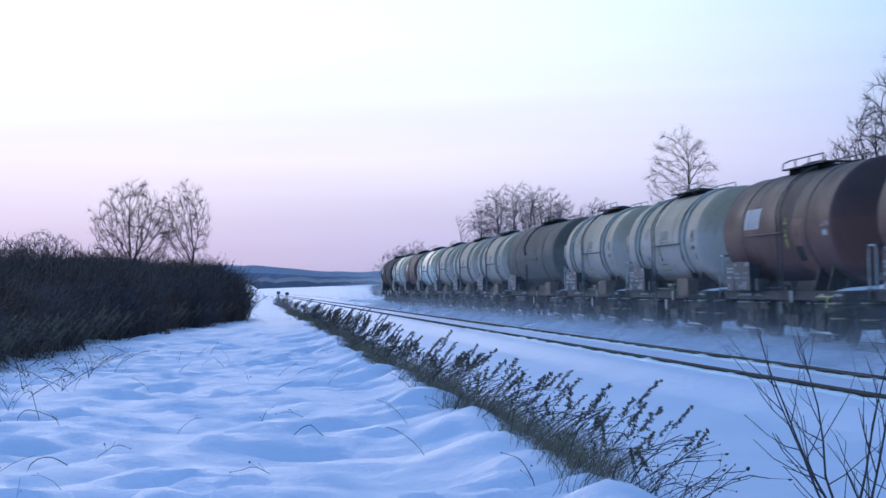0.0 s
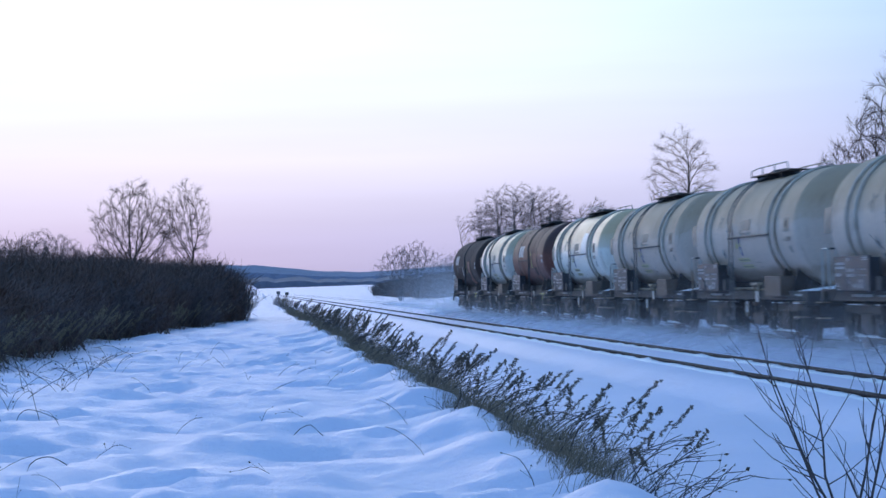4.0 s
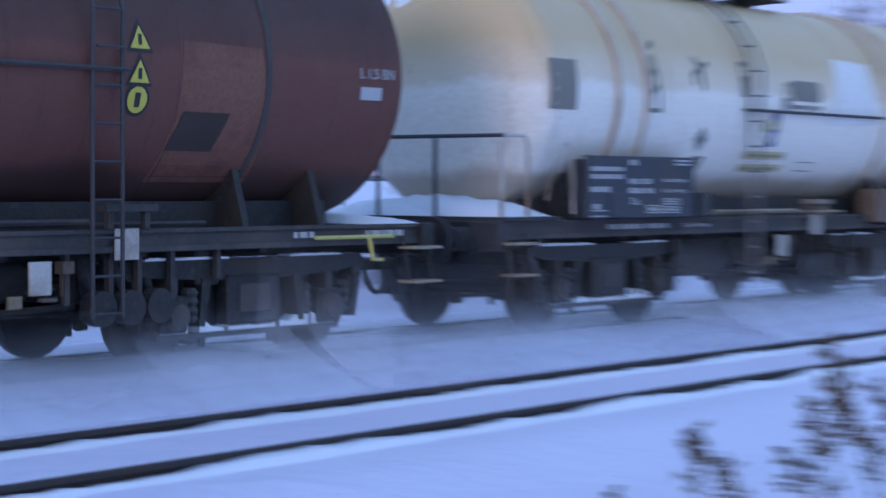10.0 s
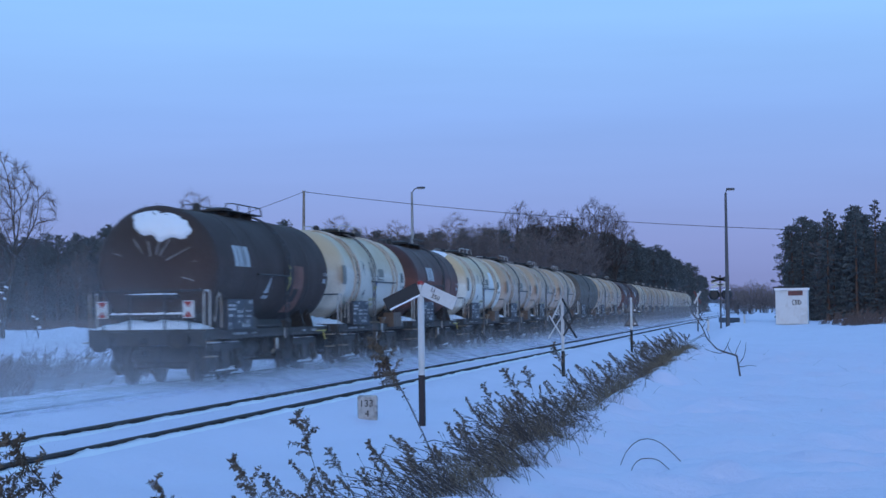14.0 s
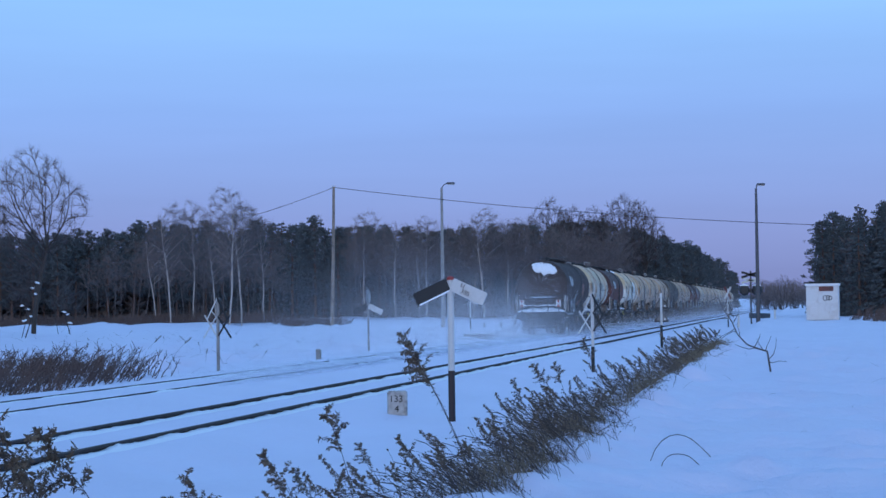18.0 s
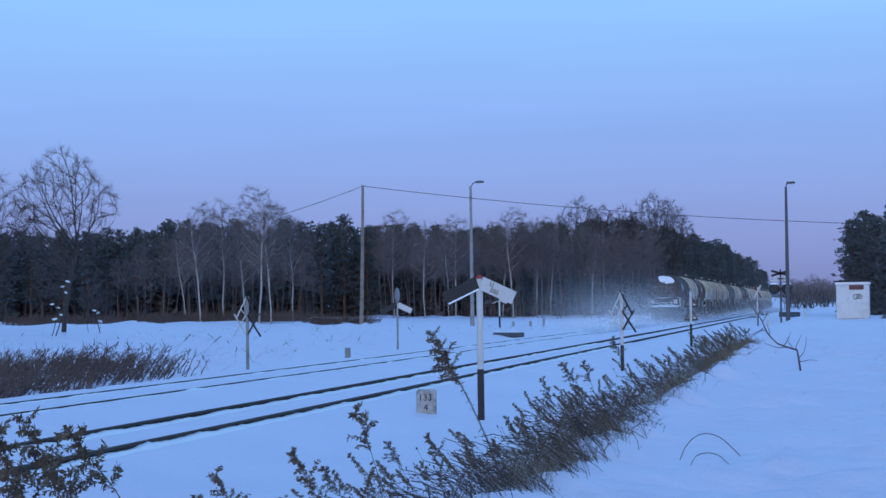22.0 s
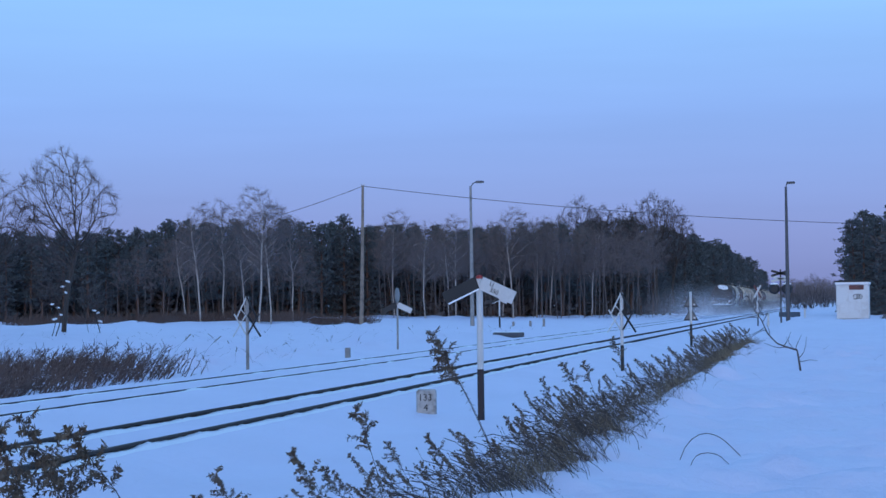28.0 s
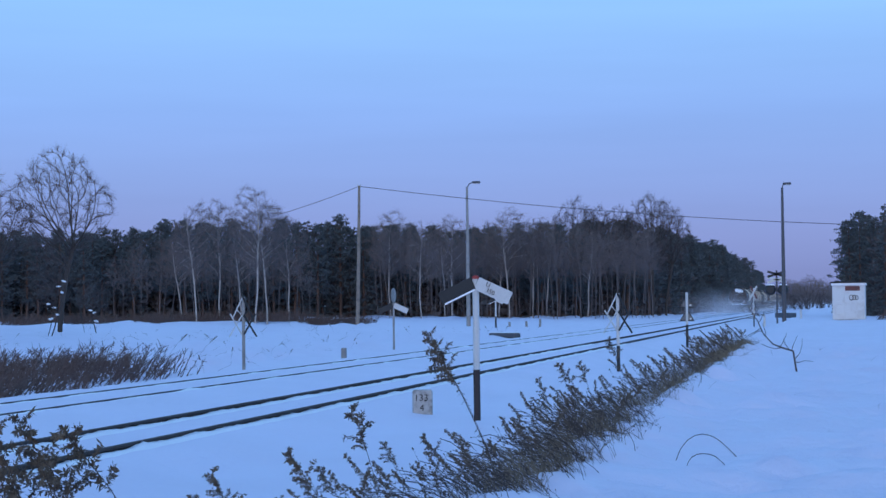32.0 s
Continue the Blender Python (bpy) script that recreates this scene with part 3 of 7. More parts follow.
def end_gear(wg, e, half, y_snow=True, tail=False):
    """Headstock, buffers, hook and hose at one end (e = -1 or 1)."""
    x = e * (half - 0.62)
    part("headstock", boxes((x - 0.09, -1.32, 0.92, x + 0.09, 1.32, 1.24), bevel=0.015), STEEL, wg)
    for s in (-1, 1):
        bm = spin([(x, 0.17), (x + e * 0.05, 0.17), (x + e * 0.06, 0.13), (x + e * 0.34, 0.12), (x + e * 0.35, 0.085), (x + e * 0.56, 0.085),
                   (x + e * 0.565, 0.24), (x + e * 0.60, 0.245), (x + e * 0.62, 0.16)], 22)
        part("buffer", bm, STEEL, wg, smooth=False, m=pose(0, s * 0.875, 1.05))
    part("coupling_hook", boxes((min(x, x + e * 0.5), -0.05, 0.98, max(x, x + e * 0.5), 0.05, 1.10), (min(x + e * .3, x + e * .62), -0.12, 0.72, max(x + e * .3, x + e * .62), 0.12, 0.84), bevel=0.02), STEEL, wg)
    hose = [Vector((x + e * (0.05 + 0.50 * k / 9), -0.35, 0.92 - 0.42 * math.sin(math.pi * k / 9 * 0.85))) for k in range(10)]
    part("brake_hose", tubes(0.028, hose), DARKPIPE, wg, smooth=True)
    for s in (-1, 1):
        for z in (0.66, 0.99):
            part("step", boxes((x - 0.42 * (e > 0) - 0.02 * (e < 0), s * 1.38 - 0.10, z, x + 0.42 * (e < 0) + 0.02 * (e > 0), s * 1.38 + 0.10, z + 0.025)), TAN, wg, "tan step board edged with snow")
        part("step_hanger", tubes(0.018, [(x - e * 0.03, s * 1.30, 1.15), (x - e * 0.03, s * 1.40, 0.66)]), STEEL, wg)
        part("step_hanger", tubes(0.018, [(x - e * 0.38, s * 1.30, 1.10), (x - e * 0.38, s * 1.40, 0.66)]), STEEL, wg)


def snow_drift(wg, x0, x1, y0, y1, z, h, seed):
    rs = np.random.RandomState(seed)
    nx, ny = 12, 12
    v, f = [], []
    for i in range(nx + 1):
        for j in range(ny + 1):
            a, b = i / nx, j / ny
            k = (math.sin(math.pi * a) ** 0.45) * (math.sin(math.pi * b) ** 0.45)
            v.append((x0 + (x1 - x0) * a, y0 + (y1 - y0) * b, z + h * k * (0.75 + 0.5 * rs.rand()) if 0 < i < nx and 0 < j < ny else z))
    for i in range(nx):
        for j in range(ny):
            a = i * (ny + 1) + j
            f.append((a, a + ny + 1, a + ny + 2, a + 1))
    ob = new("snow_drift", from_lists("snow_drift", v, f, SNOW_CAP, True))
    ob.parent = wg
    return tagged(ob, "snow drift on the wagon end platform")


def wagon(kind, label, tank_mat, length, r=1.38, zc=2.65, front_gap=0.75, straps=True, seed=1):
    """One tank wagon, centred on its bogies, rail tops at z = 0."""
    rs = random.Random(seed)
    wg = thing("tank_wagon", label, "tank wagon", "tank wagons of the train")
    half = length / 2
    rear_gap = 1.05
    h = (length - front_gap - rear_gap) / 2
    xc = (rear_gap - front_gap) / 2
    tank = part("tank", spin(tank_profile(h, r, 0.42), 56), tank_mat, wg, smooth=True, m=pose(xc, 0, zc))
    for p in tank.data.polygons:
        p.use_smooth = len(p.vertices) == 4
    for wx in (-h + 0.42, -h / 3, h / 3, h - 0.42):
        part("weld_seam", spin([(wx - 0.012, r + 0.001), (wx - 0.006, r + 0.006), (wx + 0.006, r + 0.006), (wx + 0.012, r + 0.001)], 56), tank_mat, tank, smooth=True)
    pv = half - 2.55
    if straps:
        for e in (-1, 1):
            for dx in (-0.42, 0.16):
                x = e * (pv - 0.25) + dx * e
                arc = [Vector((x, math.cos(a) * (r + 0.028), zc + math.sin(a) * (r + 0.028))) for a in np.linspace(radians(-42), radians(222), 40)]
                part("strap", tubes(0.034, arc), BAND, wg, "rust-streaked steel strap round the barrel", smooth=True)
                for s in (-1, 1):
                    a = radians(-42) if s > 0 else radians(222)
                    y, z = math.cos(a) * (r + 0.028), zc + math.sin(a) * (r + 0.028)
                    part("strap_bolt", tubes(0.02, [(x, y, z), (x, y * 0.99, z - 0.38)]), STEEL, wg)
    else:
        for x in (-h * 0.55, h * 0.55):
            part("strap", spin([(x - 0.03, r), (x - 0.03, r + 0.012), (x + 0.03, r + 0.012), (x + 0.03, r)], 56), FRAME, wg, m=pose(xc, 0, zc))
    if tank_mat is TANK_CREAM:
        rs_top = np.random.RandomState(seed)
        v, f = [], []
        for i in range(9):
            for j in range(11):
                a = radians(84 + (j - 5) * 6.0)
                u = i / 8
                along = -h + 0.10 + 0.62 * u
                rr = r * math.sin(math.acos(max(0.0, 1 - min(1.0, (along + h) / 0.42)))) ** 0.75
                edge = math.sin(math.pi * u) ** 0.5 * math.sin(math.pi * j / 10) ** 0.5
                rr += -0.01 + edge * (0.06 + 0.03 * rs_top.rand())
                v.append((xc + along, math.cos(a) * rr, zc + math.sin(a) * rr))
        for i in range(8):
            for j in range(10):
                q = i * 11 + j
                f.append((q, q + 11, q + 12, q + 1))
        ob = new("top_snow", from_lists("top_snow", v, f, SNOW_CAP, True))
        ob.parent = wg
        tagged(ob, "snow left on the top of the tank head")
    # underframe
    fx = half - 0.62
    for s in (-1, 1):
        web = [(-0.05, 1.04), (0.05, 1.04), (0.05, 1.09), (0.015, 1.09), (0.015, 1.20), (0.05, 1.20), (0.05, 1.235), (-0.05, 1.235), (-0.05, 1.20), (-0.015, 1.20), (-0.015, 1.09), (-0.05, 1.09)]
        bm = bmesh.new()
        ends = [[bm.verts.new((x, s * 1.22 + y, z)) for y, z in web] for x in (-fx, fx)]
        bm.faces.new(ends[0]), bm.faces.new(ends[1][::-1])
        for k in range(12):
            bm.faces.new((ends[0][k], ends[1][k], ends[1][(k + 1) % 12], ends[0][(k + 1) % 12]))
        bmesh.ops.recalc_face_normals(bm, faces=bm.faces)
        part("sole_bar", bm, FRAME, wg)
    part("centre_sill", boxes((-fx, -0.30, 0.92, fx, 0.30, 1.22)), STEEL, wg)
    for k in range(7):
        x = -fx + (k + 0.5) * 2 * fx / 7
        part("cross_member", boxes((x - 0.05, -1.2, 1.0, x + 0.05, 1.2, 1.20)), STEEL, wg)
    for e in (-1, 1):
        bm = bmesh.new()
        for x in (e * pv - 0.5, e * pv + 0.5):
            pts = [(-1.2, 1.23), (-1.05, 1.75), (-0.75, 1.55), (0, 1.34), (0.75, 1.55), (1.05, 1.75), (1.2, 1.23)]
            a = [bm.verts.new((x - 0.04, y, z)) for y, z in pts]
            b = [bm.verts.new((x + 0.04, y, z)) for y, z in pts]
            bm.faces.new(a)
            bm.faces.new(b[::-1])
            for q in range(7):
                bm.faces.new((a[q], b[q], b[(q + 1) % 7], a[(q + 1) % 7]))
        bmesh.ops.recalc_face_normals(bm, faces=bm.faces)
        part("tank_saddle", bm, STEEL, wg)
        bogie(wg, e * (pv - 0.33))
        end_gear(wg, e, half)
    # boards and boxes on the frame
    bx = -half + 1.95
    board = part("data_board", boxes((bx, -1.46, 1.25, bx + 2.2, -1.40, 1.94), (bx + 0.05, -1.40, 1.25, bx + 0.12, -1.2, 1.9), (bx + 2.05, -1.40, 1.25, bx + 2.12, -1.2, 1.9), bevel=0.006), BOARD, wg, "slate-grey data board with rows of white marks")
    yb = -1.462
    plate("marking", bars(bx + 0.06, 1.82, ((0.05, 0.07, 0.06, 0.07, 0.06, 0.06, 0.07), (0.07, 0.05, 0.06, 0.07, 0.05, 0.07, 0.06)), 0.05, 0.035), yb, MARK, board)
    plate("marking", bars(bx + 0.06, 1.60, ((0.07, 0.06, 0.07, 0.06), (-0.02, 0.10)), 0.06, 0.13) + [(bx + 0.06, 1.27, bx + 0.36, 1.28), (bx + 0.06, 1.33, bx + 0.36, 1.34)], yb, MARK, board)
    plate("marking", bars(bx + 0.82, 1.90, ((0.06, 0.05), (-0.01,), (0.04, 0.05, 0.04, -0.03, 0.06, 0.05), (0.06, 0.06, 0.07, -0.02, 0.06, 0.05), ), 0.06, 0.045), yb, MARK, board)
    plate("marking", bars(bx + 1.78, 1.91, ((0.32,), (0.32,), (-0.1,)), 0.022, 0.02), yb, MARK, board)
    frame_marks = []
    for a, b, c, d in ((1.52, 1.30, 1.86, 1.375), (1.52, 1.395, 1.86, 1.465), (1.18, 1.30, 1.48, 1.39)):
        frame_marks += [(bx + a, b, bx + c, b + 0.012), (bx + a, d - 0.012, bx + c, d), (bx + a, b, bx + a + 0.012, d), (bx + c - 0.012, b, bx + c, d),
                        (bx + a + 0.05, b + 0.025, bx + a + 0.14, d - 0.025), (bx + a + 0.17, b + 0.025, bx + c - 0.05, d - 0.025)]
    plate("marking", frame_marks, yb, MARK, board)
    for size_, x_, z_ in ((0.085, 1.50, 1.655), (0.085, 1.50, 1.535)):
        lettering("St. mac. Krotoszyn", size_ * 0.78, MARK, board, pose(bx + x_, yb - 0.008, z_, 90, 0, 0))
    lettering("Zas", 0.11, MARK, board, pose(bx + 0.84, yb - 0.008, 1.40, 90, 0, 0))
    lettering("St. mac. Krotoszyn", 0.075, MARK, wg, pose(-2.0, -1.246, 1.125, 90, 0, 0))
    part("holder", boxes((bx + 0.42, -1.475, 1.27, bx + 0.76, -1.462, 1.53), bevel=0.004), BOARD, board)
    if kind != "b":
        part("equipment_box", boxes((half - 3.5, -1.44, 1.12, half - 2.15, -1.10, 1.58), bevel=0.012), RUSTBOX, wg, "rust-brown sheet metal box")
    part("small_box", boxes((bx + 2.42, -1.40, 1.25, bx + 2.70, -1.12, 1.53), bevel=0.012), FRAME, wg)
    # ladder
    lx = -0.62 if kind != "b" else 0.9
    for dx in (-0.16, 0.16):
        path = [Vector((lx + dx, -1.42, z)) for z in (0.52, 1.2, 1.8, zc)]
        path += [Vector((lx + dx, -math.cos(a) * (r + 0.10), zc + math.sin(a) * (r + 0.10))) for a in np.linspace(radians(15), radians(70), 8)]
        part("ladder_rail", tubes(0.019, path), LADDER if kind == "c" else DARKPIPE, wg)
    for k in range(11):
        z = 0.55 + k * 0.31
        y = -1.42 if z < zc else -math.sqrt(max(0.05, (r + 0.10) ** 2 - (z - zc) ** 2))
        part("rung", tubes(0.013, [(lx - 0.16, y, z), (lx + 0.16, y, z)]), LADDER if kind == "c" else DARKPIPE, wg)
    zb = zc - 0.10
    bar_from, bar_to = (lx - 0.25, lx + 3.5) if kind != "b" else (lx - 2.9, lx + 0.25)
    part("hand_bar", tubes(0.022, [on_tank(bar_from, zb, r, zc, 0.05), on_tank(bar_to, zb, r, zc, 0.05)]), FRAME, wg, "rusty bar along the barrel")
    for x in np.linspace(bar_from + 0.05, bar_to - 0.1, 4):
        part("bar_bracket", tubes(0.014, [on_tank(x, zb, r, zc, 0.0), on_tank(x, zb, r, zc, 0.055)]), FRAME, wg)
    # top walkway, railing, lids
    wz = zc + r + 0.06
    part("walkway", boxes((-1.75, -0.55, wz, 1.75, -0.20, wz + 0.03), (-1.75, 0.20, wz, 1.75, 0.55, wz + 0.03), (-1.75, -0.2, wz - 0.01, -1.45, 0.2, wz + 0.02), (1.45, -0.2, wz - 0.01, 1.75, 0.2, wz + 0.02)), STEEL, wg)
    for s in (-1, 1):
        part("railing", tubes(0.017, [(-1.7, s * 0.55, wz), (-1.62, s * 0.55, wz + 0.16), (-1.0, s * 0.55, wz + 0.20), (1.6, s * 0.55, wz + 0.20), (1.7, s * 0.55, wz)],
                              [(-0.6, s * 0.55, wz), (-0.6, s * 0.55, wz + 0.20)], [(0.5, s * 0.55, wz), (0.5, s * 0.55, wz + 0.20)]), PIPE if kind == "c" else DARKPIPE, wg)
    for x in (-1.3, -0.2, 0.9):
        part("walkway_foot", boxes((x - 0.02, -0.5, wz - 0.13, x + 0.02, 0.5, wz)), STEEL, wg)
    part("manhole", spin([(wz - 0.06, 0.30), (wz + 0.06, 0.30), (wz + 0.07, 0.34), (wz + 0.11, 0.34), (wz + 0.15, 0.12)], 20, "z"), STEEL, wg, m=pose(-0.35, 0, 0))
    part("valve_cover", spin([(wz - 0.06, 0.10), (wz + 0.14, 0.10), (wz + 0.18, 0.04)], 12, "z"), STEEL, wg, m=pose(-1.95, 0.1, 0))
    # underslung gear
    part("air_reservoir", spin([(-0.68, 0.05), (-0.64, 0.17), (-0.55, 0.23), (0.55, 0.23), (0.64, 0.17), (0.68, 0.05)], 20), STEEL, wg, smooth=True, m=pose(-0.95, -0.70, 0.72))
    part("brake_cylinder", spin([(-0.3, 0.06), (-0.28, 0.16), (0.2, 0.16), (0.22, 0.05), (0.6, 0.04)], 16), STEEL, wg, smooth=True, m=pose(0.5, -0.55, 0.78))
    part("brake_rod", tubes(0.02, [(-pv + 1.2, -0.3, 0.62), (pv - 1.2, -0.3, 0.62)], [(-1.9, -0.85, 0.55), (1.4, -0.85, 0.52)]), STEEL, wg)
    part("load_plate", boxes((0.20, -1.30, 0.72, 0.42, -1.27, 0.99), bevel=0.006), PIPE, wg, "cream enamel brake plate, rust-spotted")
    part("load_plate", boxes((0.03, -1.25, 0.62, 0.16, -1.22, 0.72)), GRASS, wg)
    part("frame_plate", boxes((1.10, -1.29, 0.98, 1.36, -1.275, 1.24)), PIPE, wg, "rust-spotted white plate on the sole bar")
    for x in (0.98, 1.30, 1.62):
        part("outlet_pipe", tubes(0.075, [(x, -0.6, 1.25), (x, -1.02, 0.95), (x, -1.10, 0.62)], seg=10), STEEL, wg, smooth=True)
        part("outlet_cap", spin([(-0.09, 0.02), (-0.08, 0.15), (0.05, 0.15), (0.06, 0.05)], 16, "y"), STEEL, wg, m=pose(x, -1.20, 0.58))
        part("outlet_column", boxes((x - 0.05, -0.98, 0.66, x + 0.05, -0.9, 1.05)), STEEL, wg)
    for x, y, z in ((-0.05, 0.55, 0.74), (-1.5, 0.7, 0.74), (1.6, 0.6, 0.76)):
        part("air_reservoir", spin([(-0.58, 0.05), (-0.54, 0.15), (-0.48, 0.21), (0.48, 0.21), (0.54, 0.15), (0.58, 0.05)], 16), STEEL, wg, smooth=True, m=pose(x, y, z))
    part("distributor_valve", boxes((-0.10, -0.75, 0.62, 0.16, -0.45, 0.95), (0.02, -0.82, 0.70, 0.10, -0.75, 0.84), bevel=0.03), FRAME, wg)
    part("valve_disc", spin([(-0.05, 0.04), (-0.04, 0.17), (0.04, 0.17), (0.05, 0.04)], 18, "y"), FRAME, wg, m=pose(-0.22, -1.05, 0.78))
    for x in (-2.05, -0.26, -0.12, 0.68, 1.15, 1.47, 1.85, 2.4):
        part("hanger", boxes((x - 0.025, -1.18, 0.62 if abs(x) < 1.9 else 0.78, x + 0.025, -1.12, 1.06)), FRAME, wg)
    for x0, z0, x1, z1, y in ((-2.3, 0.86, -0.3, 0.80, -0.5), (0.3, 0.70, 2.6, 0.84, -0.7), (-0.3, 0.56, 0.9, 0.60, -1.0), (1.8, 0.92, 3.0, 0.80, -0.95), (-3.1, 0.80, -1.7, 0.92, -0.9)):
        part("brake_linkage", tubes(0.028, [(x0, y, z0), (x1, y, z1)]), STEEL, wg)
    part("linkage_bracket", boxes((2.2, -1.1, 0.72, 2.5, -0.6, 1.05), bevel=0.02), STEEL, wg)
    part("linkage_bracket", boxes((-2.6, -1.0, 0.80, -2.3, -0.4, 1.05), bevel=0.02), STEEL, wg)
    # added dark boxes standing in for the shade between barrel and sole bars
    for s in (-1, 1):
        part("cradle_beam", boxes((-fx + 1.0, s * 0.80 - 0.04, 1.22, fx - 1.0, s * 0.80 + 0.04, 1.46)), STEEL, wg)
    part("cocks", boxes((0.60, -1.22, 0.88, 0.72, -1.12, 0.98), (0.64, -1.16, 0.70, 0.67, -1.13, 0.88), (0.40, -1.2, 0.66, 0.56, -1.14, 0.69)), RUSTBOX, wg, "rusty cocks and handles")
    for x0, wds in ((-3.6, (0.07, 0.07, -0.02, 0.09, 0.09, 0.08, 0.09, -0.04, 0.08, 0.07, 0.08, 0.02, 0.08)), (3.3, (0.05, 0.10, 0.06)), (4.3, (0.05, 0.14, 0.04, 0.10, 0.1))):
        plate("frame_number", bars(x0, 1.175, (wds,), 0.055, 0), -1.238, MARK, wg)
    part("valve_bracket", boxes((1.0, -1.32, 1.24, 1.06, -1.26, 1.40), (1.40, -1.32, 1.24, 1.46, -1.26, 1.40), (0.95, -1.36, 1.38, 1.52, -1.22, 1.44), bevel=0.005), TAN if kind == "c" else FRAME, wg)
    part("heating_pipe", tubes(0.025, [(-1.2, -1.18, 1.30), (0.9, -1.18, 1.30)], [(-2.0, -1.1, 1.27), (2.3, -1.1, 1.27)]), TAN if kind == "c" else FRAME, wg)
    part("change_lever", tubes(0.02, [(half - 2.3, -1.35, 1.12), (half - 1.2, -1.35, 1.12)], [(half - 1.55, -1.35, 1.12), (half - 1.55, -1.40, 0.90), (half - 1.42, -1.40, 0.90)]), YELLOW if kind == "b" else FRAME, wg, "yellow change-over lever" if kind == "b" else "")
    # rear platform with railings and drifted snow
    px_ = -half + 0.62
    part("platform", boxes((px_ - 0.02, -1.35, 1.24, px_ + 1.0, 1.35, 1.28)), STEEL, wg)
    for s in (-1, 1):
        part("platform_railing", tubes(0.022, [(px_ - 0.02, s * 1.30, 1.28), (px_ - 0.02, s * 1.30, 2.05), (px_ + 0.03, s * 1.30, 2.13), (px_ + 0.38, s * 1.30, 2.13), (px_ + 0.44, s * 1.30, 2.05), (px_ + 0.44, s * 1.30, 1.28)]), PIPE, wg, "pale bent-pipe handrail")
    part("cross_railing", tubes(0.024, [(px_ + 0.0, -1.3, 2.13), (px_ + 0.0, 1.3, 2.13)], [(px_, -0.4, 1.28), (px_, -0.4, 2.13)], [(px_, 0.4, 1.28), (px_, 0.4, 2.13)]), DARKPIPE, wg)
    part("grab_loop", tubes(0.018, [(px_ + 0.75, -1.32, 1.45), (px_ + 0.95, -1.33, 2.0), (px_ + 1.1, -1.34, 2.08), (px_ + 1.2, -1.34, 1.95), (px_ + 1.22, -1.34, 1.3)]), PIPE, wg)
    snow_drift(wg, px_ + 0.02, px_ + 0.95, -1.3, 1.3, 1.28, 0.20, seed)
    snow_drift(wg, half - 1.5, half - 0.6, -1.25, 1.25, 1.235, 0.09, seed + 50)
    return wg, h, xc, r, zc


def hazard_marks(wg, x, z, r, zc):
    decal("warning_sticker", [[(x, z), (x + 0.20, z), (x + 0.10, z + 0.19)]], YELLOW, wg, r, zc, "yellow warning triangle")
    decal("warning_sticker", [[(x + 0.26, z - 0.18), (x + 0.46, z - 0.18), (x + 0.46, z + 0.24), (x + 0.26, z + 0.24)]], BLUE, wg, r, zc, "blue warning sticker with a yellow triangle")
    decal("sticker_sign", [[(x + 0.28, z + 0.04), (x + 0.44, z + 0.04), (x + 0.36, z + 0.20)]], YELLOW, wg, r, zc, lift=0.010)
    decal("sticker_sign", [disc(x + 0.36, z - 0.07, 0.07)], MARK, wg, r, zc, lift=0.010)


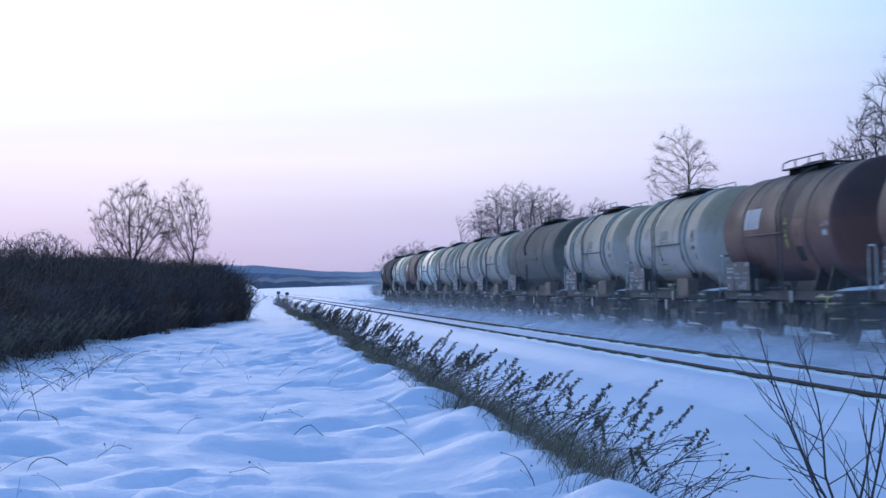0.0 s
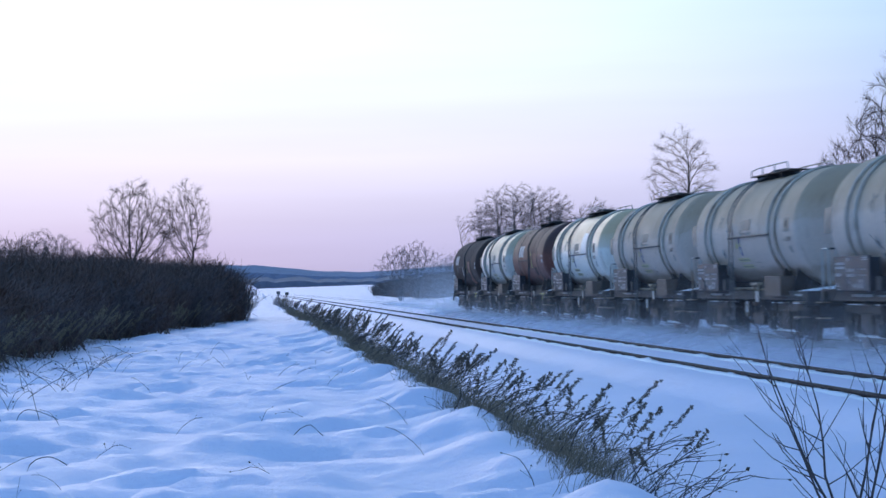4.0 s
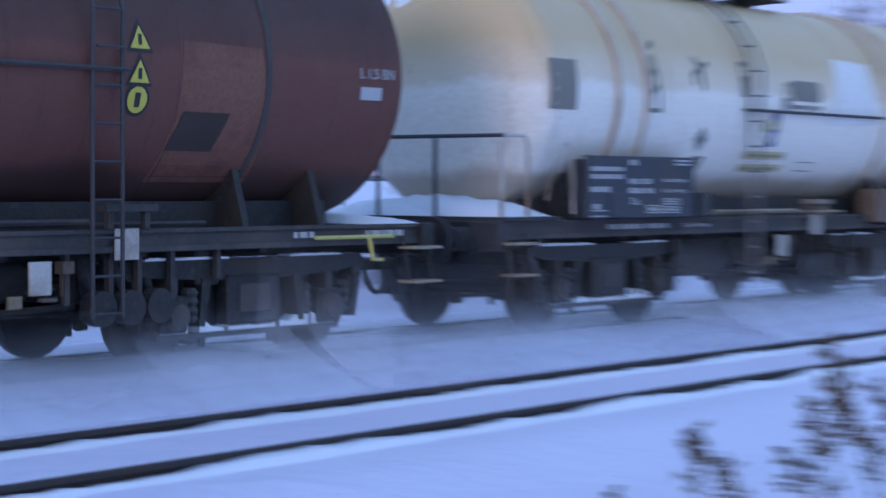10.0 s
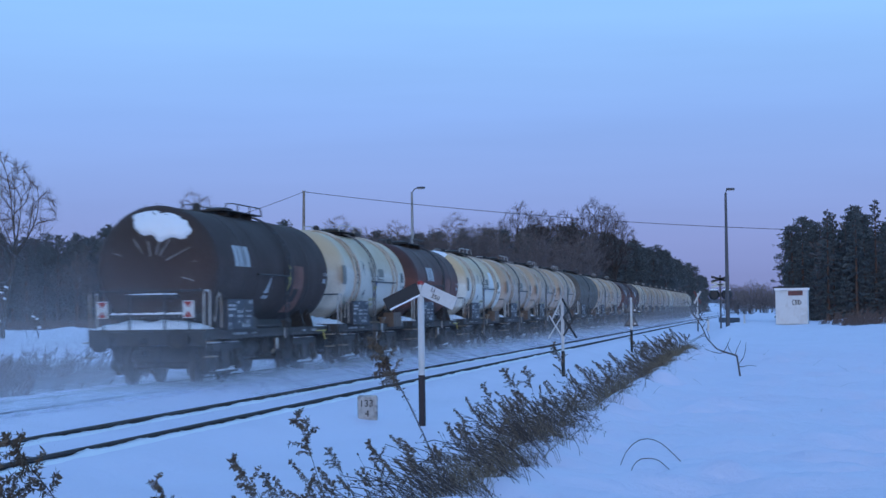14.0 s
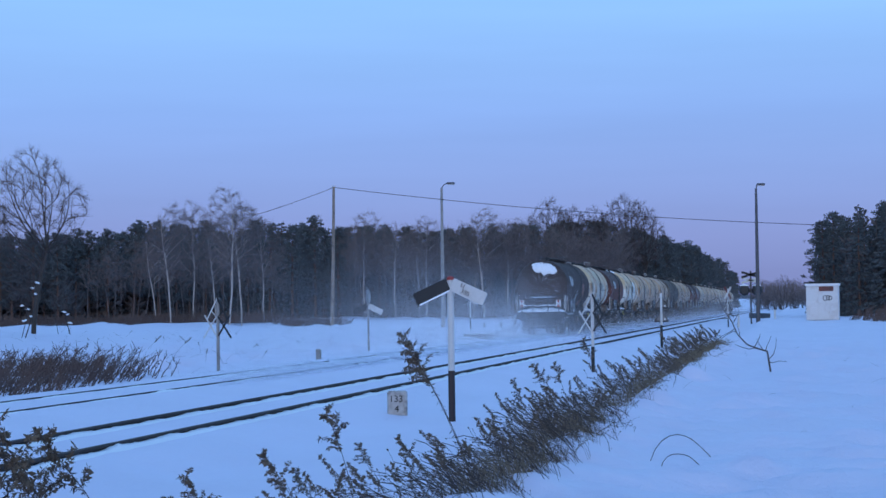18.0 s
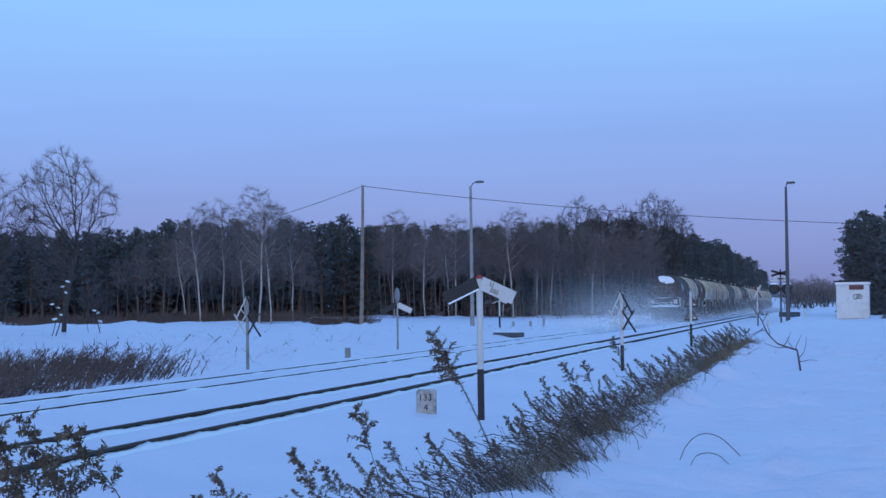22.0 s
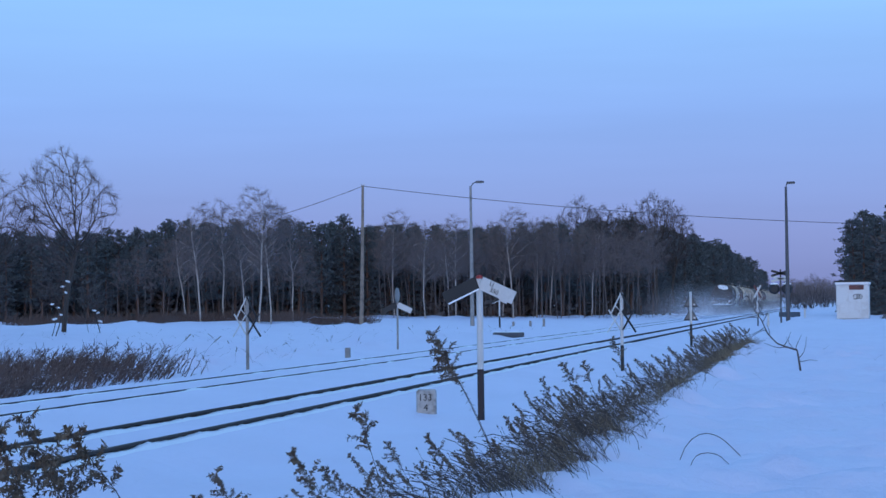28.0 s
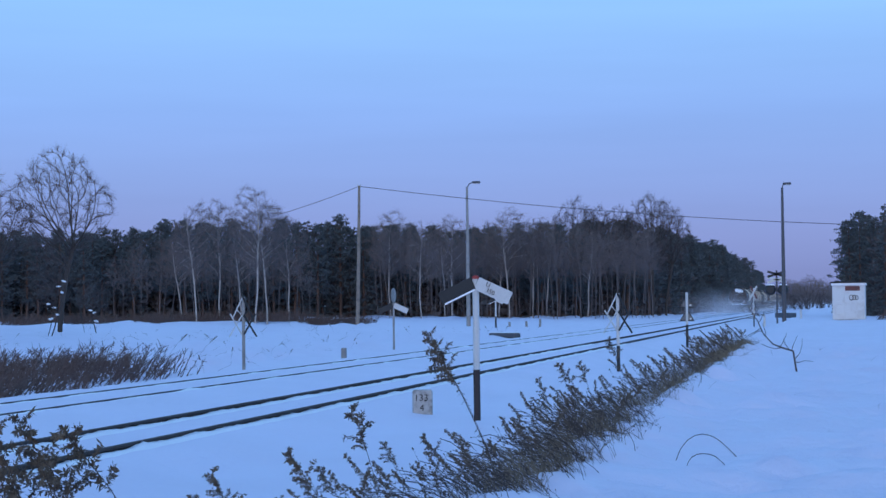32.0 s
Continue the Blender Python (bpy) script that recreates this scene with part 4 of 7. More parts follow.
def cream_markings(wg, h, r, zc, repainted=True):
    """Faded stencils of the pale wagons: derrick, aeroplane, pump, lorry, notices."""
    x0 = -3.0
    z0 = zc + 0.05
    decal("stencil", [[(x0, z0 - 0.25), (x0 + 0.06, z0 - 0.25), (x0 + 0.13, z0 + 0.42), (x0 + 0.10, z0 + 0.42)], [(x0 + 0.24, z0 - 0.25), (x0 + 0.30, z0 - 0.25), (x0 + 0.20, z0 + 0.42), (x0 + 0.17, z0 + 0.42)],
                      quad(x0 + 0.06, z0 - 0.25, x0 + 0.24, z0 - 0.20), [(x0 + 0.06, z0 - 0.08), (x0 + 0.24, z0 + 0.06), (x0 + 0.23, z0 + 0.11), (x0 + 0.06, z0 - 0.02)],
                      [(x0 + 0.10, z0 + 0.14), (x0 + 0.21, z0 + 0.24), (x0 + 0.20, z0 + 0.29), (x0 + 0.09, z0 + 0.20)], [(x0 + 0.1, z0 + 0.46), (x0 + 0.26, z0 + 0.52), (x0 + 0.28, z0 + 0.60), (x0 + 0.16, z0 + 0.55)]], PICTO, wg, r, zc, "faded grey derrick stencil")
    x1 = -2.06
    decal("stencil", [[(x1, z0 + 0.21), (x1 + 0.10, z0 + 0.22), (x1 + 0.40, z0 + 0.33), (x1 + 0.46, z0 + 0.37), (x1 + 0.42, z0 + 0.40), (x1 + 0.33, z0 + 0.38), (x1 + 0.08, z0 + 0.27)],
                      [(x1 + 0.20, z0 + 0.28), (x1 + 0.26, z0 + 0.04), (x1 + 0.31, z0 + 0.04), (x1 + 0.32, z0 + 0.33)], [(x1 + 0.30, z0 + 0.35), (x1 + 0.14, z0 + 0.45), (x1 + 0.10, z0 + 0.44), (x1 + 0.2, z0 + 0.30)],
                      [(x1 + 0.05, z0 + 0.24), (x1 + 0.04, z0 + 0.10), (x1 + 0.08, z0 + 0.10), (x1 + 0.13, z0 + 0.25)]], PICTO, wg, r, zc, "faded grey aeroplane stencil")
    x2 = -0.92
    decal("stencil", [quad(x2 + 0.04, z0, x2 + 0.24, z0 + 0.26), quad(x2 + 0.04, z0 + 0.38, x2 + 0.24, z0 + 0.44), quad(x2 + 0.04, z0 + 0.26, x2 + 0.08, z0 + 0.38), quad(x2 + 0.20, z0 + 0.26, x2 + 0.24, z0 + 0.38)], PICTO, wg, r, zc, "faded grey fuel pump stencil")
    x3 = 0.18
    z0 -= 0.2
    decal("stencil", [quad(x3 + 0.22, z0 + 0.20, x3 + 0.95, z0 + 0.46), quad(x3 + 0.19, z0 + 0.24, x3 + 0.22, z0 + 0.42), quad(x3 + 0.95, z0 + 0.24, x3 + 0.98, z0 + 0.42), quad(x3 + 0.18, z0 + 0.10, x3 + 0.98, z0 + 0.15),
                      [(x3 - 0.05, z0 + 0.08), (x3 + 0.16, z0 + 0.08), (x3 + 0.16, z0 + 0.24), (x3 - 0.05, z0 + 0.22)], [(x3 - 0.05, z0 + 0.22), (x3 - 0.02, z0 + 0.22), (x3 + 0.08, z0 + 0.41), (x3 + 0.05, z0 + 0.41)], quad(x3 + 0.13, z0 + 0.24, x3 + 0.16, z0 + 0.43), quad(x3 + 0.06, z0 + 0.38, x3 + 0.16, z0 + 0.43)], PICTO, wg, r, zc, "faded grey tank lorry stencil")
    decal("stencil_wheel", [disc(x3 + 0.05, z0 + 0.09, 0.05), disc(x3 + 0.62, z0 + 0.11, 0.05), disc(x3 + 0.80, z0 + 0.11, 0.05)], MARK, wg, r, zc, lift=0.010)
    hazard_marks(wg, -0.38, zc - 0.36, r, zc)
    decal("notice_strip", [quad(-0.60, zc - 0.70, 0.46, zc - 0.60), quad(-0.56, zc - 0.86, 0.50, zc - 0.76)], FADED, wg, r, zc, "faded yellow notice strips with unreadable lines")
    decal("notice_line", [quad(-0.5 + k * 0.16, zc - 0.67 - j * 0.16, -0.39 + k * 0.16, zc - 0.635 - j * 0.16) for k in range(6) for j in range(2)], PICTO, wg, r, zc, lift=0.010)
    xd, zd = -1.72, zc - 0.48
    decal("diamond_label", [[(xd, zd - 0.15), (xd + 0.15, zd), (xd, zd + 0.15), (xd - 0.15, zd)]], PICTO, wg, r, zc, "black and white diamond label")
    decal("diamond_centre", [[(xd, zd - 0.09), (xd + 0.09, zd), (xd, zd + 0.09), (xd - 0.09, zd)]], MARK, wg, r, zc, lift=0.010)
    decal("diamond_core", [[(xd, zd - 0.06), (xd + 0.05, zd), (xd, zd + 0.06), (xd - 0.05, zd)]], INK, wg, r, zc, lift=0.014)
    decal("worn_label", [quad(-1.75, zc - 0.86, -1.50, zc - 0.68)], PICTO, wg, r, zc, "half-peeled grey label")
    if repainted:
        decal("fresh_paint", [[(1.35, zc - 0.24), (2.75, zc - 0.20), (2.75, zc + 0.62), (1.75, zc + 0.66)]], PATCH, wg, r, zc, "whiter repainted patch", lift=0.004)
    decal("white_notice", [quad(0.92, zc - 0.73, 1.28, zc - 0.72), quad(0.95, zc - 0.84, 1.30, zc - 0.83)], INK, wg, r, zc)
    lettering("L 15 BN", 0.16, INK, wg, pose(4.02, -r - 0.012, zc - 0.30, 90, 0, 0))
    decal("test_panel", [quad(4.02, zc - 0.08, 4.50, zc + 0.24)], PICTO, wg, r, zc, "grey test date panel")
    decal("test_frame", [quad(4.14, zc + 0.03, 4.36, zc + 0.17)], INK, wg, r, zc, lift=0.010)
    decal("small_plate", [quad(4.28, zc - 0.55, 4.44, zc - 0.40)], PICTO, wg, r, zc)
    decal("tank_code_panel", [quad(-4.92, zc - 0.22, -4.42, zc + 0.32)], PICTO, wg, r, zc, "grey panel on the rear of the barrel")


def brand_block(wg, x, z, r, zc, s=1.0):
    """A brand's mark as plain white blocks."""
    decal("white_mark", [quad(x, z, x + 0.30 * s, z + 0.42 * s), quad(x + 0.36 * s, z, x + 0.58 * s, z + 0.42 * s), quad(x + 0.62 * s, z, x + 0.84 * s, z + 0.42 * s), quad(x + 0.88 * s, z, x + 1.15 * s, z + 0.42 * s)], MARK, wg, r, zc, "block-shaped white company mark")


def lettering(text, size, mat, parent, m):
    cu = bpy.data.curves.new("lettering", "FONT")
    cu.body, cu.size, cu.extrude = text, size, 0.002
    cu.materials.append(mat)
    ob = new("lettering", cu)
    ob.parent = parent
    ob.matrix_basis = m
    return tagged(ob, "painted lettering")


# buffer-to-buffer stretches along the train at 8.5 s, tail first
TRAIN = [("dark", -44.45, -31.0), ("pale", -31.0, -19.2), ("brown", -19.2, -7.65), ("cream", -7.65, 4.9), ("stained", 4.9, 16.9), ("stained", 16.9, 28.7),
         ("stained", 28.7, 41.0), ("grey", 41.0, 57.0), ("stained", 57.0, 69.1), ("stained", 69.1, 81.3), ("brown", 81.3, 93.3), ("brown", 93.3, 105.3)]
TRAIN += [("stained" if k % 5 else "pale", 105.3 + 12.3 * k, 117.6 + 12.3 * k) for k in range(11)]
LABELS = {"dark": "sooty dark brown tank wagon with snow on its rear head", "pale": "stained pale grey tank wagon with a snowy platform", "brown": "red-brown tank wagon with dark grimy barrel",
          "cream": "cream tank wagon with rust-brown stains and grey stencils", "stained": "grimy cream tank wagon with dark runs and grey stencils", "grey": "long dirty grey tank wagon without stencils"}
PAINT = {"dark": TANK_DARK, "pale": TANK_PALE, "brown": TANK_BROWN, "cream": TANK_CREAM, "stained": TANK_STAINED, "grey": TANK_GREY}
FAR_OFF = {"axle_spring", "spring_guide", "snow_cake", "brake_lever", "pull_rod", "cap_mount", "wear_plate", "axle_cap", "brake_block", "strap_bolt", "hanger", "brake_linkage", "marking",
           "lettering", "frame_number", "bar_bracket", "cocks", "outlet_column", "valve_disc", "notice_line", "sticker_sign", "diamond_core", "diamond_centre", "stencil_wheel"}
wagons, first = [], {}
for k, (kind, a, b) in enumerate(TRAIN):
    if kind in first and kind in ("cream", "stained", "brown", "pale"):
        wg = copy_thing(first[kind], pose(0, 0, 0))
        for o in wg.children_recursive:
            if o.name.startswith("wheelset"):
                wheelsets.append(o)
    else:
        code = {"cream": "c", "stained": "c", "pale": "c", "brown": "b", "dark": "b", "grey": "g"}[kind]
        wg, h, xc, r, zc = wagon(code, LABELS[kind], PAINT[kind], b - a, r=1.45 if kind == "grey" else 1.38 if kind != "dark" else 1.40,
                                 straps=kind in ("cream", "stained", "pale"), seed=k + 1)
        first[kind] = wg
        if kind in ("cream", "stained", "pale"):
            cream_markings(wg, h, r, zc, kind == "cream")
        if kind in ("brown", "dark"):
            brand_block(wg, -2.3 if kind == "brown" else -3.9, zc + 0.05, r, zc, 1.15)
            lx = 1.18
            if kind == "dark":
                decal("white_mark", [[(-1.02, zc - 0.55), (-0.62, zc - 0.55), (-0.55, zc - 0.10)], quad(-1.0, zc - 0.68, -0.80, zc - 0.60), quad(-0.74, zc - 0.68, -0.5, zc - 0.60)], MARK, wg, r, zc, "small white triangle mark")
            for j in range(3):
                z_ = zc + 0.08 - j * 0.28
                back_ = [(lx - 0.04, z_ - 0.03), (lx + 0.26, z_ - 0.03), (lx + 0.11, z_ + 0.25)] if j < 2 else disc(lx + 0.11, zc - 0.34, 0.14)
                face_ = [(lx, z_), (lx + 0.22, z_), (lx + 0.11, z_ + 0.19)] if j < 2 else disc(lx + 0.11, zc - 0.34, 0.11)
                sign_ = quad(lx + 0.09, z_ + 0.03, lx + 0.13, z_ + 0.12) if j < 2 else quad(lx + 0.08, zc - 0.40, lx + 0.14, zc - 0.28)
                st = decal("warning_sticker", [back_], INK, wg, r, zc, "black-rimmed yellow warning sticker", lift=0.005)
                decal("sticker_face", [face_], STICKER, st, r, zc, lift=0.010)
                decal("sticker_sign", [sign_], INK, st, r, zc, lift=0.014)
            decal("faded_patch", [[(1.72, zc - 1.02), (2.95, zc - 1.02), (2.75, zc + 0.16), (1.80, zc + 0.18)]], FADEDBROWN, wg, r, zc, "paler faded brown paint patch", lift=0.003)
            lettering("L 1,5 BN", 0.14, MARK, wg, pose(h - 0.98 + xc, -r - 0.012, zc - 0.04, 90, 0, 0))
            decal("test_mark", [quad(h - 0.95 + xc, zc - 0.24, h - 0.65 + xc, zc - 0.12)], MARK, wg, r, zc, "white test date marks")
            decal("repaint_patch", [[(1.75, zc - 0.75), (2.3, zc - 0.75), (2.4, zc - 0.42), (1.85, zc - 0.42)]], TANK_DARK, wg, r, zc, "dark painted-over patch", lift=0.008)
    if k > 11:
        # the leading wagons stay far off: their smallest fittings go
        for o in [o for o in wg.children_recursive if o.name.split(".")[0] in FAR_OFF]:
            bpy.data.objects.remove(o)
    wagons.append((wg, (a + b) / 2))

# the tail wagon's rear head: snow cap and tail boards
tail, tail_at = wagons[0]
th = (TRAIN[0][2] - TRAIN[0][1]) / 2

for wg, at in wagons:
    wg.location = (at, RAIL_FAR, 0.06)
dust = []


# ---------------------------------------------------------------- growing things
class Buf:
    """Gathers triangles and quads of thin twigs and leaves quickly."""

    def __init__(self):
        self.v, self.f, self.m = [], [], []

    def prism(self, a, b, r0, r1, sides=3, mat=0):
        ax = b - a
        if ax.length < 1e-6:
            return
        d = ax.normalized()
        s = d.cross(Vector((0, 0, 1)) if abs(d.z) < 0.95 else Vector((1, 0, 0))).normalized()
        t = s.cross(d)
        n0 = len(self.v)
        for p, r in ((a, r0), (b, r1)):
            for k in range(sides):
                g = 2 * math.pi * k / sides
                self.v.append(p + (s * math.cos(g) + t * math.sin(g)) * r)
        for k in range(sides):
            self.f.append((n0 + k, n0 + (k + 1) % sides, n0 + sides + (k + 1) % sides, n0 + sides + k))
            self.m.append(mat)

    def leaf(self, p, d, size, rs, mat=0, wide=0.32):
        """A small bent blade: two triangles."""
        side_ = Vector((rs.uniform(-1, 1), rs.uniform(-1, 1), rs.uniform(-1, 1))).cross(d)
        side_ = side_.normalized() * size * wide if side_.length > 1e-4 else Vector((size * 0.3, 0, 0))
        n0 = len(self.v)
        self.v += [p, p + d * size * 0.5 + side_, p + d * size * 0.95, p + d * size * 0.5 - side_ + Vector((0, 0, -0.15 * size))]
        self.f.append((n0, n0 + 1, n0 + 2, n0 + 3))
        self.m.append(mat)

    def mesh(self, name, *mats):
        me = bpy.data.meshes.new(name)
        me.from_pydata([tuple(p) for p in self.v], [], self.f)
        for mt in mats:
            me.materials.append(mt)
        if len(mats) > 1:
            me.polygons.foreach_set("material_index", self.m)
        me.update()
        return me


def crown_tree(seed, height, width, bare=0.4, points=620, leader=0.35, belly=0.45, r_tip=0.009, inertia=1.5, droop=0.0, twigs=3, stems=1, step=0.24, lean=0.05, rise=0.32):
    """A bare tree: its branches grow towards open room inside an egg-shaped crown, and each carries what hangs on it."""
    rs = np.random.RandomState(seed)
    lo = height * bare
    tip = []
    while len(tip) < points:
        d = rs.normal(size=3)
        d = d / np.linalg.norm(d) * rs.rand() ** 0.29
        z = d[2] * 0.5 + 0.5
        fat = math.sin(math.pi * min(1.0, z / (2 * belly)) if z < belly else math.pi * (0.5 + 0.5 * (z - belly) / (1 - belly)) * 1.0) ** 0.5 if 0 < z < 1 else 0.2
        rim = math.sqrt(max(1e-3, 1 - d[2] ** 2))
        tip.append((d[0] / rim * width / 2 * fat * min(1, rim * 1.1), d[1] / rim * width / 2 * fat * min(1, rim * 1.1), lo + z * (height - lo)))
    tip = np.array(tip) * (1 + 0.05 * rs.normal(size=(points, 1)) * (1, 1, 0))
    pos, par, way_ = [], [], []
    for k in range(stems):
        p = np.array((rs.normal() * 0.35, rs.normal() * 0.35, -0.3)) if stems > 1 else np.array((0, 0, -0.3))
        d = np.array((rs.normal() * lean, rs.normal() * lean, 1.0)) if stems == 1 else np.array((rs.normal() * 0.22, rs.normal() * 0.22, 1.0))
        last = -1
        while p[2] < lo + leader * (height - lo):
            pos.append(p)
            par.append(last)
            d = d / np.linalg.norm(d)
            way_.append(d)
            last = len(pos) - 1
            d = d + np.array((rs.normal() * 0.022, rs.normal() * 0.022, 0.02))
            p = p + d / np.linalg.norm(d) * step
    kids = [0] * len(pos)
    here = np.array(pos)
    gap = np.linalg.norm(tip[:, None] - here[None], axis=2)
    near, far = gap.argmin(1), gap.min(1)
    live = np.ones(points, bool)
    for turn in range(90):
        pull = {}
        for i in np.nonzero(live & (far < height * 0.55))[0]:
            v = tip[i] - pos[near[i]]
            pull.setdefault(int(near[i]), []).append(v / (np.linalg.norm(v) + 1e-6))
        fresh = []
        for n, vs in pull.items():
            if kids[n] >= 3:
                continue
            d = np.mean(vs, axis=0)
            d = d / (np.linalg.norm(d) + 1e-6) + inertia * way_[n] + rs.normal(size=3) * 0.06 + (0, 0, rise)
            d = d / np.linalg.norm(d)
            kids[n] += 1
            pos.append(pos[n] + d * step)
            par.append(n)
            way_.append(d)
            kids.append(0)
            fresh.append(len(pos) - 1)
        if not fresh:
            break
        gap = np.linalg.norm(tip[:, None] - np.array([pos[q] for q in fresh])[None], axis=2)
        best = gap.argmin(1)
        closer = gap.min(1) < far
        near = np.where(closer, np.array(fresh)[best], near)
        far = np.where(closer, gap.min(1), far)
        live &= far > step * 1.5
    load = [0.0] * len(pos)
    for n in range(len(pos) - 1, -1, -1):
        load[n] = max(load[n], r_tip ** 2.08)
        if par[n] >= 0:
            load[par[n]] += load[n]
    wood, fine = Buf(), Buf()
    for n in range(len(pos)):
        r1 = load[n] ** (1 / 2.08)
        if par[n] >= 0:
            r0 = min(load[par[n]] ** (1 / 2.08), r1 * 1.6)
            (wood if r1 > r_tip * 2.2 else fine).prism(Vector(pos[par[n]]), Vector(pos[n]), r0, r1, 7 if r1 > 0.06 else 4 if r1 > 0.03 else 3)
        if r1 < r_tip * 2.4:
            for j in range(twigs if kids[n] else twigs + 2):
                e = way_[n] + rs.normal(size=3) * 0.55 + (0, 0, 0.08 - droop * 3)
                e = Vector(e / np.linalg.norm(e))
                a = Vector(pos[n])
                ln = rs.uniform(0.22, 0.62)
                b = a + e * ln * 0.55
                c = b + (e + Vector((rs.normal() * 0.25, rs.normal() * 0.25, 0.06 - droop * 4))).normalized() * ln * 0.45
                fine.prism(a, b, r_tip * 0.75, r_tip * 0.6, 3)
                fine.prism(b, c, r_tip * 0.6, r_tip * 0.35, 3)
    return wood, fine


def pine(seed, height):
    rs = random.Random(seed)
    wood, crown = Buf(), Buf()
    top = Vector((rs.uniform(-0.3, 0.3), rs.uniform(-0.3, 0.3), height))
    wood.prism(Vector((0, 0, -0.3)), top * 0.55, 0.16, 0.11, 6)
    wood.prism(top * 0.55, top * 0.98, 0.11, 0.03, 5)
    lo = rs.uniform(0.10, 0.30)
    for k in range(60):
        f = (k + rs.random()) / 60
        h = height * (lo + (0.985 - lo) * f)
        reach = (2.0 * (1 - f) ** 0.62 * (0.55 + 0.45 * min(1, f * 4)) + 0.22) * rs.uniform(0.65, 1.25)
        a = k * 2.4 + rs.uniform(-0.6, 0.6)
        d = Vector((math.cos(a), math.sin(a), rs.uniform(0.05, 0.5)))
        p = Vector((top.x * h / height, top.y * h / height, h))
        wood.prism(p, p + d * reach * 0.85, 0.03, 0.01, 3)
        for j in range(9):
            c = p + d * reach * rs.uniform(0.3, 1.02) + Vector((rs.gauss(0, 0.20), rs.gauss(0, 0.20), rs.gauss(0, 0.10)))
            for q in range(9):
                e = Vector((rs.gauss(0, 1), rs.gauss(0, 1), rs.gauss(0.55, 0.6))).normalized()
                crown.leaf(c, e, rs.uniform(0.18, 0.40), rs, 0, 0.13)
    return wood, crown


def spruce(seed, height):
    rs = random.Random(seed)
    wood, crown = Buf(), Buf()
    wood.prism(Vector((0, 0, -0.3)), Vector((0, 0, height)), 0.15, 0.02, 6)
    for k in range(80):
        f = (k + rs.random()) / 80
        h = height * (0.04 + 0.95 * f)
        reach = (2.1 * (1 - f) + 0.12) * rs.uniform(0.75, 1.15)
        a = k * 2.4 + rs.uniform(-0.5, 0.5)
        d = Vector((math.cos(a), math.sin(a), -0.12))
        for j in range(max(4, int(11 * (1 - f)) + 3)):
            c = Vector((0, 0, h)) + d * reach * rs.uniform(0.1, 1.0)
            for q in range(6):
                e = (d + Vector((rs.gauss(0, 0.6), rs.gauss(0, 0.6), rs.gauss(-0.2, 0.3)))).normalized()
                crown.leaf(c, e, rs.uniform(0.22, 0.42), rs, 0, 0.15)
    return wood, crown


def tree_thing(name, label, category, group, wood, crown, bark, leaf, crown_name="crown"):
    t = thing(name, label, category, group)
    a = new("trunk", wood.mesh("trunk", bark))
    b = new(crown_name, crown.mesh(crown_name, leaf))
    a.parent = b.parent = t
    return t


def at(az, r):
    return r * math.sin(radians(az)), r * math.cos(radians(az))


used_first = set()


def plant(model, az, r, height, turn=0.0, base=10.0, sink=0.0):
    x, y = at(az, r)
    return plant_xy(model, x, y, height, turn, base, sink)


def plant_xy(model, x, y, height, turn=0.0, base=10.0, sink=0.0):
    """Sets a copy of a model (built to the height base) on the ground."""
    m = pose(x, y, gz(x, y) - sink, 0, 0, turn)
    if model.name in used_first:
        ob = copy_thing(model, m)
    else:
        used_first.add(model.name)
        ob = model
        ob.matrix_basis = m
    ob.scale = (height / base,) * 3
    return ob


BROAD = [tree_thing("bare_tree", "spreading bare tree with dark branching crown", "tree", "bare trees beyond the tracks", *crown_tree(11 + k, 10.0, 5.6 + 0.5 * k, 0.34, 1000, 0.20, 0.55, 0.0075, 1.5, 0.0, 3, 1, 0.24, 0.05, 0.45), BARK, TWIG_DARK, "twig_crown") for k in range(2)]
WIDE = [tree_thing("wide_tree", "wide bare tree with long low limbs", "tree", "bare trees beyond the tracks", *crown_tree(14, 10.0, 7.6, 0.24, 1100, 0.22, 0.55, 0.0075, 1.6, 0.0, 3, 1, 0.24, 0.05, 0.5), BARK, TWIG_DARK, "twig_crown")]
SLIM = [tree_thing("slender_tree", "slender bare tree with upright thin branches", "tree", "slender bare trees", *crown_tree(20 + k, 10.0, 3.3 + 0.5 * k, 0.28, 320, 0.8, 0.40, 0.0065, 1.4, 0.0, 4, 1 + k, 0.22, 0.05, 0.5), BARK, TWIG, "twig_crown") for k in range(3)]
ROUND = [tree_thing("bush_tree", "round many-stemmed bare bush tree", "tree", "bare bush trees", *crown_tree(30 + k, 10.0, 9.5, 0.05, 620, 0.35, 0.5, 0.011, 1.3, 0.0, 4, 7, 0.32), BARK, TWIG, "twig_crown") for k in range(2)]
BIRCHES = [tree_thing("birch", "bare birch with white trunk and hanging twigs", "tree", "birches at the forest edge", *crown_tree(40 + k, 10.0, 3.9, 0.32, 460, 0.80, 0.52, 0.0042, 1.3, 0.07, 8, 1, 0.22, 0.03 + 0.05 * k, 0.62), BIRCH, TWIG, "twig_crown") for k in range(3)]
ALDERS = [tree_thing("alder", "thin grey forest-edge tree with a narrow bare crown", "tree", "thin trees at the forest edge", *crown_tree(45 + k, 10.0, 2.6, 0.38, 200, 0.85, 0.5, 0.0045, 1.4, 0.0, 7, 1, 0.26, 0.05, 0.6), ALDERBARK, TWIG, "twig_crown") for k in range(3)]
PINES = [tree_thing("pine", "dark green pine with bare lower trunk", "tree", "pines of the forest", *pine(50 + k, 10.0), PINEBARK, NEEDLE) for k in range(4)]
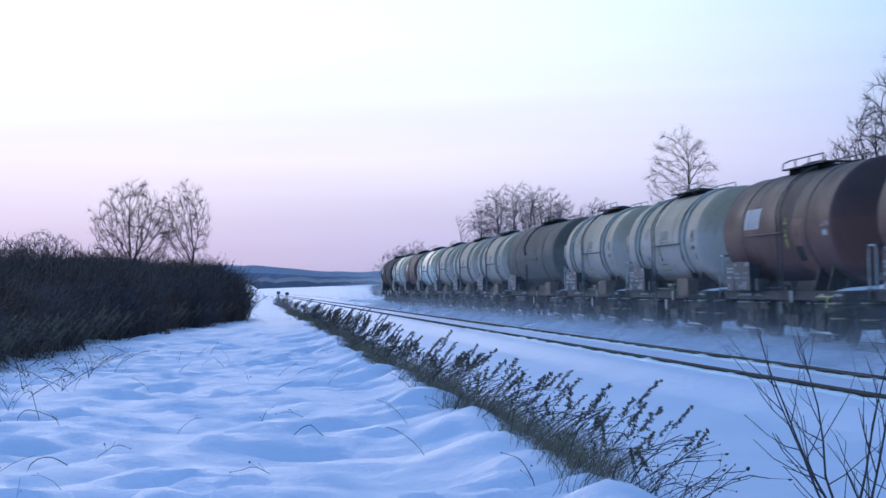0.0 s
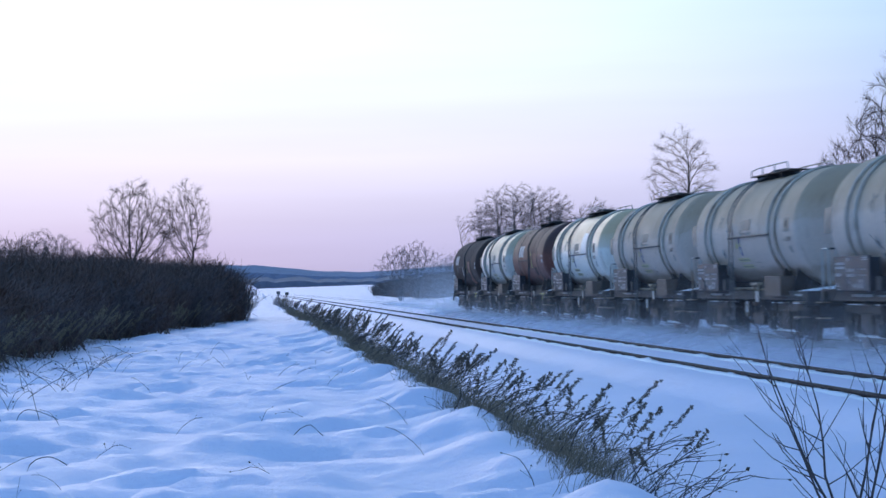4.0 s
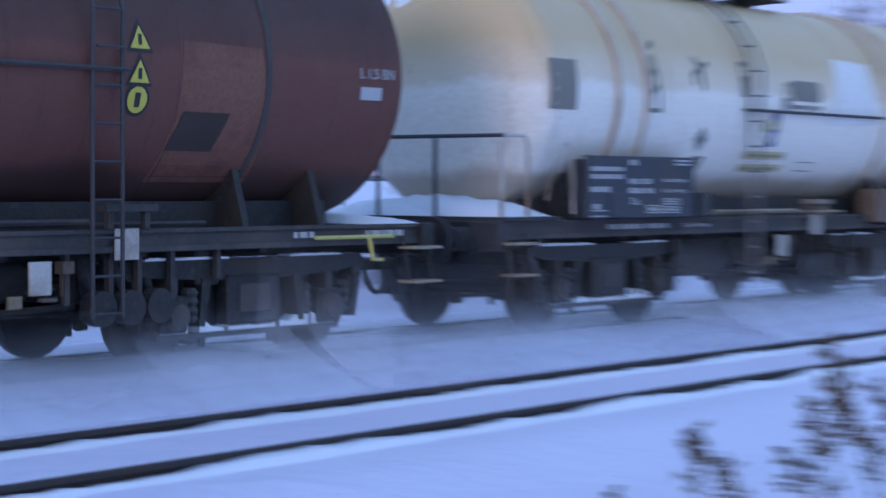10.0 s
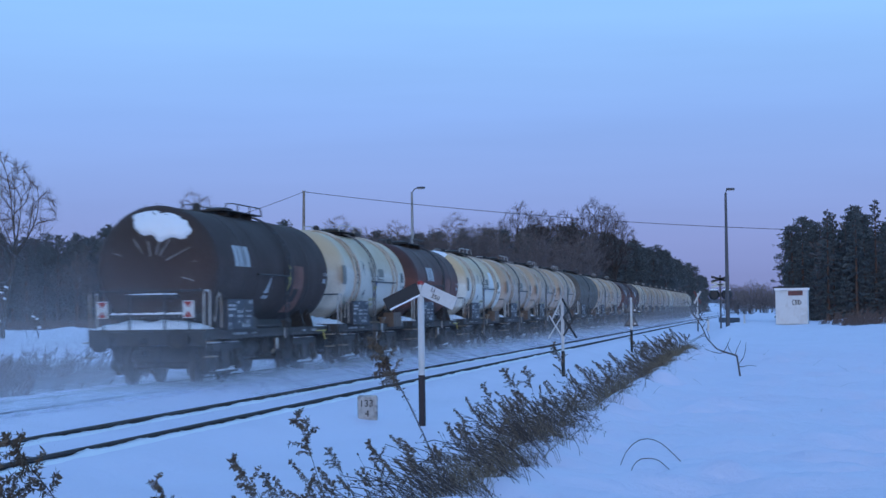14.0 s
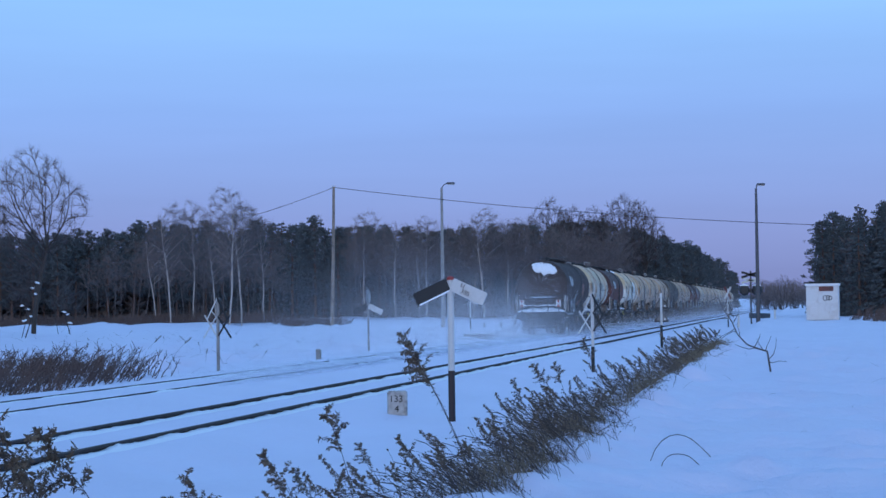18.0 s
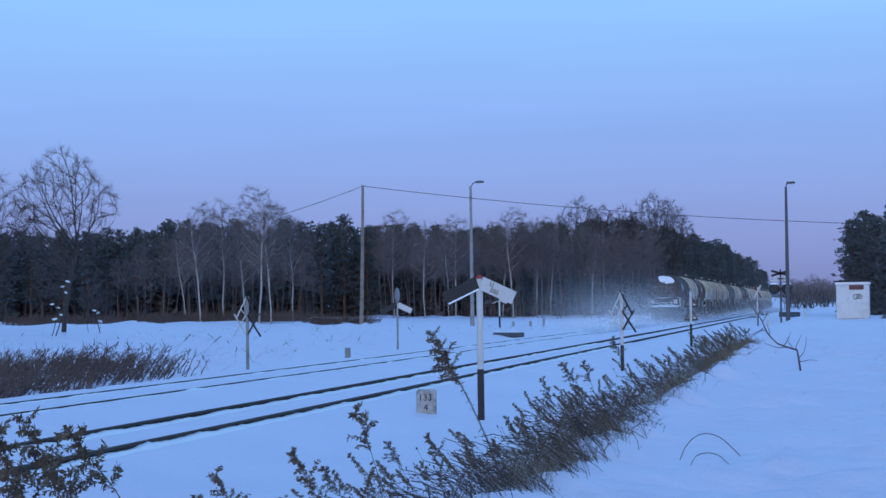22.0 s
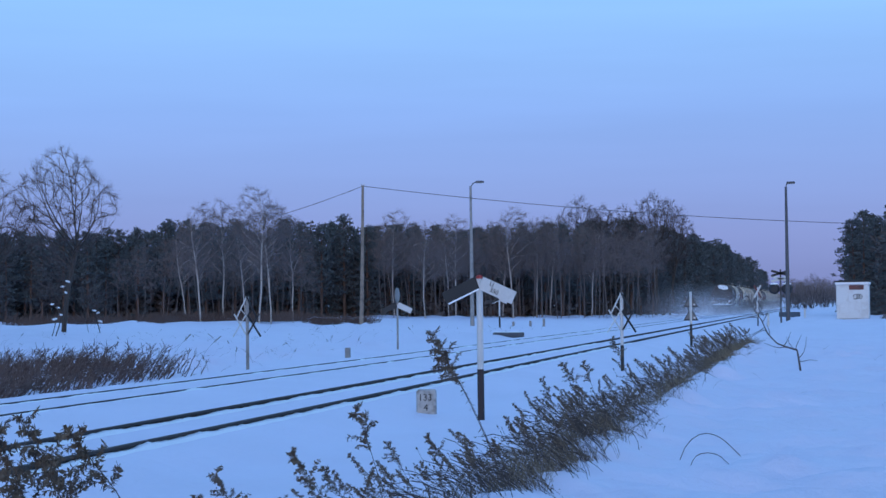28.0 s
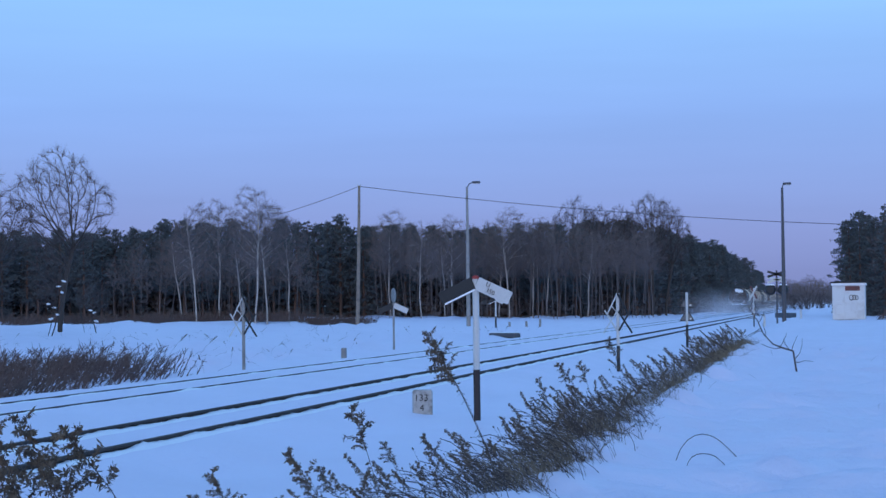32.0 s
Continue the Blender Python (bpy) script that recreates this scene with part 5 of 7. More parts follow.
SPRUCES = [tree_thing("spruce", "dark green pointed spruce of the forest", "tree", "spruces of the forest", *spruce(60 + k, 10.0), PINEBARK, NEEDLE) for k in range(2)]

def forest_edge(az):
    """Distance of the wood's edge by heading."""
    return float(np.interp(az, [60, 66, 72, 77, 82, 85, 86.2, 87.2, 87.9, 88.3], [180, 195, 215, 232, 240, 275, 315, 385, 520, 760]))


rt = random.Random(77)
# along the line behind the camera's first view: path side
plant(WIDE[0], -93.25, 120, 8.2, 40).scale = (0.70, 0.70, 0.82)
plant(BROAD[0], -91.75, 118, 8.2, 10).scale = (0.54, 0.54, 0.82)
for a, hh in ((-96.4, 6.4), (-95.9, 7.0), (-95.4, 6.6), (-97.0, 6.4), (-97.8, 6.8)):
    plant(ROUND[0], a, 165, hh, rt.uniform(0, 360))
# beyond the far track
for a, r, hh in ((-83.1, 185, 8.4), (-82.7, 188, 10.2), (-82.3, 192, 10.6), (-81.8, 184, 10.1), (-81.4, 190, 10.4), (-81.0, 185, 9.8), (-80.6, 188, 9.2), (-79.7, 180, 8.4), (-79.4, 184, 8.3)):
    plant(SLIM[rt.randrange(1, 3)], a, r, hh, rt.uniform(0, 360))
for a, r, hh in ((-85.5, 230, 6.6), (-85.0, 226, 6.9), (-84.2, 215, 4.6), (-83.7, 200, 4.8)):
    plant(ROUND[1], a, r, hh, rt.uniform(0, 360))
plant(SLIM[0], -77.15, 118, 9.6, 75).scale = (1.15, 1.15, 0.96)
plant(WIDE[0], -64.3, 52, 12.4, 130)
plant(BROAD[0], -70.0, 60, 7.4, 200)
plant(BROAD[1], -71.4, 62, 6.0, 310)
plant(ROUND[1], -72.3, 63, 4.6, 80)
plant(ROUND[1], -68.4, 60, 6.0, 30)
for k in range(46):
    x = -185 + k * 5.2 + rt.uniform(-2, 2)
    y = 22.5 + rt.uniform(-1.5, 5.5)
    hh = rt.uniform(1.6, 3.4) if x < -50 else rt.uniform(2.4, 4.6)
    plant_xy(ROUND[k % 2], x, y, hh, rt.uniform(0, 360), sink=0.1)
for k in range(34):
    plant_xy(ROUND[k % 2], -22 + k * 2.1 + rt.uniform(-1, 1), rt.uniform(25, 36), rt.uniform(4.5, 8.0) if k < 24 else rt.uniform(3, 5), rt.uniform(0, 360))
for x, y, hh in ((-24, 27, 8.0), (-16, 30, 9.0), (-7, 28, 8.2), (8, 27, 8.5), (14, 29, 9.0), (19, 28, 8.0), (27, 31, 8.2)):
    plant_xy(SLIM[1 + int(x) % 2], x, y, hh, rt.uniform(0, 360))
plant(BROAD[1], 63.6, 92, 10.4, 20)
plant(BROAD[0], 67.75, 112, 10.3, 250)
plant(BROAD[1], 65.7, 120, 9.0, 140)
# birches and bare trees before the forest
for px_az, r, hh, kind_ in ((71.7, 165, 10.4, 0), (72.35, 172, 10.8, 1), (73.4, 160, 11.2, 0), (73.75, 163, 10.4, 2), (74.4, 166, 9.0, 1), (71.3, 175, 8.6, 1), (73.0, 178, 9.4, 2), (78.3, 205, 9.5, 0), (79.0, 215, 9.0, 1)):
    plant(BIRCHES[kind_], px_az, r, hh, rt.uniform(0, 360))
for a in np.linspace(77.0, 85.2, 66):
    plant(ALDERS[rt.randrange(3)], a + rt.uniform(-0.08, 0.08), rt.uniform(218, 238), rt.uniform(9.2, 12.2), rt.uniform(0, 360))
for a in np.linspace(69.4, 75.0, 26):
    plant(ALDERS[rt.randrange(3)], a + rt.uniform(-0.1, 0.1), forest_edge(a) - rt.uniform(1, 9), rt.uniform(5.5, 8.8), rt.uniform(0, 360))
for a in (77.4, 79.2, 80.6, 80.9, 81.6, 82.0, 83.2):
    plant(BIRCHES[rt.randrange(3)], a, rt.uniform(222, 232), rt.uniform(11.0, 13.2), rt.uniform(0, 360))
for a, hh, kind_ in ((82.85, 15.6, 0), (83.55, 15.0, 1), (84.2, 14.6, 0), (85.1, 16.4, 1), (85.5, 15.0, 0)):
    plant(BROAD[kind_], a, 262, hh, rt.uniform(0, 360)).scale = (hh * 0.085, hh * 0.085, hh * 0.1)


for row in range(6):
    a = 60.0
    while a < 88.3:
        r = forest_edge(a) + row * 3.6 + rt.uniform(0, 4)
        leafless = 77 < a < 85 and row < 2 and rt.random() < 0.6
        if not leafless:
            model = SPRUCES[rt.randrange(2)] if rt.random() < 0.22 else PINES[rt.randrange(4)]
            plant(model, a, r, rt.uniform(10.2, 12.0) * (0.84 if a < 70 else 0.92 if a < 74 else 1.0 if a < 83 else 1.12), rt.uniform(0, 360))
        a += math.degrees(rt.uniform(1.7, 3.4) / r)
for row in range(6):
    for k in range(16):
        x = 182 + row * 9 + rt.uniform(-3, 3)
        y = -1.4 - k * 1.9 - rt.uniform(0, 1.4) - row * 0.3
        plant_xy(SPRUCES[rt.randrange(2)] if row == 0 and k % 2 or rt.random() < 0.3 else PINES[rt.randrange(4)], x, y, rt.uniform(8.8, 11.0) * (0.84 if k == 0 else 1), rt.uniform(0, 360))
for k in range(26):
    plant(ROUND[k % 2], 88.9 + k * 0.07 + rt.uniform(-0.05, 0.05), rt.uniform(480, 620), rt.uniform(5, 9), rt.uniform(0, 360))


# thin young trees with clumps of snow caught in their twigs, before the wood
for n_, (a, r, hh) in enumerate(((67.35, 104, 5.2), (68.75, 118, 3.6), (65.9, 104, 3.4))):
    x, y = at(a, r)
    rc = random.Random(90 + n_)
    wood_, fine_ = crown_tree(80 + n_, hh, hh * 0.42, 0.22, 150, 0.6, 0.5, 0.006, 1.3, 0.0, 3, 2, 0.2, 0.05, 0.4)
    t = tree_thing("young_tree", "thin young tree with snow clumps caught in its twigs", "tree", "snow-hung young trees", wood_, fine_, BARK, TWIG_DARK, "twig_crown")
    t.matrix_basis = pose(x, y, gz(x, y))
    for j in range(9 if n_ == 0 else 4):
        c = rc.choice(wood_.v)
        bm = bmesh.new()
        bmesh.ops.create_icosphere(bm, subdivisions=2, radius=0.10)
        for v_ in bm.verts:
            v_.co = Vector((v_.co.x * 0.8, v_.co.y * rc.uniform(1.0, 1.15) * 1.3, v_.co.z * 0.55 * rc.uniform(0.85, 1.1)))
        part("snow_clump", bm, SNOW_CAP, t, "clump of snow caught on twigs", True, pose(c.x, c.y, max(0.8, c.z) + 0.04, rc.uniform(-25, 25), 0, rc.uniform(0, 360)))


# the dim inside of the woods: trunks and dead lower branches past counting
def wood_mass(spots_, seed, h_lo, h_hi, mat, label):
    rs = random.Random(seed)
    b = Buf()
    for x, y in spots_:
        p = Vector((x, y, gz(x, y) - 0.2))
        hh = rs.uniform(h_lo, h_hi)
        q = p + Vector((rs.gauss(0, 0.25), rs.gauss(0, 0.25), hh))
        b.prism(p, q, 0.10, 0.04, 3)
        for k in range(34):
            c = p.lerp(q, rs.uniform(0.03, 0.98) ** 1.2)
            e = Vector((rs.gauss(0, 1), rs.gauss(0, 1), rs.gauss(0.2, 0.4))).normalized()
            b.leaf(c, e, rs.uniform(0.7, 1.5), rs, 0, 0.16)
        for k in range(12):
            c = p + Vector((rs.gauss(0, 0.8), rs.gauss(0, 0.8), rs.uniform(0.1, 2.4)))
            e = Vector((rs.gauss(0, 1), rs.gauss(0, 1), rs.gauss(0.6, 0.4))).normalized()
            b.leaf(c, e, rs.uniform(0.8, 1.5), rs, 0, 0.16)
    return tagged(new("forest_interior", b.mesh("forest_interior", mat)), label, "forest", kind="stuff")


inside = []
a = 58.0
while a < 88.35:
    r = forest_edge(a)
    for k in range(8):
        inside.append(at(a + rt.uniform(-0.1, 0.1), r + rt.uniform(6, 24)))
    a += math.degrees(1.5 / r)
inside += [(rt.uniform(186, 240), rt.uniform(-44, -4.5)) for k in range(330)]
wood_mass(inside, 71, 6.0, 9.6, material("dim_forest_branches", (0.125, 0.105, 0.10), 0.9, 0, 0.4, 2, 0.1), "dim tangle of trunks and lower branches inside the wood")


# dense low scrub and hedges
def thicket(seed, n, w_, d_, h_, lean=(0, 0), tangle=0.22, side_twigs=5):
    rs = random.Random(seed)
    b = Buf()
    for k in range(n):
        p = Vector((rs.uniform(-w_, w_) * rs.random() ** 0.3, rs.uniform(-d_, d_), -0.05))
        hh = h_ * rs.uniform(0.40, 1.0) * (1 - 0.42 * min(1, (p.x / w_) ** 2 + 0.5 * (p.y / d_) ** 2))
        q = p
        d = Vector((rs.gauss(lean[0], 0.16), rs.gauss(lean[1], 0.16), 1)).normalized()
        for s in range(3):
            e = (d + Vector((rs.gauss(0, tangle), rs.gauss(0, tangle), 0))).normalized()
            nq = q + e * hh / 3
            b.prism(q, nq, 0.018 - 0.005 * s, 0.014 - 0.005 * s, 3)
            for j in range(side_twigs if s else 2):
                g = (e + Vector((rs.gauss(0, 0.75), rs.gauss(0, 0.75), rs.gauss(0.1, 0.4)))).normalized()
                c = q.lerp(nq, rs.random())
                b.prism(c, c + g * hh * rs.uniform(0.10, 0.30), 0.009, 0.005, 3)
            q = nq
    return b


TWIG_MID = material("grey_bare_twigs", (0.115, 0.075, 0.064), 0.85, 0.0, 0.35, 0.8, 0.3)
TWIG_BROWN = material("brown_bare_twigs", (0.135, 0.072, 0.052), 0.85, 0.0, 0.35, 0.8, 0.3)
HEDGE = []
for k in range(3):
    o = new("hedge_shrub", thicket(100 + k, 620, 2.3, 1.7, 3.6, (0, 0), 0.42, 11).mesh("hedge_shrub", (TWIG_DARK, TWIG_MID, TWIG_BROWN)[k]))
    HEDGE.append(tagged(o, "dense dark bare hedge shrub beside the snowy path", "shrub", "hedge shrubs by the path"))
HEDGE_LINE = [(-40, -7.4), (-52, -7.0), (-64, -6.6), (-76, -5.4), (-88, -4.0), (-97, -2.6), (-104, -2.2)]
placed = 0
for j in range(3):
    for k in range(26):
        f = k / 25 * (len(HEDGE_LINE) - 1)
        i = min(int(f), len(HEDGE_LINE) - 2)
        x = HEDGE_LINE[i][0] + (HEDGE_LINE[i + 1][0] - HEDGE_LINE[i][0]) * (f - i) + rt.uniform(-0.8, 0.8)
        y = HEDGE_LINE[i][1] + (HEDGE_LINE[i + 1][1] - HEDGE_LINE[i][1]) * (f - i) - j * 2.6 + rt.uniform(-0.4, 0.4)
        m = pose(x, y, gz(x, y), 0, 0, rt.uniform(0, 360))
        src = HEDGE[placed % 3]
        ob = src if placed < 3 else copy_thing(src, m)
        ob.matrix_basis = m
        hs = rt.uniform(0.82, 1.12) * float(np.interp(-x, [40, 60, 80, 104], [0.60, 0.80, 1.02, 1.02])) * (0.86 + 0.07 * j)
        ob.scale = (1, 1, hs)
        placed += 1

# dense scrub along the top of the far bank
for j in range(3):
    for k in range(42):
        x = -330 + k * 6.4 + rt.uniform(-1.5, 1.5)
        y = 24.5 + j * 4.0 + rt.uniform(-1.2, 1.2)
        ob = copy_thing(HEDGE[(j + k) % 3], pose(x, y, gz(x, y), 0, 0, rt.uniform(0, 360)))
        hs = rt.uniform(0.45, 0.85) * (0.75 + 0.18 * j) * (1.25 if x < -200 else 1.0)
        ob.scale = (1.35, 1.35, hs)
        tagged(ob, "dense bare scrub on the bank beyond the far track", "shrub", "scrub on the far bank")

SCRUB = material("reddish_dry_scrub", (0.135, 0.085, 0.068), 0.85, 0.0, 0.35, 1.5, 0.3)
LOW = []
for k in range(2):
    o = new("low_scrub", thicket(110 + k, 125, 2.6, 1.4, 1.30, (0.05, -0.65), 0.18, 5).mesh("low_scrub", SCRUB))
    LOW.append(tagged(o, "low reddish-brown scrub standing in snow", "shrub", "low scrub beyond the tracks"))
spots = [(36, 17.3), (39, 17.5), (42, 17.7), (45, 17.9), (38, 19.4), (42, 19.8), (46, 19.6), (35, 19), (33, 17.6), (48, 18.3), (41, 21.5), (46, 21.8), (50, 20.5)]
spots += [at(a, 168 + rt.uniform(-4, 4)) for a in np.linspace(66.5, 76.4, 34)]
spots += [(rt.uniform(-30, 36), rt.uniform(18.5, 22)) for k in range(26)]
spots += [(rt.uniform(-180, -40), rt.uniform(18.5, 22)) for k in range(34)]
spots += [(rt.uniform(128, 150), rt.uniform(-8.5, -5)) for k in range(5)]
for k, (x, y) in enumerate(spots):
    m = pose(x, y, gz(x, y), 0, 0, rt.uniform(-40, 40))
    ob = LOW[k % 2] if k < 2 else copy_thing(LOW[k % 2], m)
    ob.matrix_basis = m
    ob.scale = (1, 1, rt.uniform(0.6, 0.95) if math.hypot(x, y) < 100 else rt.uniform(0.6, 1.1))


# dry goldenrod
def goldenrod(seed, height, lean, plume=1.0):
    """A leaning stem with curled dead leaves and a one-sided plume of drooping, fluffy side sprays."""
    rs = random.Random(seed)
    b = Buf()
    p, d = Vector((0, 0, -0.05)), Vector((rs.gauss(0, 0.10), lean * 0.35 + rs.gauss(0, 0.08), 1)).normalized()
    pts = [p]
    for k in range(7):
        d = (d + Vector((rs.gauss(0, 0.05), lean * 0.10 + rs.gauss(0, 0.04), 0))).normalized()
        q = p + d * height / 7
        b.prism(p, q, 0.0046 - 0.0004 * k, 0.0042 - 0.0004 * k, 3)
        for j in range(1 if k < 3 else 3):
            a = rs.uniform(0, 6.283)
            e = Vector((math.cos(a), math.sin(a), rs.uniform(-1.2, -0.1))).normalized()
            c = p.lerp(q, rs.random())
            ln = rs.uniform(0.03, 0.06)
            b.leaf(c, e, ln, rs, 1, 0.14)
        p = q
        pts.append(p)
    size = rs.uniform(0.75, 1.15) * plume
    for k in range(13):
        f = k / 12
        s = pts[-3].lerp(pts[-2], f * 2) if f < 0.5 else pts[-2].lerp(pts[-1], f * 2 - 1)
        a = rs.uniform(0, 6.283)
        e = (d * 0.75 + Vector((math.cos(a), math.sin(a), 0.25)) * 0.75).normalized()
        reach = size * (0.105 - 0.065 * f) * rs.uniform(0.7, 1.3)
        c = s
        for j in range(4):
            nc = c + e * reach / 4
            b.prism(c, nc, 0.0020, 0.0015, 3, 1)
            for q in range(int(6 * plume) + 3):
                g = (e * 0.5 + Vector((rs.gauss(0, 0.8), rs.gauss(0, 0.8), rs.gauss(-0.45, 0.7)))).normalized()
                b.leaf(c.lerp(nc, rs.random()), g, rs.uniform(0.016, 0.042), rs, 1, 0.15)
            e = (e + Vector((0, lean * 0.12, -0.30))).normalized()
            c = nc
    return b


def stalk(seed, height, lean):
    """A bare bent stalk with a few side twigs."""
    rs = random.Random(seed)
    b = Buf()
    p, d = Vector((0, 0, -0.05)), Vector((rs.gauss(0, 0.2), lean + rs.gauss(0, 0.2), 1)).normalized()
    for k in range(5):
        d = (d + Vector((rs.gauss(0, 0.12), rs.gauss(0, 0.1) + lean * 0.2, -0.10 * k * rs.random()))).normalized()
        q = p + d * height / 5
        b.prism(p, q, 0.0056, 0.0046, 3)
        if rs.random() < 0.6:
            e = (d + Vector((rs.gauss(0, 0.6), rs.gauss(0, 0.6), 0.1))).normalized()
            b.prism(q, q + e * height * 0.18, 0.0026, 0.0016, 3)
            b.leaf(q + e * height * 0.16, e, 0.05, rs, 1)
        p = q
    return b


def grass_blades(seed, n, height, lean):
    rs = random.Random(seed)
    b = Buf()
    for k in range(n):
        p = Vector((rs.gauss(0, 0.12), rs.gauss(0, 0.10), -0.03))
        d = Vector((rs.gauss(0, 0.35), lean * 0.6 + rs.gauss(0, 0.35), 1)).normalized()
        hh = height * rs.uniform(0.4, 1)
        for s in range(3):
            d = (d + Vector((rs.gauss(0, 0.1), lean * 0.2, -0.18 * s))).normalized()
            q = p + d * hh / 3
            b.prism(p, q, 0.003 - 0.0007 * s, 0.0024 - 0.0007 * s, 3)
            p = q
    return b


def scatter(name, label, category, models, spots_, mats, group=""):
    """One joined mesh of many small plants: models are Bufs, spots (x, y, turn, size)."""
    arr = []
    for b in models:
        arr.append((np.array([tuple(p) for p in b.v]), np.array([f for f in b.f]), np.array(b.m)))
    vs, fs, ms, n0 = [], [], [], 0
    flat = np.array(spots_)
    floor_ = ground_height(flat[:, 0], flat[:, 1])
    for k, (x, y, turn, size) in enumerate(spots_):
        v, f, mm = arr[k % len(arr)]
        c, s = math.cos(turn), math.sin(turn)
        w_ = np.stack((v[:, 0] * c - v[:, 1] * s, v[:, 0] * s + v[:, 1] * c, v[:, 2]), -1) * size + (x, y, floor_[k])
        vs.append(w_)
        fs.append(f + n0)
        ms.append(mm)
        n0 += len(v)
    co, quads, ms = np.concatenate(vs), np.concatenate(fs), np.concatenate(ms)
    me = bpy.data.meshes.new(name)
    me.vertices.add(len(co))
    me.vertices.foreach_set("co", co.ravel())
    me.loops.add(quads.size)
    me.loops.foreach_set("vertex_index", quads.ravel())
    me.polygons.add(len(quads))
    me.polygons.foreach_set("loop_start", np.arange(0, quads.size, 4))
    me.polygons.foreach_set("loop_total", np.full(len(quads), 4))
    for mt in mats:
        me.materials.append(mt)
    me.polygons.foreach_set("material_index", ms)
    me.update(calc_edges=True)
    return tagged(new(name, me), label, category, group, "stuff")


RODS = [goldenrod(200 + k, 1.15 + 0.1 * (k % 3), 1.0, 0.72) for k in range(7)]
PLUMES = [goldenrod(270 + k, 1.15 + 0.1 * (k % 3), 0.6, 1.75) for k in range(7)]
STALKS = [stalk(220 + k, 0.9, 0.8) for k in range(6)]
BLADES = [grass_blades(240 + k, 16, 0.6, 0.5) for k in range(5)]


def crest_y(x):
    return 2.22 + 0.30 * float(waves(np.array(x), np.array(0.0), 5, 9.0))


rw = random.Random(5)


def strip(x0, x1, n, lo, hi):
    out = []
    for k in range(n):
        x = rw.uniform(x0, x1)
        out.append((x, crest_y(x) + rw.triangular(lo, hi, lo + (hi - lo) * 0.35), rw.gauss(0, 0.9), rw.uniform(0.38, 0.88)))
    return out


scatter("weed_bank", "dry brown goldenrod leaning over the bank edge", "dry weeds", RODS, strip(-190, -95, 240, 0.0, 0.8) + strip(-95, -40, 330, 0.05, 0.95) + [(x, y, a, q * 0.80) for x, y, a, q in strip(-40, -13, 190, 0.0, 0.95)] + [(x, y, a, q * 0.62) for x, y, a, q in strip(8.0, 14.4, 70, -0.1, 0.9) + strip(14.4, 24, 150, -0.35, 0.8)] + [(x, y, a, q * 0.74) for x, y, a, q in strip(24, 45, 140, -0.1, 0.9)] + [(x, y, a, q * 0.9) for x, y, a, q in strip(45, 66, 130, 0.05, 0.8)], (WEED, SEED))
scatter("dry_stalks", "bare bent stalks tangled on the bank edge", "dry weeds", STALKS, strip(-190, -90, 420, -0.1, 0.9) + strip(-90, -12, 1100, -0.15, 1.0) + [(x, y, a, q * 0.75) for x, y, a, q in strip(8.0, 14.2, 240, -0.15, 0.9) + strip(14.2, 24, 620, -0.4, 0.8)] + [(x, y, a, q * 0.85) for x, y, a, q in strip(24, 66, 620, -0.2, 1.0)] + [(x, y, a, q * 1.25) for x, y, a, q in strip(15, 40, 40, 0.1, 1.6)], (WEED, SEED))
scatter("dry_grass", "tufts of dry straw grass on the bank", "dry grass", BLADES, strip(-120, -13, 1700, 0.0, 0.7) + strip(14.5, 23, 70, -0.2, 0.5) + strip(23, 46, 120, 0.0, 0.6) + strip(44, 66, 560, 0.05, 0.75), (GRASS, SEED))
scatter("path_stalks", "single bent stalks poking through the path snow", "dry weeds", STALKS,
        [(rw.uniform(-48, -13), rw.uniform(-6.5, 1.8), rw.uniform(0, 6.3), rw.uniform(0.25, 0.6)) for k in range(70)] + [(rw.uniform(16, 60), rw.uniform(-4, 1.9), rw.uniform(0, 6.3), rw.uniform(0.2, 0.45)) for k in range(24)]
        + [(rw.uniform(-45, -24), rw.uniform(-6.8, -2.6), rw.uniform(0, 6.3), rw.uniform(0.6, 1.15)) for k in range(130)], (TWIG_DARK, SEED))
scatter("hedge_weeds", "pale seeding weeds along the hedge foot", "dry weeds", RODS,
        [(x, float(np.interp(-x, [40, 64, 88, 104], [-5.3, -4.6, -2.2, -0.5])) + rw.uniform(-1.0, 0.5), rw.uniform(0, 6.3), rw.uniform(0.7, 1.15)) for x in (rw.uniform(-104, -38) for k in range(760))], (GRASS, GRASS))
scatter("far_bank_weeds", "thin weeds in the snow beyond the far track", "dry weeds", STALKS + RODS[:2],
        [(rw.uniform(-170, 60), rw.uniform(16.8, 22), rw.uniform(0, 6.3), rw.uniform(0.5, 1.0)) for k in range(420)] + [(rw.uniform(45, 130), rw.uniform(17, 40), rw.uniform(0, 6.3), rw.uniform(0.3, 0.7)) for k in range(220)], (WEED, SEED))
rods_near = []
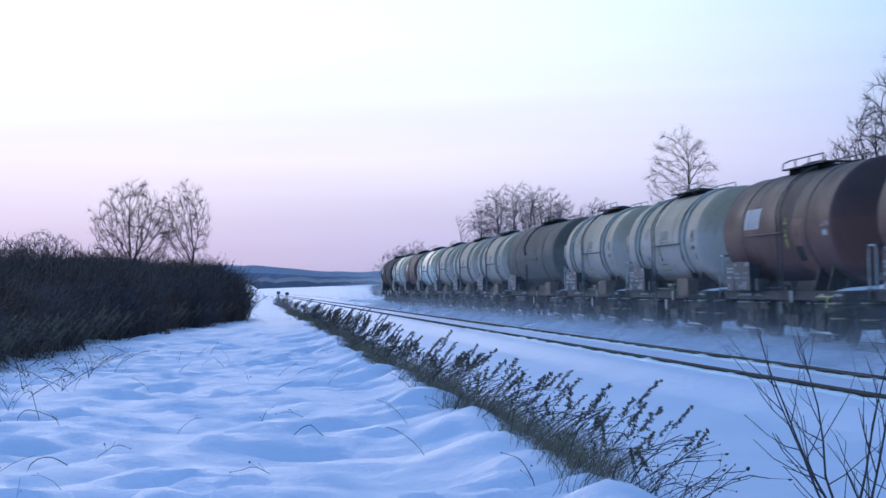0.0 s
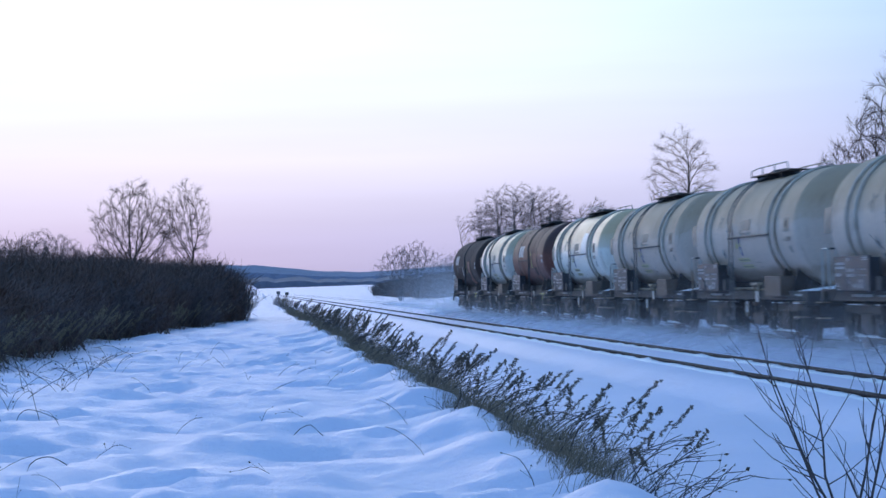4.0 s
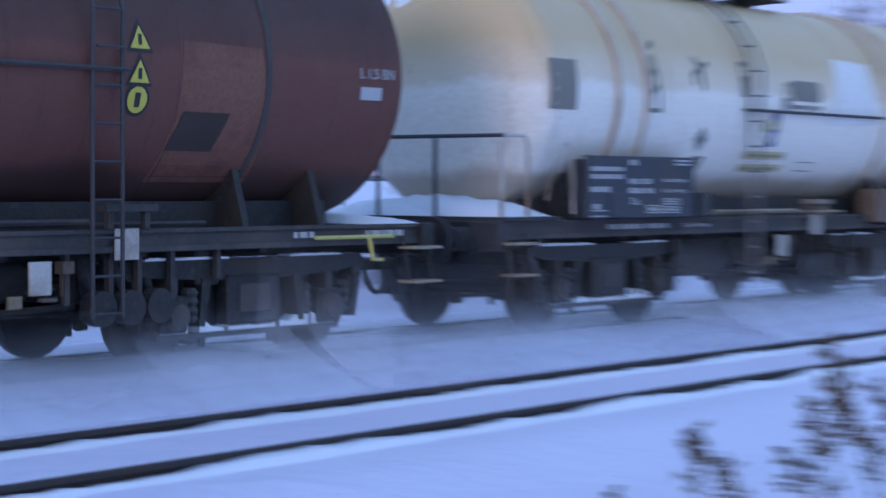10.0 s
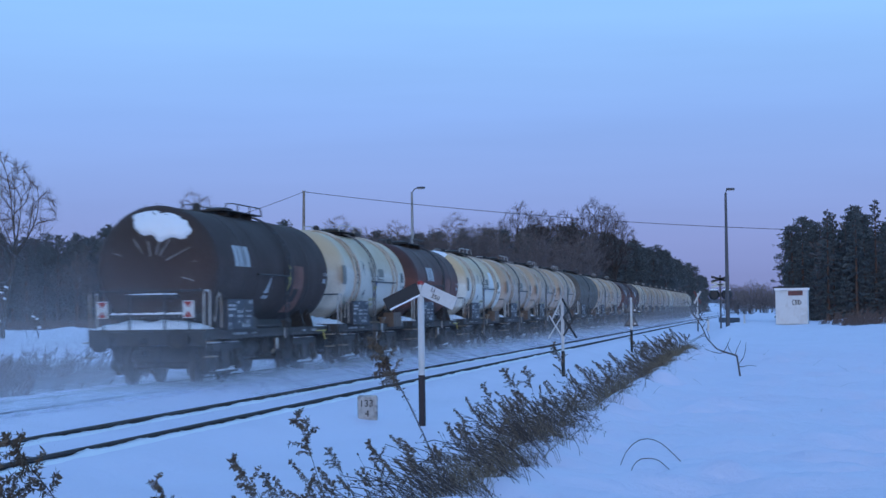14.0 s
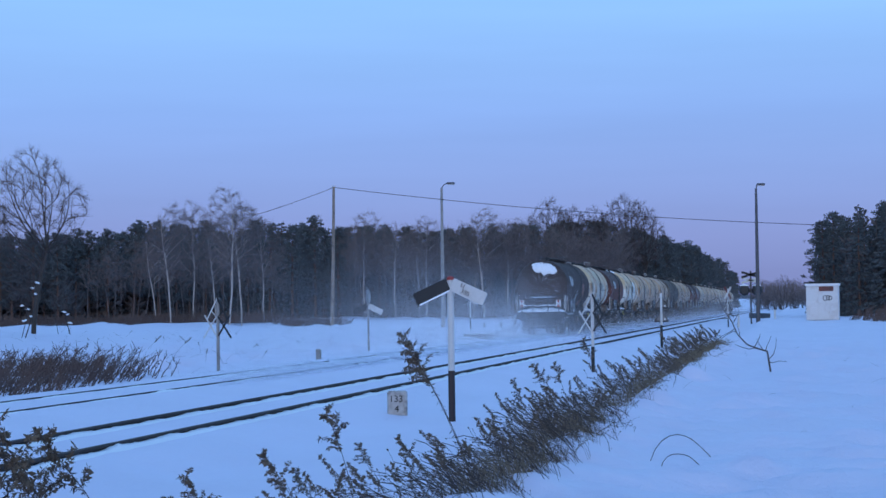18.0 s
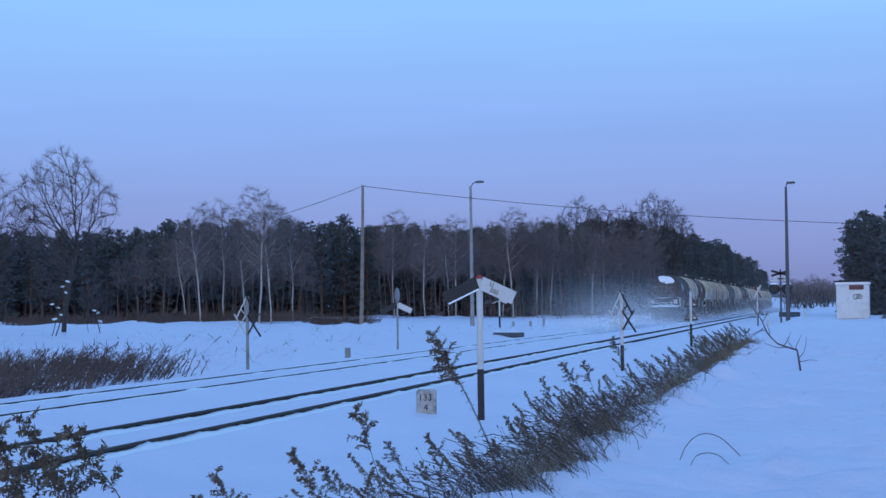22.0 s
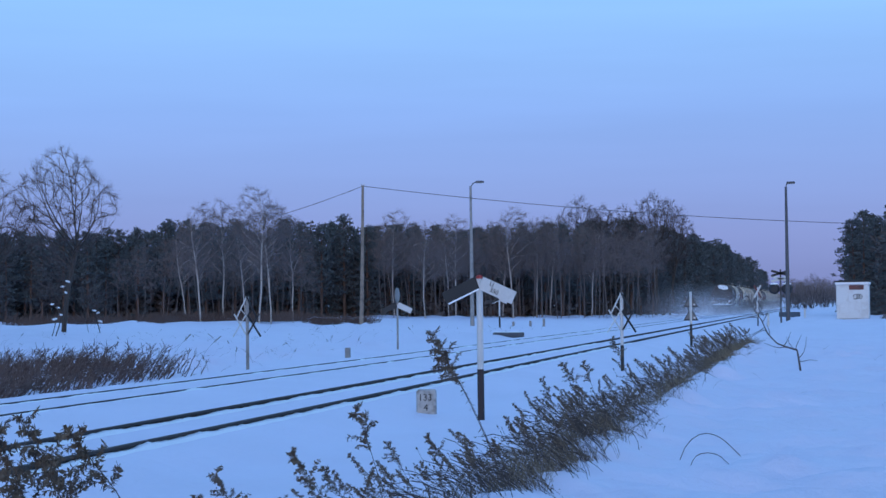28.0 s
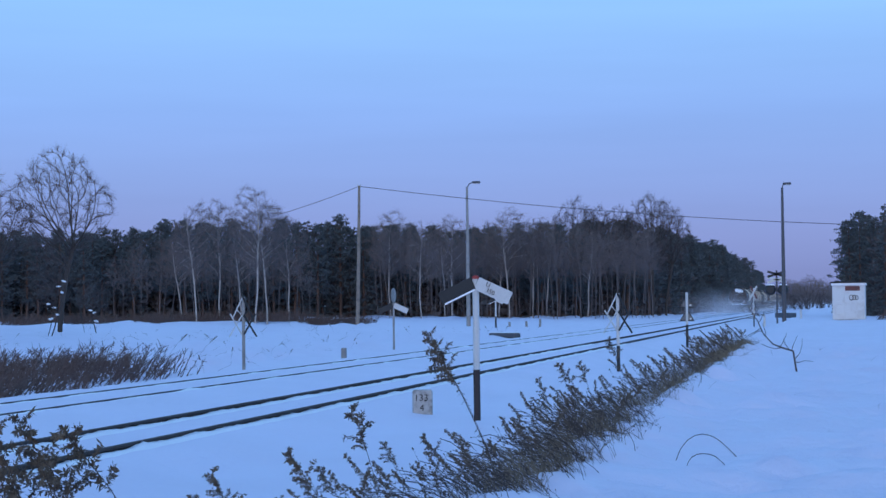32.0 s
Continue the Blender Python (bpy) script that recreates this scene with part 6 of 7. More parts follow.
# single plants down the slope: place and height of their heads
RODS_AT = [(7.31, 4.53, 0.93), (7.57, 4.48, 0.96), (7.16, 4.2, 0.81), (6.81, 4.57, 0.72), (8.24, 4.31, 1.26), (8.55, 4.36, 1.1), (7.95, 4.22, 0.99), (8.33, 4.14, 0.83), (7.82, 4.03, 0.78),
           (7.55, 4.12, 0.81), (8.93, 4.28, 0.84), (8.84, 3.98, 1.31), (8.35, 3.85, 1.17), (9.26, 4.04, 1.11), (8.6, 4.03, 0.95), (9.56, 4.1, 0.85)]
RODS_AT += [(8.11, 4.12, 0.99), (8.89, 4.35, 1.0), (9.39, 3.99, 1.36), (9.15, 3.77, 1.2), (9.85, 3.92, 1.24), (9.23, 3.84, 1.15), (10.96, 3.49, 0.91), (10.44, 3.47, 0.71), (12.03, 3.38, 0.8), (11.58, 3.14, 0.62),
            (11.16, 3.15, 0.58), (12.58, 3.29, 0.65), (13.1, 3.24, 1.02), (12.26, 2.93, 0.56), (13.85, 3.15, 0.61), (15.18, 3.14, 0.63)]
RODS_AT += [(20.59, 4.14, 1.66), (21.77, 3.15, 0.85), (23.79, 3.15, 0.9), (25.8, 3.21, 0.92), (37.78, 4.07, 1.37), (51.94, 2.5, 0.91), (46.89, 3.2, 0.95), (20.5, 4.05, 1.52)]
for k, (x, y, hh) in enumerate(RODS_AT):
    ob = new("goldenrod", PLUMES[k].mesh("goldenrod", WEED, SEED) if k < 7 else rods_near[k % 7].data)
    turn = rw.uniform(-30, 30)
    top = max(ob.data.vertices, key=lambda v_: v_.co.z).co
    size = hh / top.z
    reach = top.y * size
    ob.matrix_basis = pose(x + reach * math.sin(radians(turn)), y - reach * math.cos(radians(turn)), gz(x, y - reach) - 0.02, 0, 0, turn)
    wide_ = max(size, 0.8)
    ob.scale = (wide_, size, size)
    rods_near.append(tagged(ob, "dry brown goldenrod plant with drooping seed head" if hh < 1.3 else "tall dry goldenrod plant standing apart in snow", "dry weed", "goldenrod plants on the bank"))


def bare_shrub(seed, height):
    rs = random.Random(seed)
    b = Buf()
    for k in range(7):
        a = k * 2.4 + rs.uniform(-0.4, 0.4)
        out = rs.uniform(0.25, 0.85)
        d = Vector((math.cos(a) * out, math.sin(a) * out, 1)).normalized()
        p = Vector((rs.gauss(0, 0.07), rs.gauss(0, 0.07), -0.05))
        hh = height * rs.uniform(0.65, 1.08)
        for s in range(7):
            d = (d + Vector((rs.gauss(0, 0.09), rs.gauss(0, 0.09), 0.04))).normalized()
            q = p + d * hh / 7
            b.prism(p, q, 0.0125 - 0.0014 * s, 0.0111 - 0.0014 * s, 5)
            for j in range(2):
                if s > 0 and rs.random() < 0.8:
                    e = (d * 0.75 + Vector((rs.gauss(0, 0.6), rs.gauss(0, 0.6), rs.gauss(0.1, 0.3)))).normalized()
                    c = p.lerp(q, rs.random())
                    rr = 0.0065 - 0.0004 * s
                    for g in range(3):
                        m_ = c + e * hh * rs.uniform(0.06, 0.13)
                        b.prism(c, m_, rr, rr * 0.8, 3)
                        if rs.random() < 0.6:
                            e2 = (e + Vector((rs.gauss(0, 0.6), rs.gauss(0, 0.6), rs.gauss(0.2, 0.3)))).normalized()
                            b.prism(m_, m_ + e2 * hh * rs.uniform(0.04, 0.10), rr * 0.6, rr * 0.35, 3)
                        e = (e + Vector((rs.gauss(0, 0.15), rs.gauss(0, 0.15), 0.18))).normalized()
                        c = m_
                        rr *= 0.78
            p = q
    return b


for k, (x, y, hh) in enumerate(((-12.3, 3.85, 1.9), (-11.2, 4.35, 1.5))):
    ob = new("bare_shrub", bare_shrub(300 + k, hh).mesh("bare_shrub", TWIG_DARK))
    ob.location = (x, y, gz(x, y))
    tagged(ob, "leafless thorny shrub growing from the snow slope", "shrub", "bare shrubs on the slope")
# fallen bent branch beside the path
rb = random.Random(8)
fb = Buf()
line = [Vector(p) for p in ((0, 0, -0.05), (0.03, 0.03, 0.16), (-0.02, 0.07, 0.45), (0.0, 0.30, 0.52), (0.05, 0.50, 0.60), (0.0, 0.70, 0.82), (0.04, 0.83, 1.12), (-0.03, 0.98, 1.34), (0.0, 1.10, 1.62))]
for k, (a, b_) in enumerate(zip(line, line[1:])):
    fb.prism(a, b_, 0.024 - 0.002 * k, 0.022 - 0.002 * k, 5)
for k in range(15):
    i_ = rb.randrange(1, 8)
    a = line[i_].lerp(line[i_ + 1], rb.random()) if i_ < 8 else line[i_]
    e = Vector((rb.gauss(0, 0.5), rb.gauss(-0.1, 0.8), rb.gauss(0.1, 0.6))).normalized()
    for q in range(3):
        n_ = a + e * rb.uniform(0.07, 0.20)
        fb.prism(a, n_, 0.010 - 0.002 * q, 0.008 - 0.002 * q, 4)
        a = n_
        e = (e + Vector((rb.gauss(0, 0.3), rb.gauss(0, 0.3), rb.gauss(0.1, 0.3)))).normalized()
o = new("bent_branch", fb.mesh("bent_branch", TWIG_DARK))
o.location = (42.5, 0.55, gz(42.5, 0.55))
tagged(o, "dark broken branch sticking up from the snow", "branch")

# arching dead stems over the snow
for x, y, w_, h_, turn in ((19.2, 1.45, 0.62, 0.30, -78), (18.5, 1.3, 0.42, 0.15, -66), (-20.2, 0.4, 0.5, 0.24, 60), (-17.5, -2.0, 0.45, 0.18, 110), (-24.0, -2.9, 0.7, 0.28, 75)):
    rise = rb.uniform(0.55, 0.8)
    pts = [Vector((w_ * k / 9, 0.05 * math.sin(k * 0.9 + x), -0.04 + h_ * math.sin(math.pi * (k / 9) ** rise * 0.93))) for k in range(10)]
    o = solid("arched_stem", tubes(0.0042, pts, seg=4), TWIG_DARK, m=pose(x, y, gz(x, y), 0, 0, turn))
    tagged(o, "thin dead stem arching over the snow", "dry weed", "arching stems in the snow")


# ---------------------------------------------------------------- signs, posts and cabinets
def post_sign(name, label, x, y, yaw=0.0):
    t = thing(name, label, "railway sign", m=pose(x, y, gz(x, y), 0, 0, yaw))
    return t


def rounded_post(t, h, r, split=None, mats=(WHITEPAINT, INK)):
    if split:
        part("post", tubes(r, [(0, 0, split), (0, 0, h)], seg=10), mats[0], t, smooth=False)
        part("post_base", tubes(r * 1.03, [(0, 0, -0.2), (0, 0, split)], seg=10), mats[1], t, "dark painted lower post")
    else:
        part("post", tubes(r, [(0, 0, -0.2), (0, 0, h)], seg=10), mats[0], t)


def roof_boards(t, h, text=True, k=1.0, plain=False):
    """Two boards sloping down to either side: one black and white, one white with figures."""
    for s, mat in ((1, INK), (-1, WHITEPAINT)):
        b = part("board", boxes((-0.015, -0.0, -0.14 * k, 0.015, 0.78 * k, 0.14 * k), bevel=0.004), mat, t, "black sloping board" if s > 0 else "white sloping board",
                 m=pose(-0.05, 0.03 * s, h - 0.06 * k) @ pose(0, 0, 0, -25 * s + (180 if s < 0 else 0), 0, 0))
        if s > 0 and not plain:
            part("snow_edge", boxes((-0.018, 0.02, -0.150 * k, 0.02, 0.74 * k, -0.118 * k)), SNOW_CAP, b, "white lower edge of the board")
        elif text:
            for body, z in (("LI", 0.02), ("350", -0.11)):
                lettering(body, 0.13 * k, INK, t, pose(-0.072, -0.22 * k, h - 0.13 * k + z * k) @ pose(0, 0, 0, -0, 0, -90) @ pose(0, 0, 0, 90, 0, 0) @ pose(0, 0, 0, 0, 0, -25))


t = post_sign("slope_sign", "white and black post with two sloping boards", 33.0, 5.87)
rounded_post(t, 2.46, 0.058, 0.88, (WHITEPAINT, material("dark_red_post_paint", (0.032, 0.02, 0.022), 0.6)))
roof_boards(t, 2.42, k=0.82)
part("end_cap", spin([(0, 0.06), (0.05, 0.06), (0.07, 0.02)], 10, "z"), REDP, t, m=pose(0, 0, 2.44))

t = post_sign("slope_sign", "grey post with small sloping boards", 77.0, 17.1)
rounded_post(t, 1.9, 0.042, None, (CONCRETE, INK))
roof_boards(t, 1.85, False, 0.8, True)
part("disc", spin([(-0.01, 0.30), (0.01, 0.30)], 20), CONCRETE, t, "grey disc turned along the track", m=pose(0, 0, 2.2, 0, 0, 83))

t = post_sign("slope_sign", "far white post with sloping boards and dark foot", 135.0, 22.6)
rounded_post(t, 2.2, 0.06, 0.9)
roof_boards(t, 2.15, False, 0.75)


def lattice_sign(x, y, h, foot):
    t = post_sign("lattice_sign", "post with crossed black and white lattice bars", x, y)
    rounded_post(t, h, 0.05, foot) if foot else rounded_post(t, h, 0.05, None, (CONCRETE, INK))
    for s, mat, r_ in ((-1, INK, 0.03), (1, WHITEPAINT, 0.022)):
        for line_ in (((0.0, 0.0), (0.32, -0.64)), ((0.19, -0.36), (0.03, -0.55), (0.42, -1.17)), ((0.38, -0.50), (0.03, -1.10))):
            part("bar", tubes(r_, [(-0.06, s * a, h + b) for a, b in line_], seg=5), mat, t)
    return t


lattice_sign(57.0, 5.9, 2.30, 0.75)
lattice_sign(54.5, 16.6, 2.15, None)

t = post_sign("triangle_sign", "post with two small triangles, dark lower half", 87.5, 5.95)
rounded_post(t, 2.45, 0.055, 1.0)
for z in (1.75, 1.15):
    bm = bmesh.new()
    tri = [(0.0, 0.58), (0.34, 0.0), (-0.34, 0.0)]
    a = [bm.verts.new((0.06, y, z + q)) for y, q in tri]
    b = [bm.verts.new((0.08, y, z + q)) for y, q in tri]
    bm.faces.new(a), bm.faces.new(b[::-1])
    for k in range(3):
        bm.faces.new((a[k], b[k], b[(k + 1) % 3], a[(k + 1) % 3]))
    bmesh.ops.recalc_face_normals(bm, faces=bm.faces)
    part("triangle", bm, INK, t, "black-edged grey triangle board")
    inner = bmesh.new()
    inner.faces.new([inner.verts.new((0.055, y * 0.78, z + 0.06 + q * 0.78)) for y, q in tri])
    part("triangle_face", inner, LADDER, t)
    part("lamp_spot", spin([(-0.02, 0.05), (0.0, 0.05)], 10), WHITEPAINT, t, m=pose(0.05, -0.16, z + 0.12))

# kilometre stone
t = thing("kilometre_stone", "small pale concrete stone with black figures", "marker stone", m=pose(34.2, 7.08, gz(34.2, 7.08), 0, 0, 8))
part("stone", boxes((-0.07, -0.18, -0.15, 0.07, 0.18, 0.44), bevel=0.03), PALESTONE, t)
for body, z, dx in (("133", 0.24, 0.145), ("4", 0.06, 0.05)):
    lettering(body, 0.17, INK, t, pose(-0.074, dx, z) @ pose(0, 0, 0, 0, 0, -90) @ pose(0, 0, 0, 90, 0, 0))

# lamps, pole, wires
def street_lamp(x, y, h, arm, side_):
    t = thing("street_lamp", "tall grey lamp post with a small lantern", "street lamp", "street lamps at the crossing", pose(x, y, gz(x, y)))
    bm = bmesh.new()
    tube(bm, [(0, 0, -0.3), (0, 0, h * 0.5), (0, 0, h)], 0.17, 10, 0.09)
    part("post", bm, CONCRETE if side_ > 0 else LAMPGREY, t)
    part("arm", tubes(0.04, [(0, 0, h - 0.1), (0, -arm * 0.4, h + 0.22), (0, -arm, h + 0.32)]), LAMPGREY, t)
    part("lantern", boxes((-0.14, -arm - 0.55, h + 0.24, 0.14, -arm + 0.1, h + 0.40), bevel=0.05), LAMPGREY, t)
    part("lantern_glass", boxes((-0.11, -arm - 0.5, h + 0.19, 0.11, -arm + 0.02, h + 0.242), bevel=0.02), WHITEPAINT, t)
    return h


lx1, ly1 = at(79.69, 150)
street_lamp(lx1, ly1, 10.7, 0.5, 1)
lx2, ly2 = at(88.92, 150)
street_lamp(lx2, ly2, 10.3, 0.15, -1)
px1, py1 = at(76.5, 150)
t = thing("utility_pole", "weathered wooden pole carrying an overhead cable", "pole", m=pose(px1, py1, gz(px1, py1)))
bm = bmesh.new()
tube(bm, [(0.0, 0.25, -0.4), (0, 0.1, 5), (0, 0, 10.85)], 0.17, 10, 0.10)
part("pole_shaft", bm, WOOD, t)
for s in (-0.1, 0.1):
    part("insulator", spin([(0, 0.03), (0.05, 0.06), (0.13, 0.05), (0.15, 0.02)], 8, "z"), WHITEPAINT, t, m=pose(0, s, 10.80))


def cable(a, b, sag, n=24):
    pts = [Vector(a).lerp(Vector(b), k / n) - Vector((0, 0, 4 * sag * (k / n) * (1 - k / n))) for k in range(n + 1)]
    ob = solid("overhead_cable", tubes(0.022, pts, seg=4), WIRE)
    return tagged(ob, "thin dark overhead cable", "cable", "cables over the crossing")


top = gz(px1, py1) + 10.8
ex, ey = at(91.2, 152)
cable((px1, py1, top), (ex, ey, 7.55), 0.45)
wx, wy = at(69.5, 215)
cable((px1, py1, top), (wx, wy, 9.6), 1.2)

# level crossing signal with two round lamps and a snowy cross
sx, sy = at(88.72, 158)
t = thing("crossing_signal", "dark crossing signal with two round lamps", "signal", m=pose(sx, sy, gz(sx, sy)))
part("post", tubes(0.07, [(0, 0, -0.2), (0, 0, 4.3)], seg=10), LAMPGREY, t)
for s in (-1, 1):
    part("lamp_head", spin([(-0.32, 0.30), (-0.12, 0.42), (0.0, 0.44), (0.05, 0.2)], 18), INK, t, m=pose(-0.12, s * 0.50, 2.75))
    part("lens", spin([(-0.02, 0.14), (0.0, 0.14)], 14), GLASS, t, m=pose(-0.2, s * 0.50, 2.75))
    part("snow_cap", spin([(0, 0.34), (0.08, 0.30), (0.12, 0.1)], 12, "z"), SNOW_CAP, t, m=pose(-0.2, s * 0.5, 3.10))
for z in (3.55, 4.0):
    for s in (-1, 1):
        part("cross_bar", boxes((-0.02, -0.75, -0.09, 0.02, 0.75, 0.09)), WHITEPAINT if z < 3.8 else INK, t, m=pose(-0.08, 0, z, 16 * s, 0, 0))
t = thing("crossing_cross", "small red and white warning cross on a post", "sign", m=pose(*at(88.05, 175), 0.0))
part("post", tubes(0.05, [(0, 0, -0.2), (0, 0, 3.0)]), WHITEPAINT, t)
for s in (-1, 1):
    part("cross_bar", boxes((-0.02 + 0.03 * s, -0.62, -0.08, 0.02 + 0.03 * s, 0.62, 0.08)), SIGNRED if s > 0 else WHITEPAINT, t, m=pose(-0.05, 0, 2.6, 62 * s, 0, 0))
t = lattice_sign(*at(88.05, 150), 1.9, 0.6)

# equipment cabinet of the crossing
cx_, cy_ = at(90.78, 152)
t = thing("equipment_cabinet", "white sheet metal cabinet with a snowy flat roof", "cabinet", m=pose(cx_, cy_, gz(cx_, cy_), 0, 0, -4))
part("body", boxes((-0.8, -1.22, -0.1, 0.8, 1.22, 2.65), bevel=0.015), CABINET, t)
part("roof_snow", boxes((-0.95, -1.30, 2.65, 0.95, 1.30, 2.84), bevel=0.03), SNOW_CAP, t, "snow-white roof edge")
part("roof", boxes((-1.0, -1.36, 2.84, 1.0, 1.36, 2.95), bevel=0.02), STEEL, t)
part("door", boxes((-0.825, -0.55, 0.10, -0.80, 0.30, 2.3), bevel=0.008), CABINET, t)
part("door", boxes((-0.825, -1.15, 0.10, -0.80, -0.60, 2.3), bevel=0.008), CABINET, t)
part("sign_plate", boxes((-0.84, -0.85, 2.25, -0.82, 0.25, 2.6)), SIGNRED, t, "faded red-brown plate under the roof")
for k, (y, z, r) in enumerate(((-0.22, 1.72, 0.15), (-0.42, 1.74, 0.13), (-0.60, 1.72, 0.12))):
    part("paint_scrawl", tubes(0.025, [(-0.835, y + r * math.cos(a), z + r * 1.3 * math.sin(a)) for a in np.linspace(0, 6.0, 12)], seg=4), INK, t, "black spray-paint loop")
part("vent", boxes((-0.84, 0.45, 0.45, -0.80, 0.95, 1.0), bevel=0.01), CABINET, t)
part("vent", boxes((-0.84, 0.50, 1.2, -0.80, 0.9, 1.45), bevel=0.01), CABINET, t)
part("socle", boxes((-0.85, -1.25, -0.2, 0.85, 1.25, 0.06)), CONCRETE, t)

# barrier beam and posts at the crossing, and a trough by the far track
t = thing("trough", "snow-filled pale trough lying by the far track", "trough", m=pose(*at(80.75, 108), gz(*at(80.75, 108)), 0, 0, 60))
part("trough_body", boxes((-0.95, -0.28, -0.1, 0.95, 0.28, 0.22), bevel=0.06), LAMPGREY, t)
part("snow_fill", boxes((-0.88, -0.22, 0.14, 0.88, 0.22, 0.26), bevel=0.05), SNOW_CAP, t)
for az, r, hh in ((80.9, 140, 0.55), (81.4, 138, 0.65), (81.8, 139, 0.5), (88.35, 150, 0.9), (89.4, 160, 0.8), (76.0, 64, 0.35)):
    x, y = at(az, r)
    o = solid("marker_post", boxes((-0.08, -0.08, -0.2, 0.08, 0.08, hh), bevel=0.02), CONCRETE if az < 88 else WHITEPAINT, m=pose(x, y, gz(x, y)))
    tagged(o, "short pale marker post in the snow", "post", "marker posts at the crossing")
bx_, by_ = at(89.25, 165)
o = solid("road_barrier", boxes((0, -0.05, 0, 9, 0.05, 0.45), bevel=0.02), LAMPGREY, m=pose(bx_, by_, gz(bx_, by_), 0, 0, 12))
tagged(o, "dark guard rail along the crossing road", "guard rail")

# far end of the first view: small signals, wooded ridge, rising snowy cutting
for az, r, hh in ((-89.1, 300, 1.7), (-88.85, 300, 1.5)):
    x, y = at(az, r)
    t = thing("trackside_post", "thin dark trackside post with a small board", "railway sign", "trackside posts far off", pose(x, y, gz(x, y)))
    part("post", tubes(0.07, [(0, 0, -0.2), (0, 0, hh)]), LAMPGREY, t)
    part("board", boxes((-0.03, -0.28, hh - 0.45, 0.03, 0.28, hh)), INK, t)


def ridge(name, label, az0, az1, r, el, mat, seed, rough=0.08):
    azs = np.linspace(az0, az1, 160)
    rs = np.random.RandomState(seed)
    v, f = [], []
    for k, a in enumerate(azs):
        x, y = at(a, r)
        prof = el * (1 + 0.25 * math.sin(a * 0.35 + seed) + 0.1 * math.sin(a * 1.1)) + rough * rs.uniform(-1, 1)
        h = 1.66 + r * math.tan(radians(max(0.05, prof)))
        for z, push in ((-20, 0), (h * 0.7, 0), (h, 60), (h * 0.8, 240)):
            q = 1 + push / r
            v.append((x * q, y * q, z))
    for k in range(len(azs) - 1):
        for j in range(3):
            i = k * 4 + j
            f.append((i, i + 4, i + 5, i + 1))
    tagged(new(name, from_lists(name, v, f, mat)), label, "hills", kind="structure")


# backdrop and backdrop_2: distance haze is put into the colour as pale blue-grey
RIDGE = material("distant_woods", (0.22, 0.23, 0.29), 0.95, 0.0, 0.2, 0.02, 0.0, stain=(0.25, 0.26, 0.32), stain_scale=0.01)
ridge("backdrop", "low wooded ridge on the horizon, haze put into its colour", -100, -55, 2300, 0.66, RIDGE, 3, 0.02)
ridge("backdrop_2", "nearer band of woods, haze put into their colour", -100, -60, 1300, 0.28, material("hazy_woods", (0.15, 0.155, 0.19), 0.95, 0, 0.2, 0.03, 0, stain=(0.18, 0.185, 0.22), stain_scale=0.02), 8, 0.05)
ridge("backdrop_3", "far woods beyond the forest", 40, 115, 2300, 0.35, material("dark_far_woods", (0.08, 0.08, 0.10), 0.95, 0.0, 0.2, 0.02, 0.0), 5, 0.02)
v = []
for r, w_, z in ((330, 3.5, 0.1), (480, 6, 1.2), (700, 5, 3.4), (950, 6, 5.0)):
    x, y = at(-89.85 - 0.35 * (r - 330) / 620, r)
    v += [(x, y - w_ / 2, z), (x, y + w_ / 2, z), (x, y + w_ / 2 + 2, z - 3), (x, y - w_ / 2 - 2, z - 3)]
f = []
for k in range(3):
    f += [(k * 4 + j, k * 4 + (j + 1) % 4, k * 4 + 4 + (j + 1) % 4, k * 4 + 4 + j) for j in range(4)]
tagged(new("snow_ramp", from_lists("snow_ramp", v, f, SNOW)), "snow-covered track rising towards the wooded ridge", "track", kind="structure")


# ---------------------------------------------------------------- tail boards and snow on the tail wagon
hx = -th + 1.05
for s in (-1, 1):
    b = part("tail_board", boxes((-0.012, -0.13, -0.19, 0.012, 0.13, 0.19), bevel=0.004), WHITEPAINT, tail, "white and red tail board", m=pose(-th + 0.50, s * 0.98, 1.72))
    for k, (z0, z1) in enumerate(((0.03, 0.17), (-0.17, -0.03))):
        bm = bmesh.new()
        pts = [(-0.10, z0), (0.10, z0), (0.0, z1)] if k else [(-0.10, z1), (0.0, z0), (0.10, z1)]
        bm.faces.new([bm.verts.new((-0.016, y, z)) for y, z in pts])
        part("tail_triangle", bm, REDP, b)
    part("tail_bracket", tubes(0.02, [(-th + 0.56, s * 0.98, 1.26), (-th + 0.52, s * 0.98, 1.56)]), STEEL, tail)
bm = bmesh.new()
rs_ = random.Random(9)
n_a, n_r = 16, 7
grid = []
for i in range(n_r + 1):
    row = []
    for j in range(n_a + 1):
        u, q = i / n_r, j / n_a
        ang = radians(62 + 78 * q)
        rr = 1.36 - (0.30 + 0.42 * math.sin(math.pi * q) ** 0.6 + 0.06 * math.sin(q * 14)) * u
        y, z = math.cos(ang) * rr, math.sin(ang) * rr
        dome = 0.42 * (1 - (rr / 1.40) ** 3.6)
        edge = 1 if 0 < i < n_r and 0 < j < n_a else 0
        row.append(bm.verts.new((hx + 0.42 - dome - 0.005 - edge * rs_.uniform(0.05, 0.10), y, 2.65 + z)))
    grid.append(row)
for i in range(n_r):
    for j in range(n_a):
        bm.faces.new((grid[i][j], grid[i + 1][j], grid[i + 1][j + 1], grid[i][j + 1]))
bmesh.ops.recalc_face_normals(bm, faces=bm.faces)
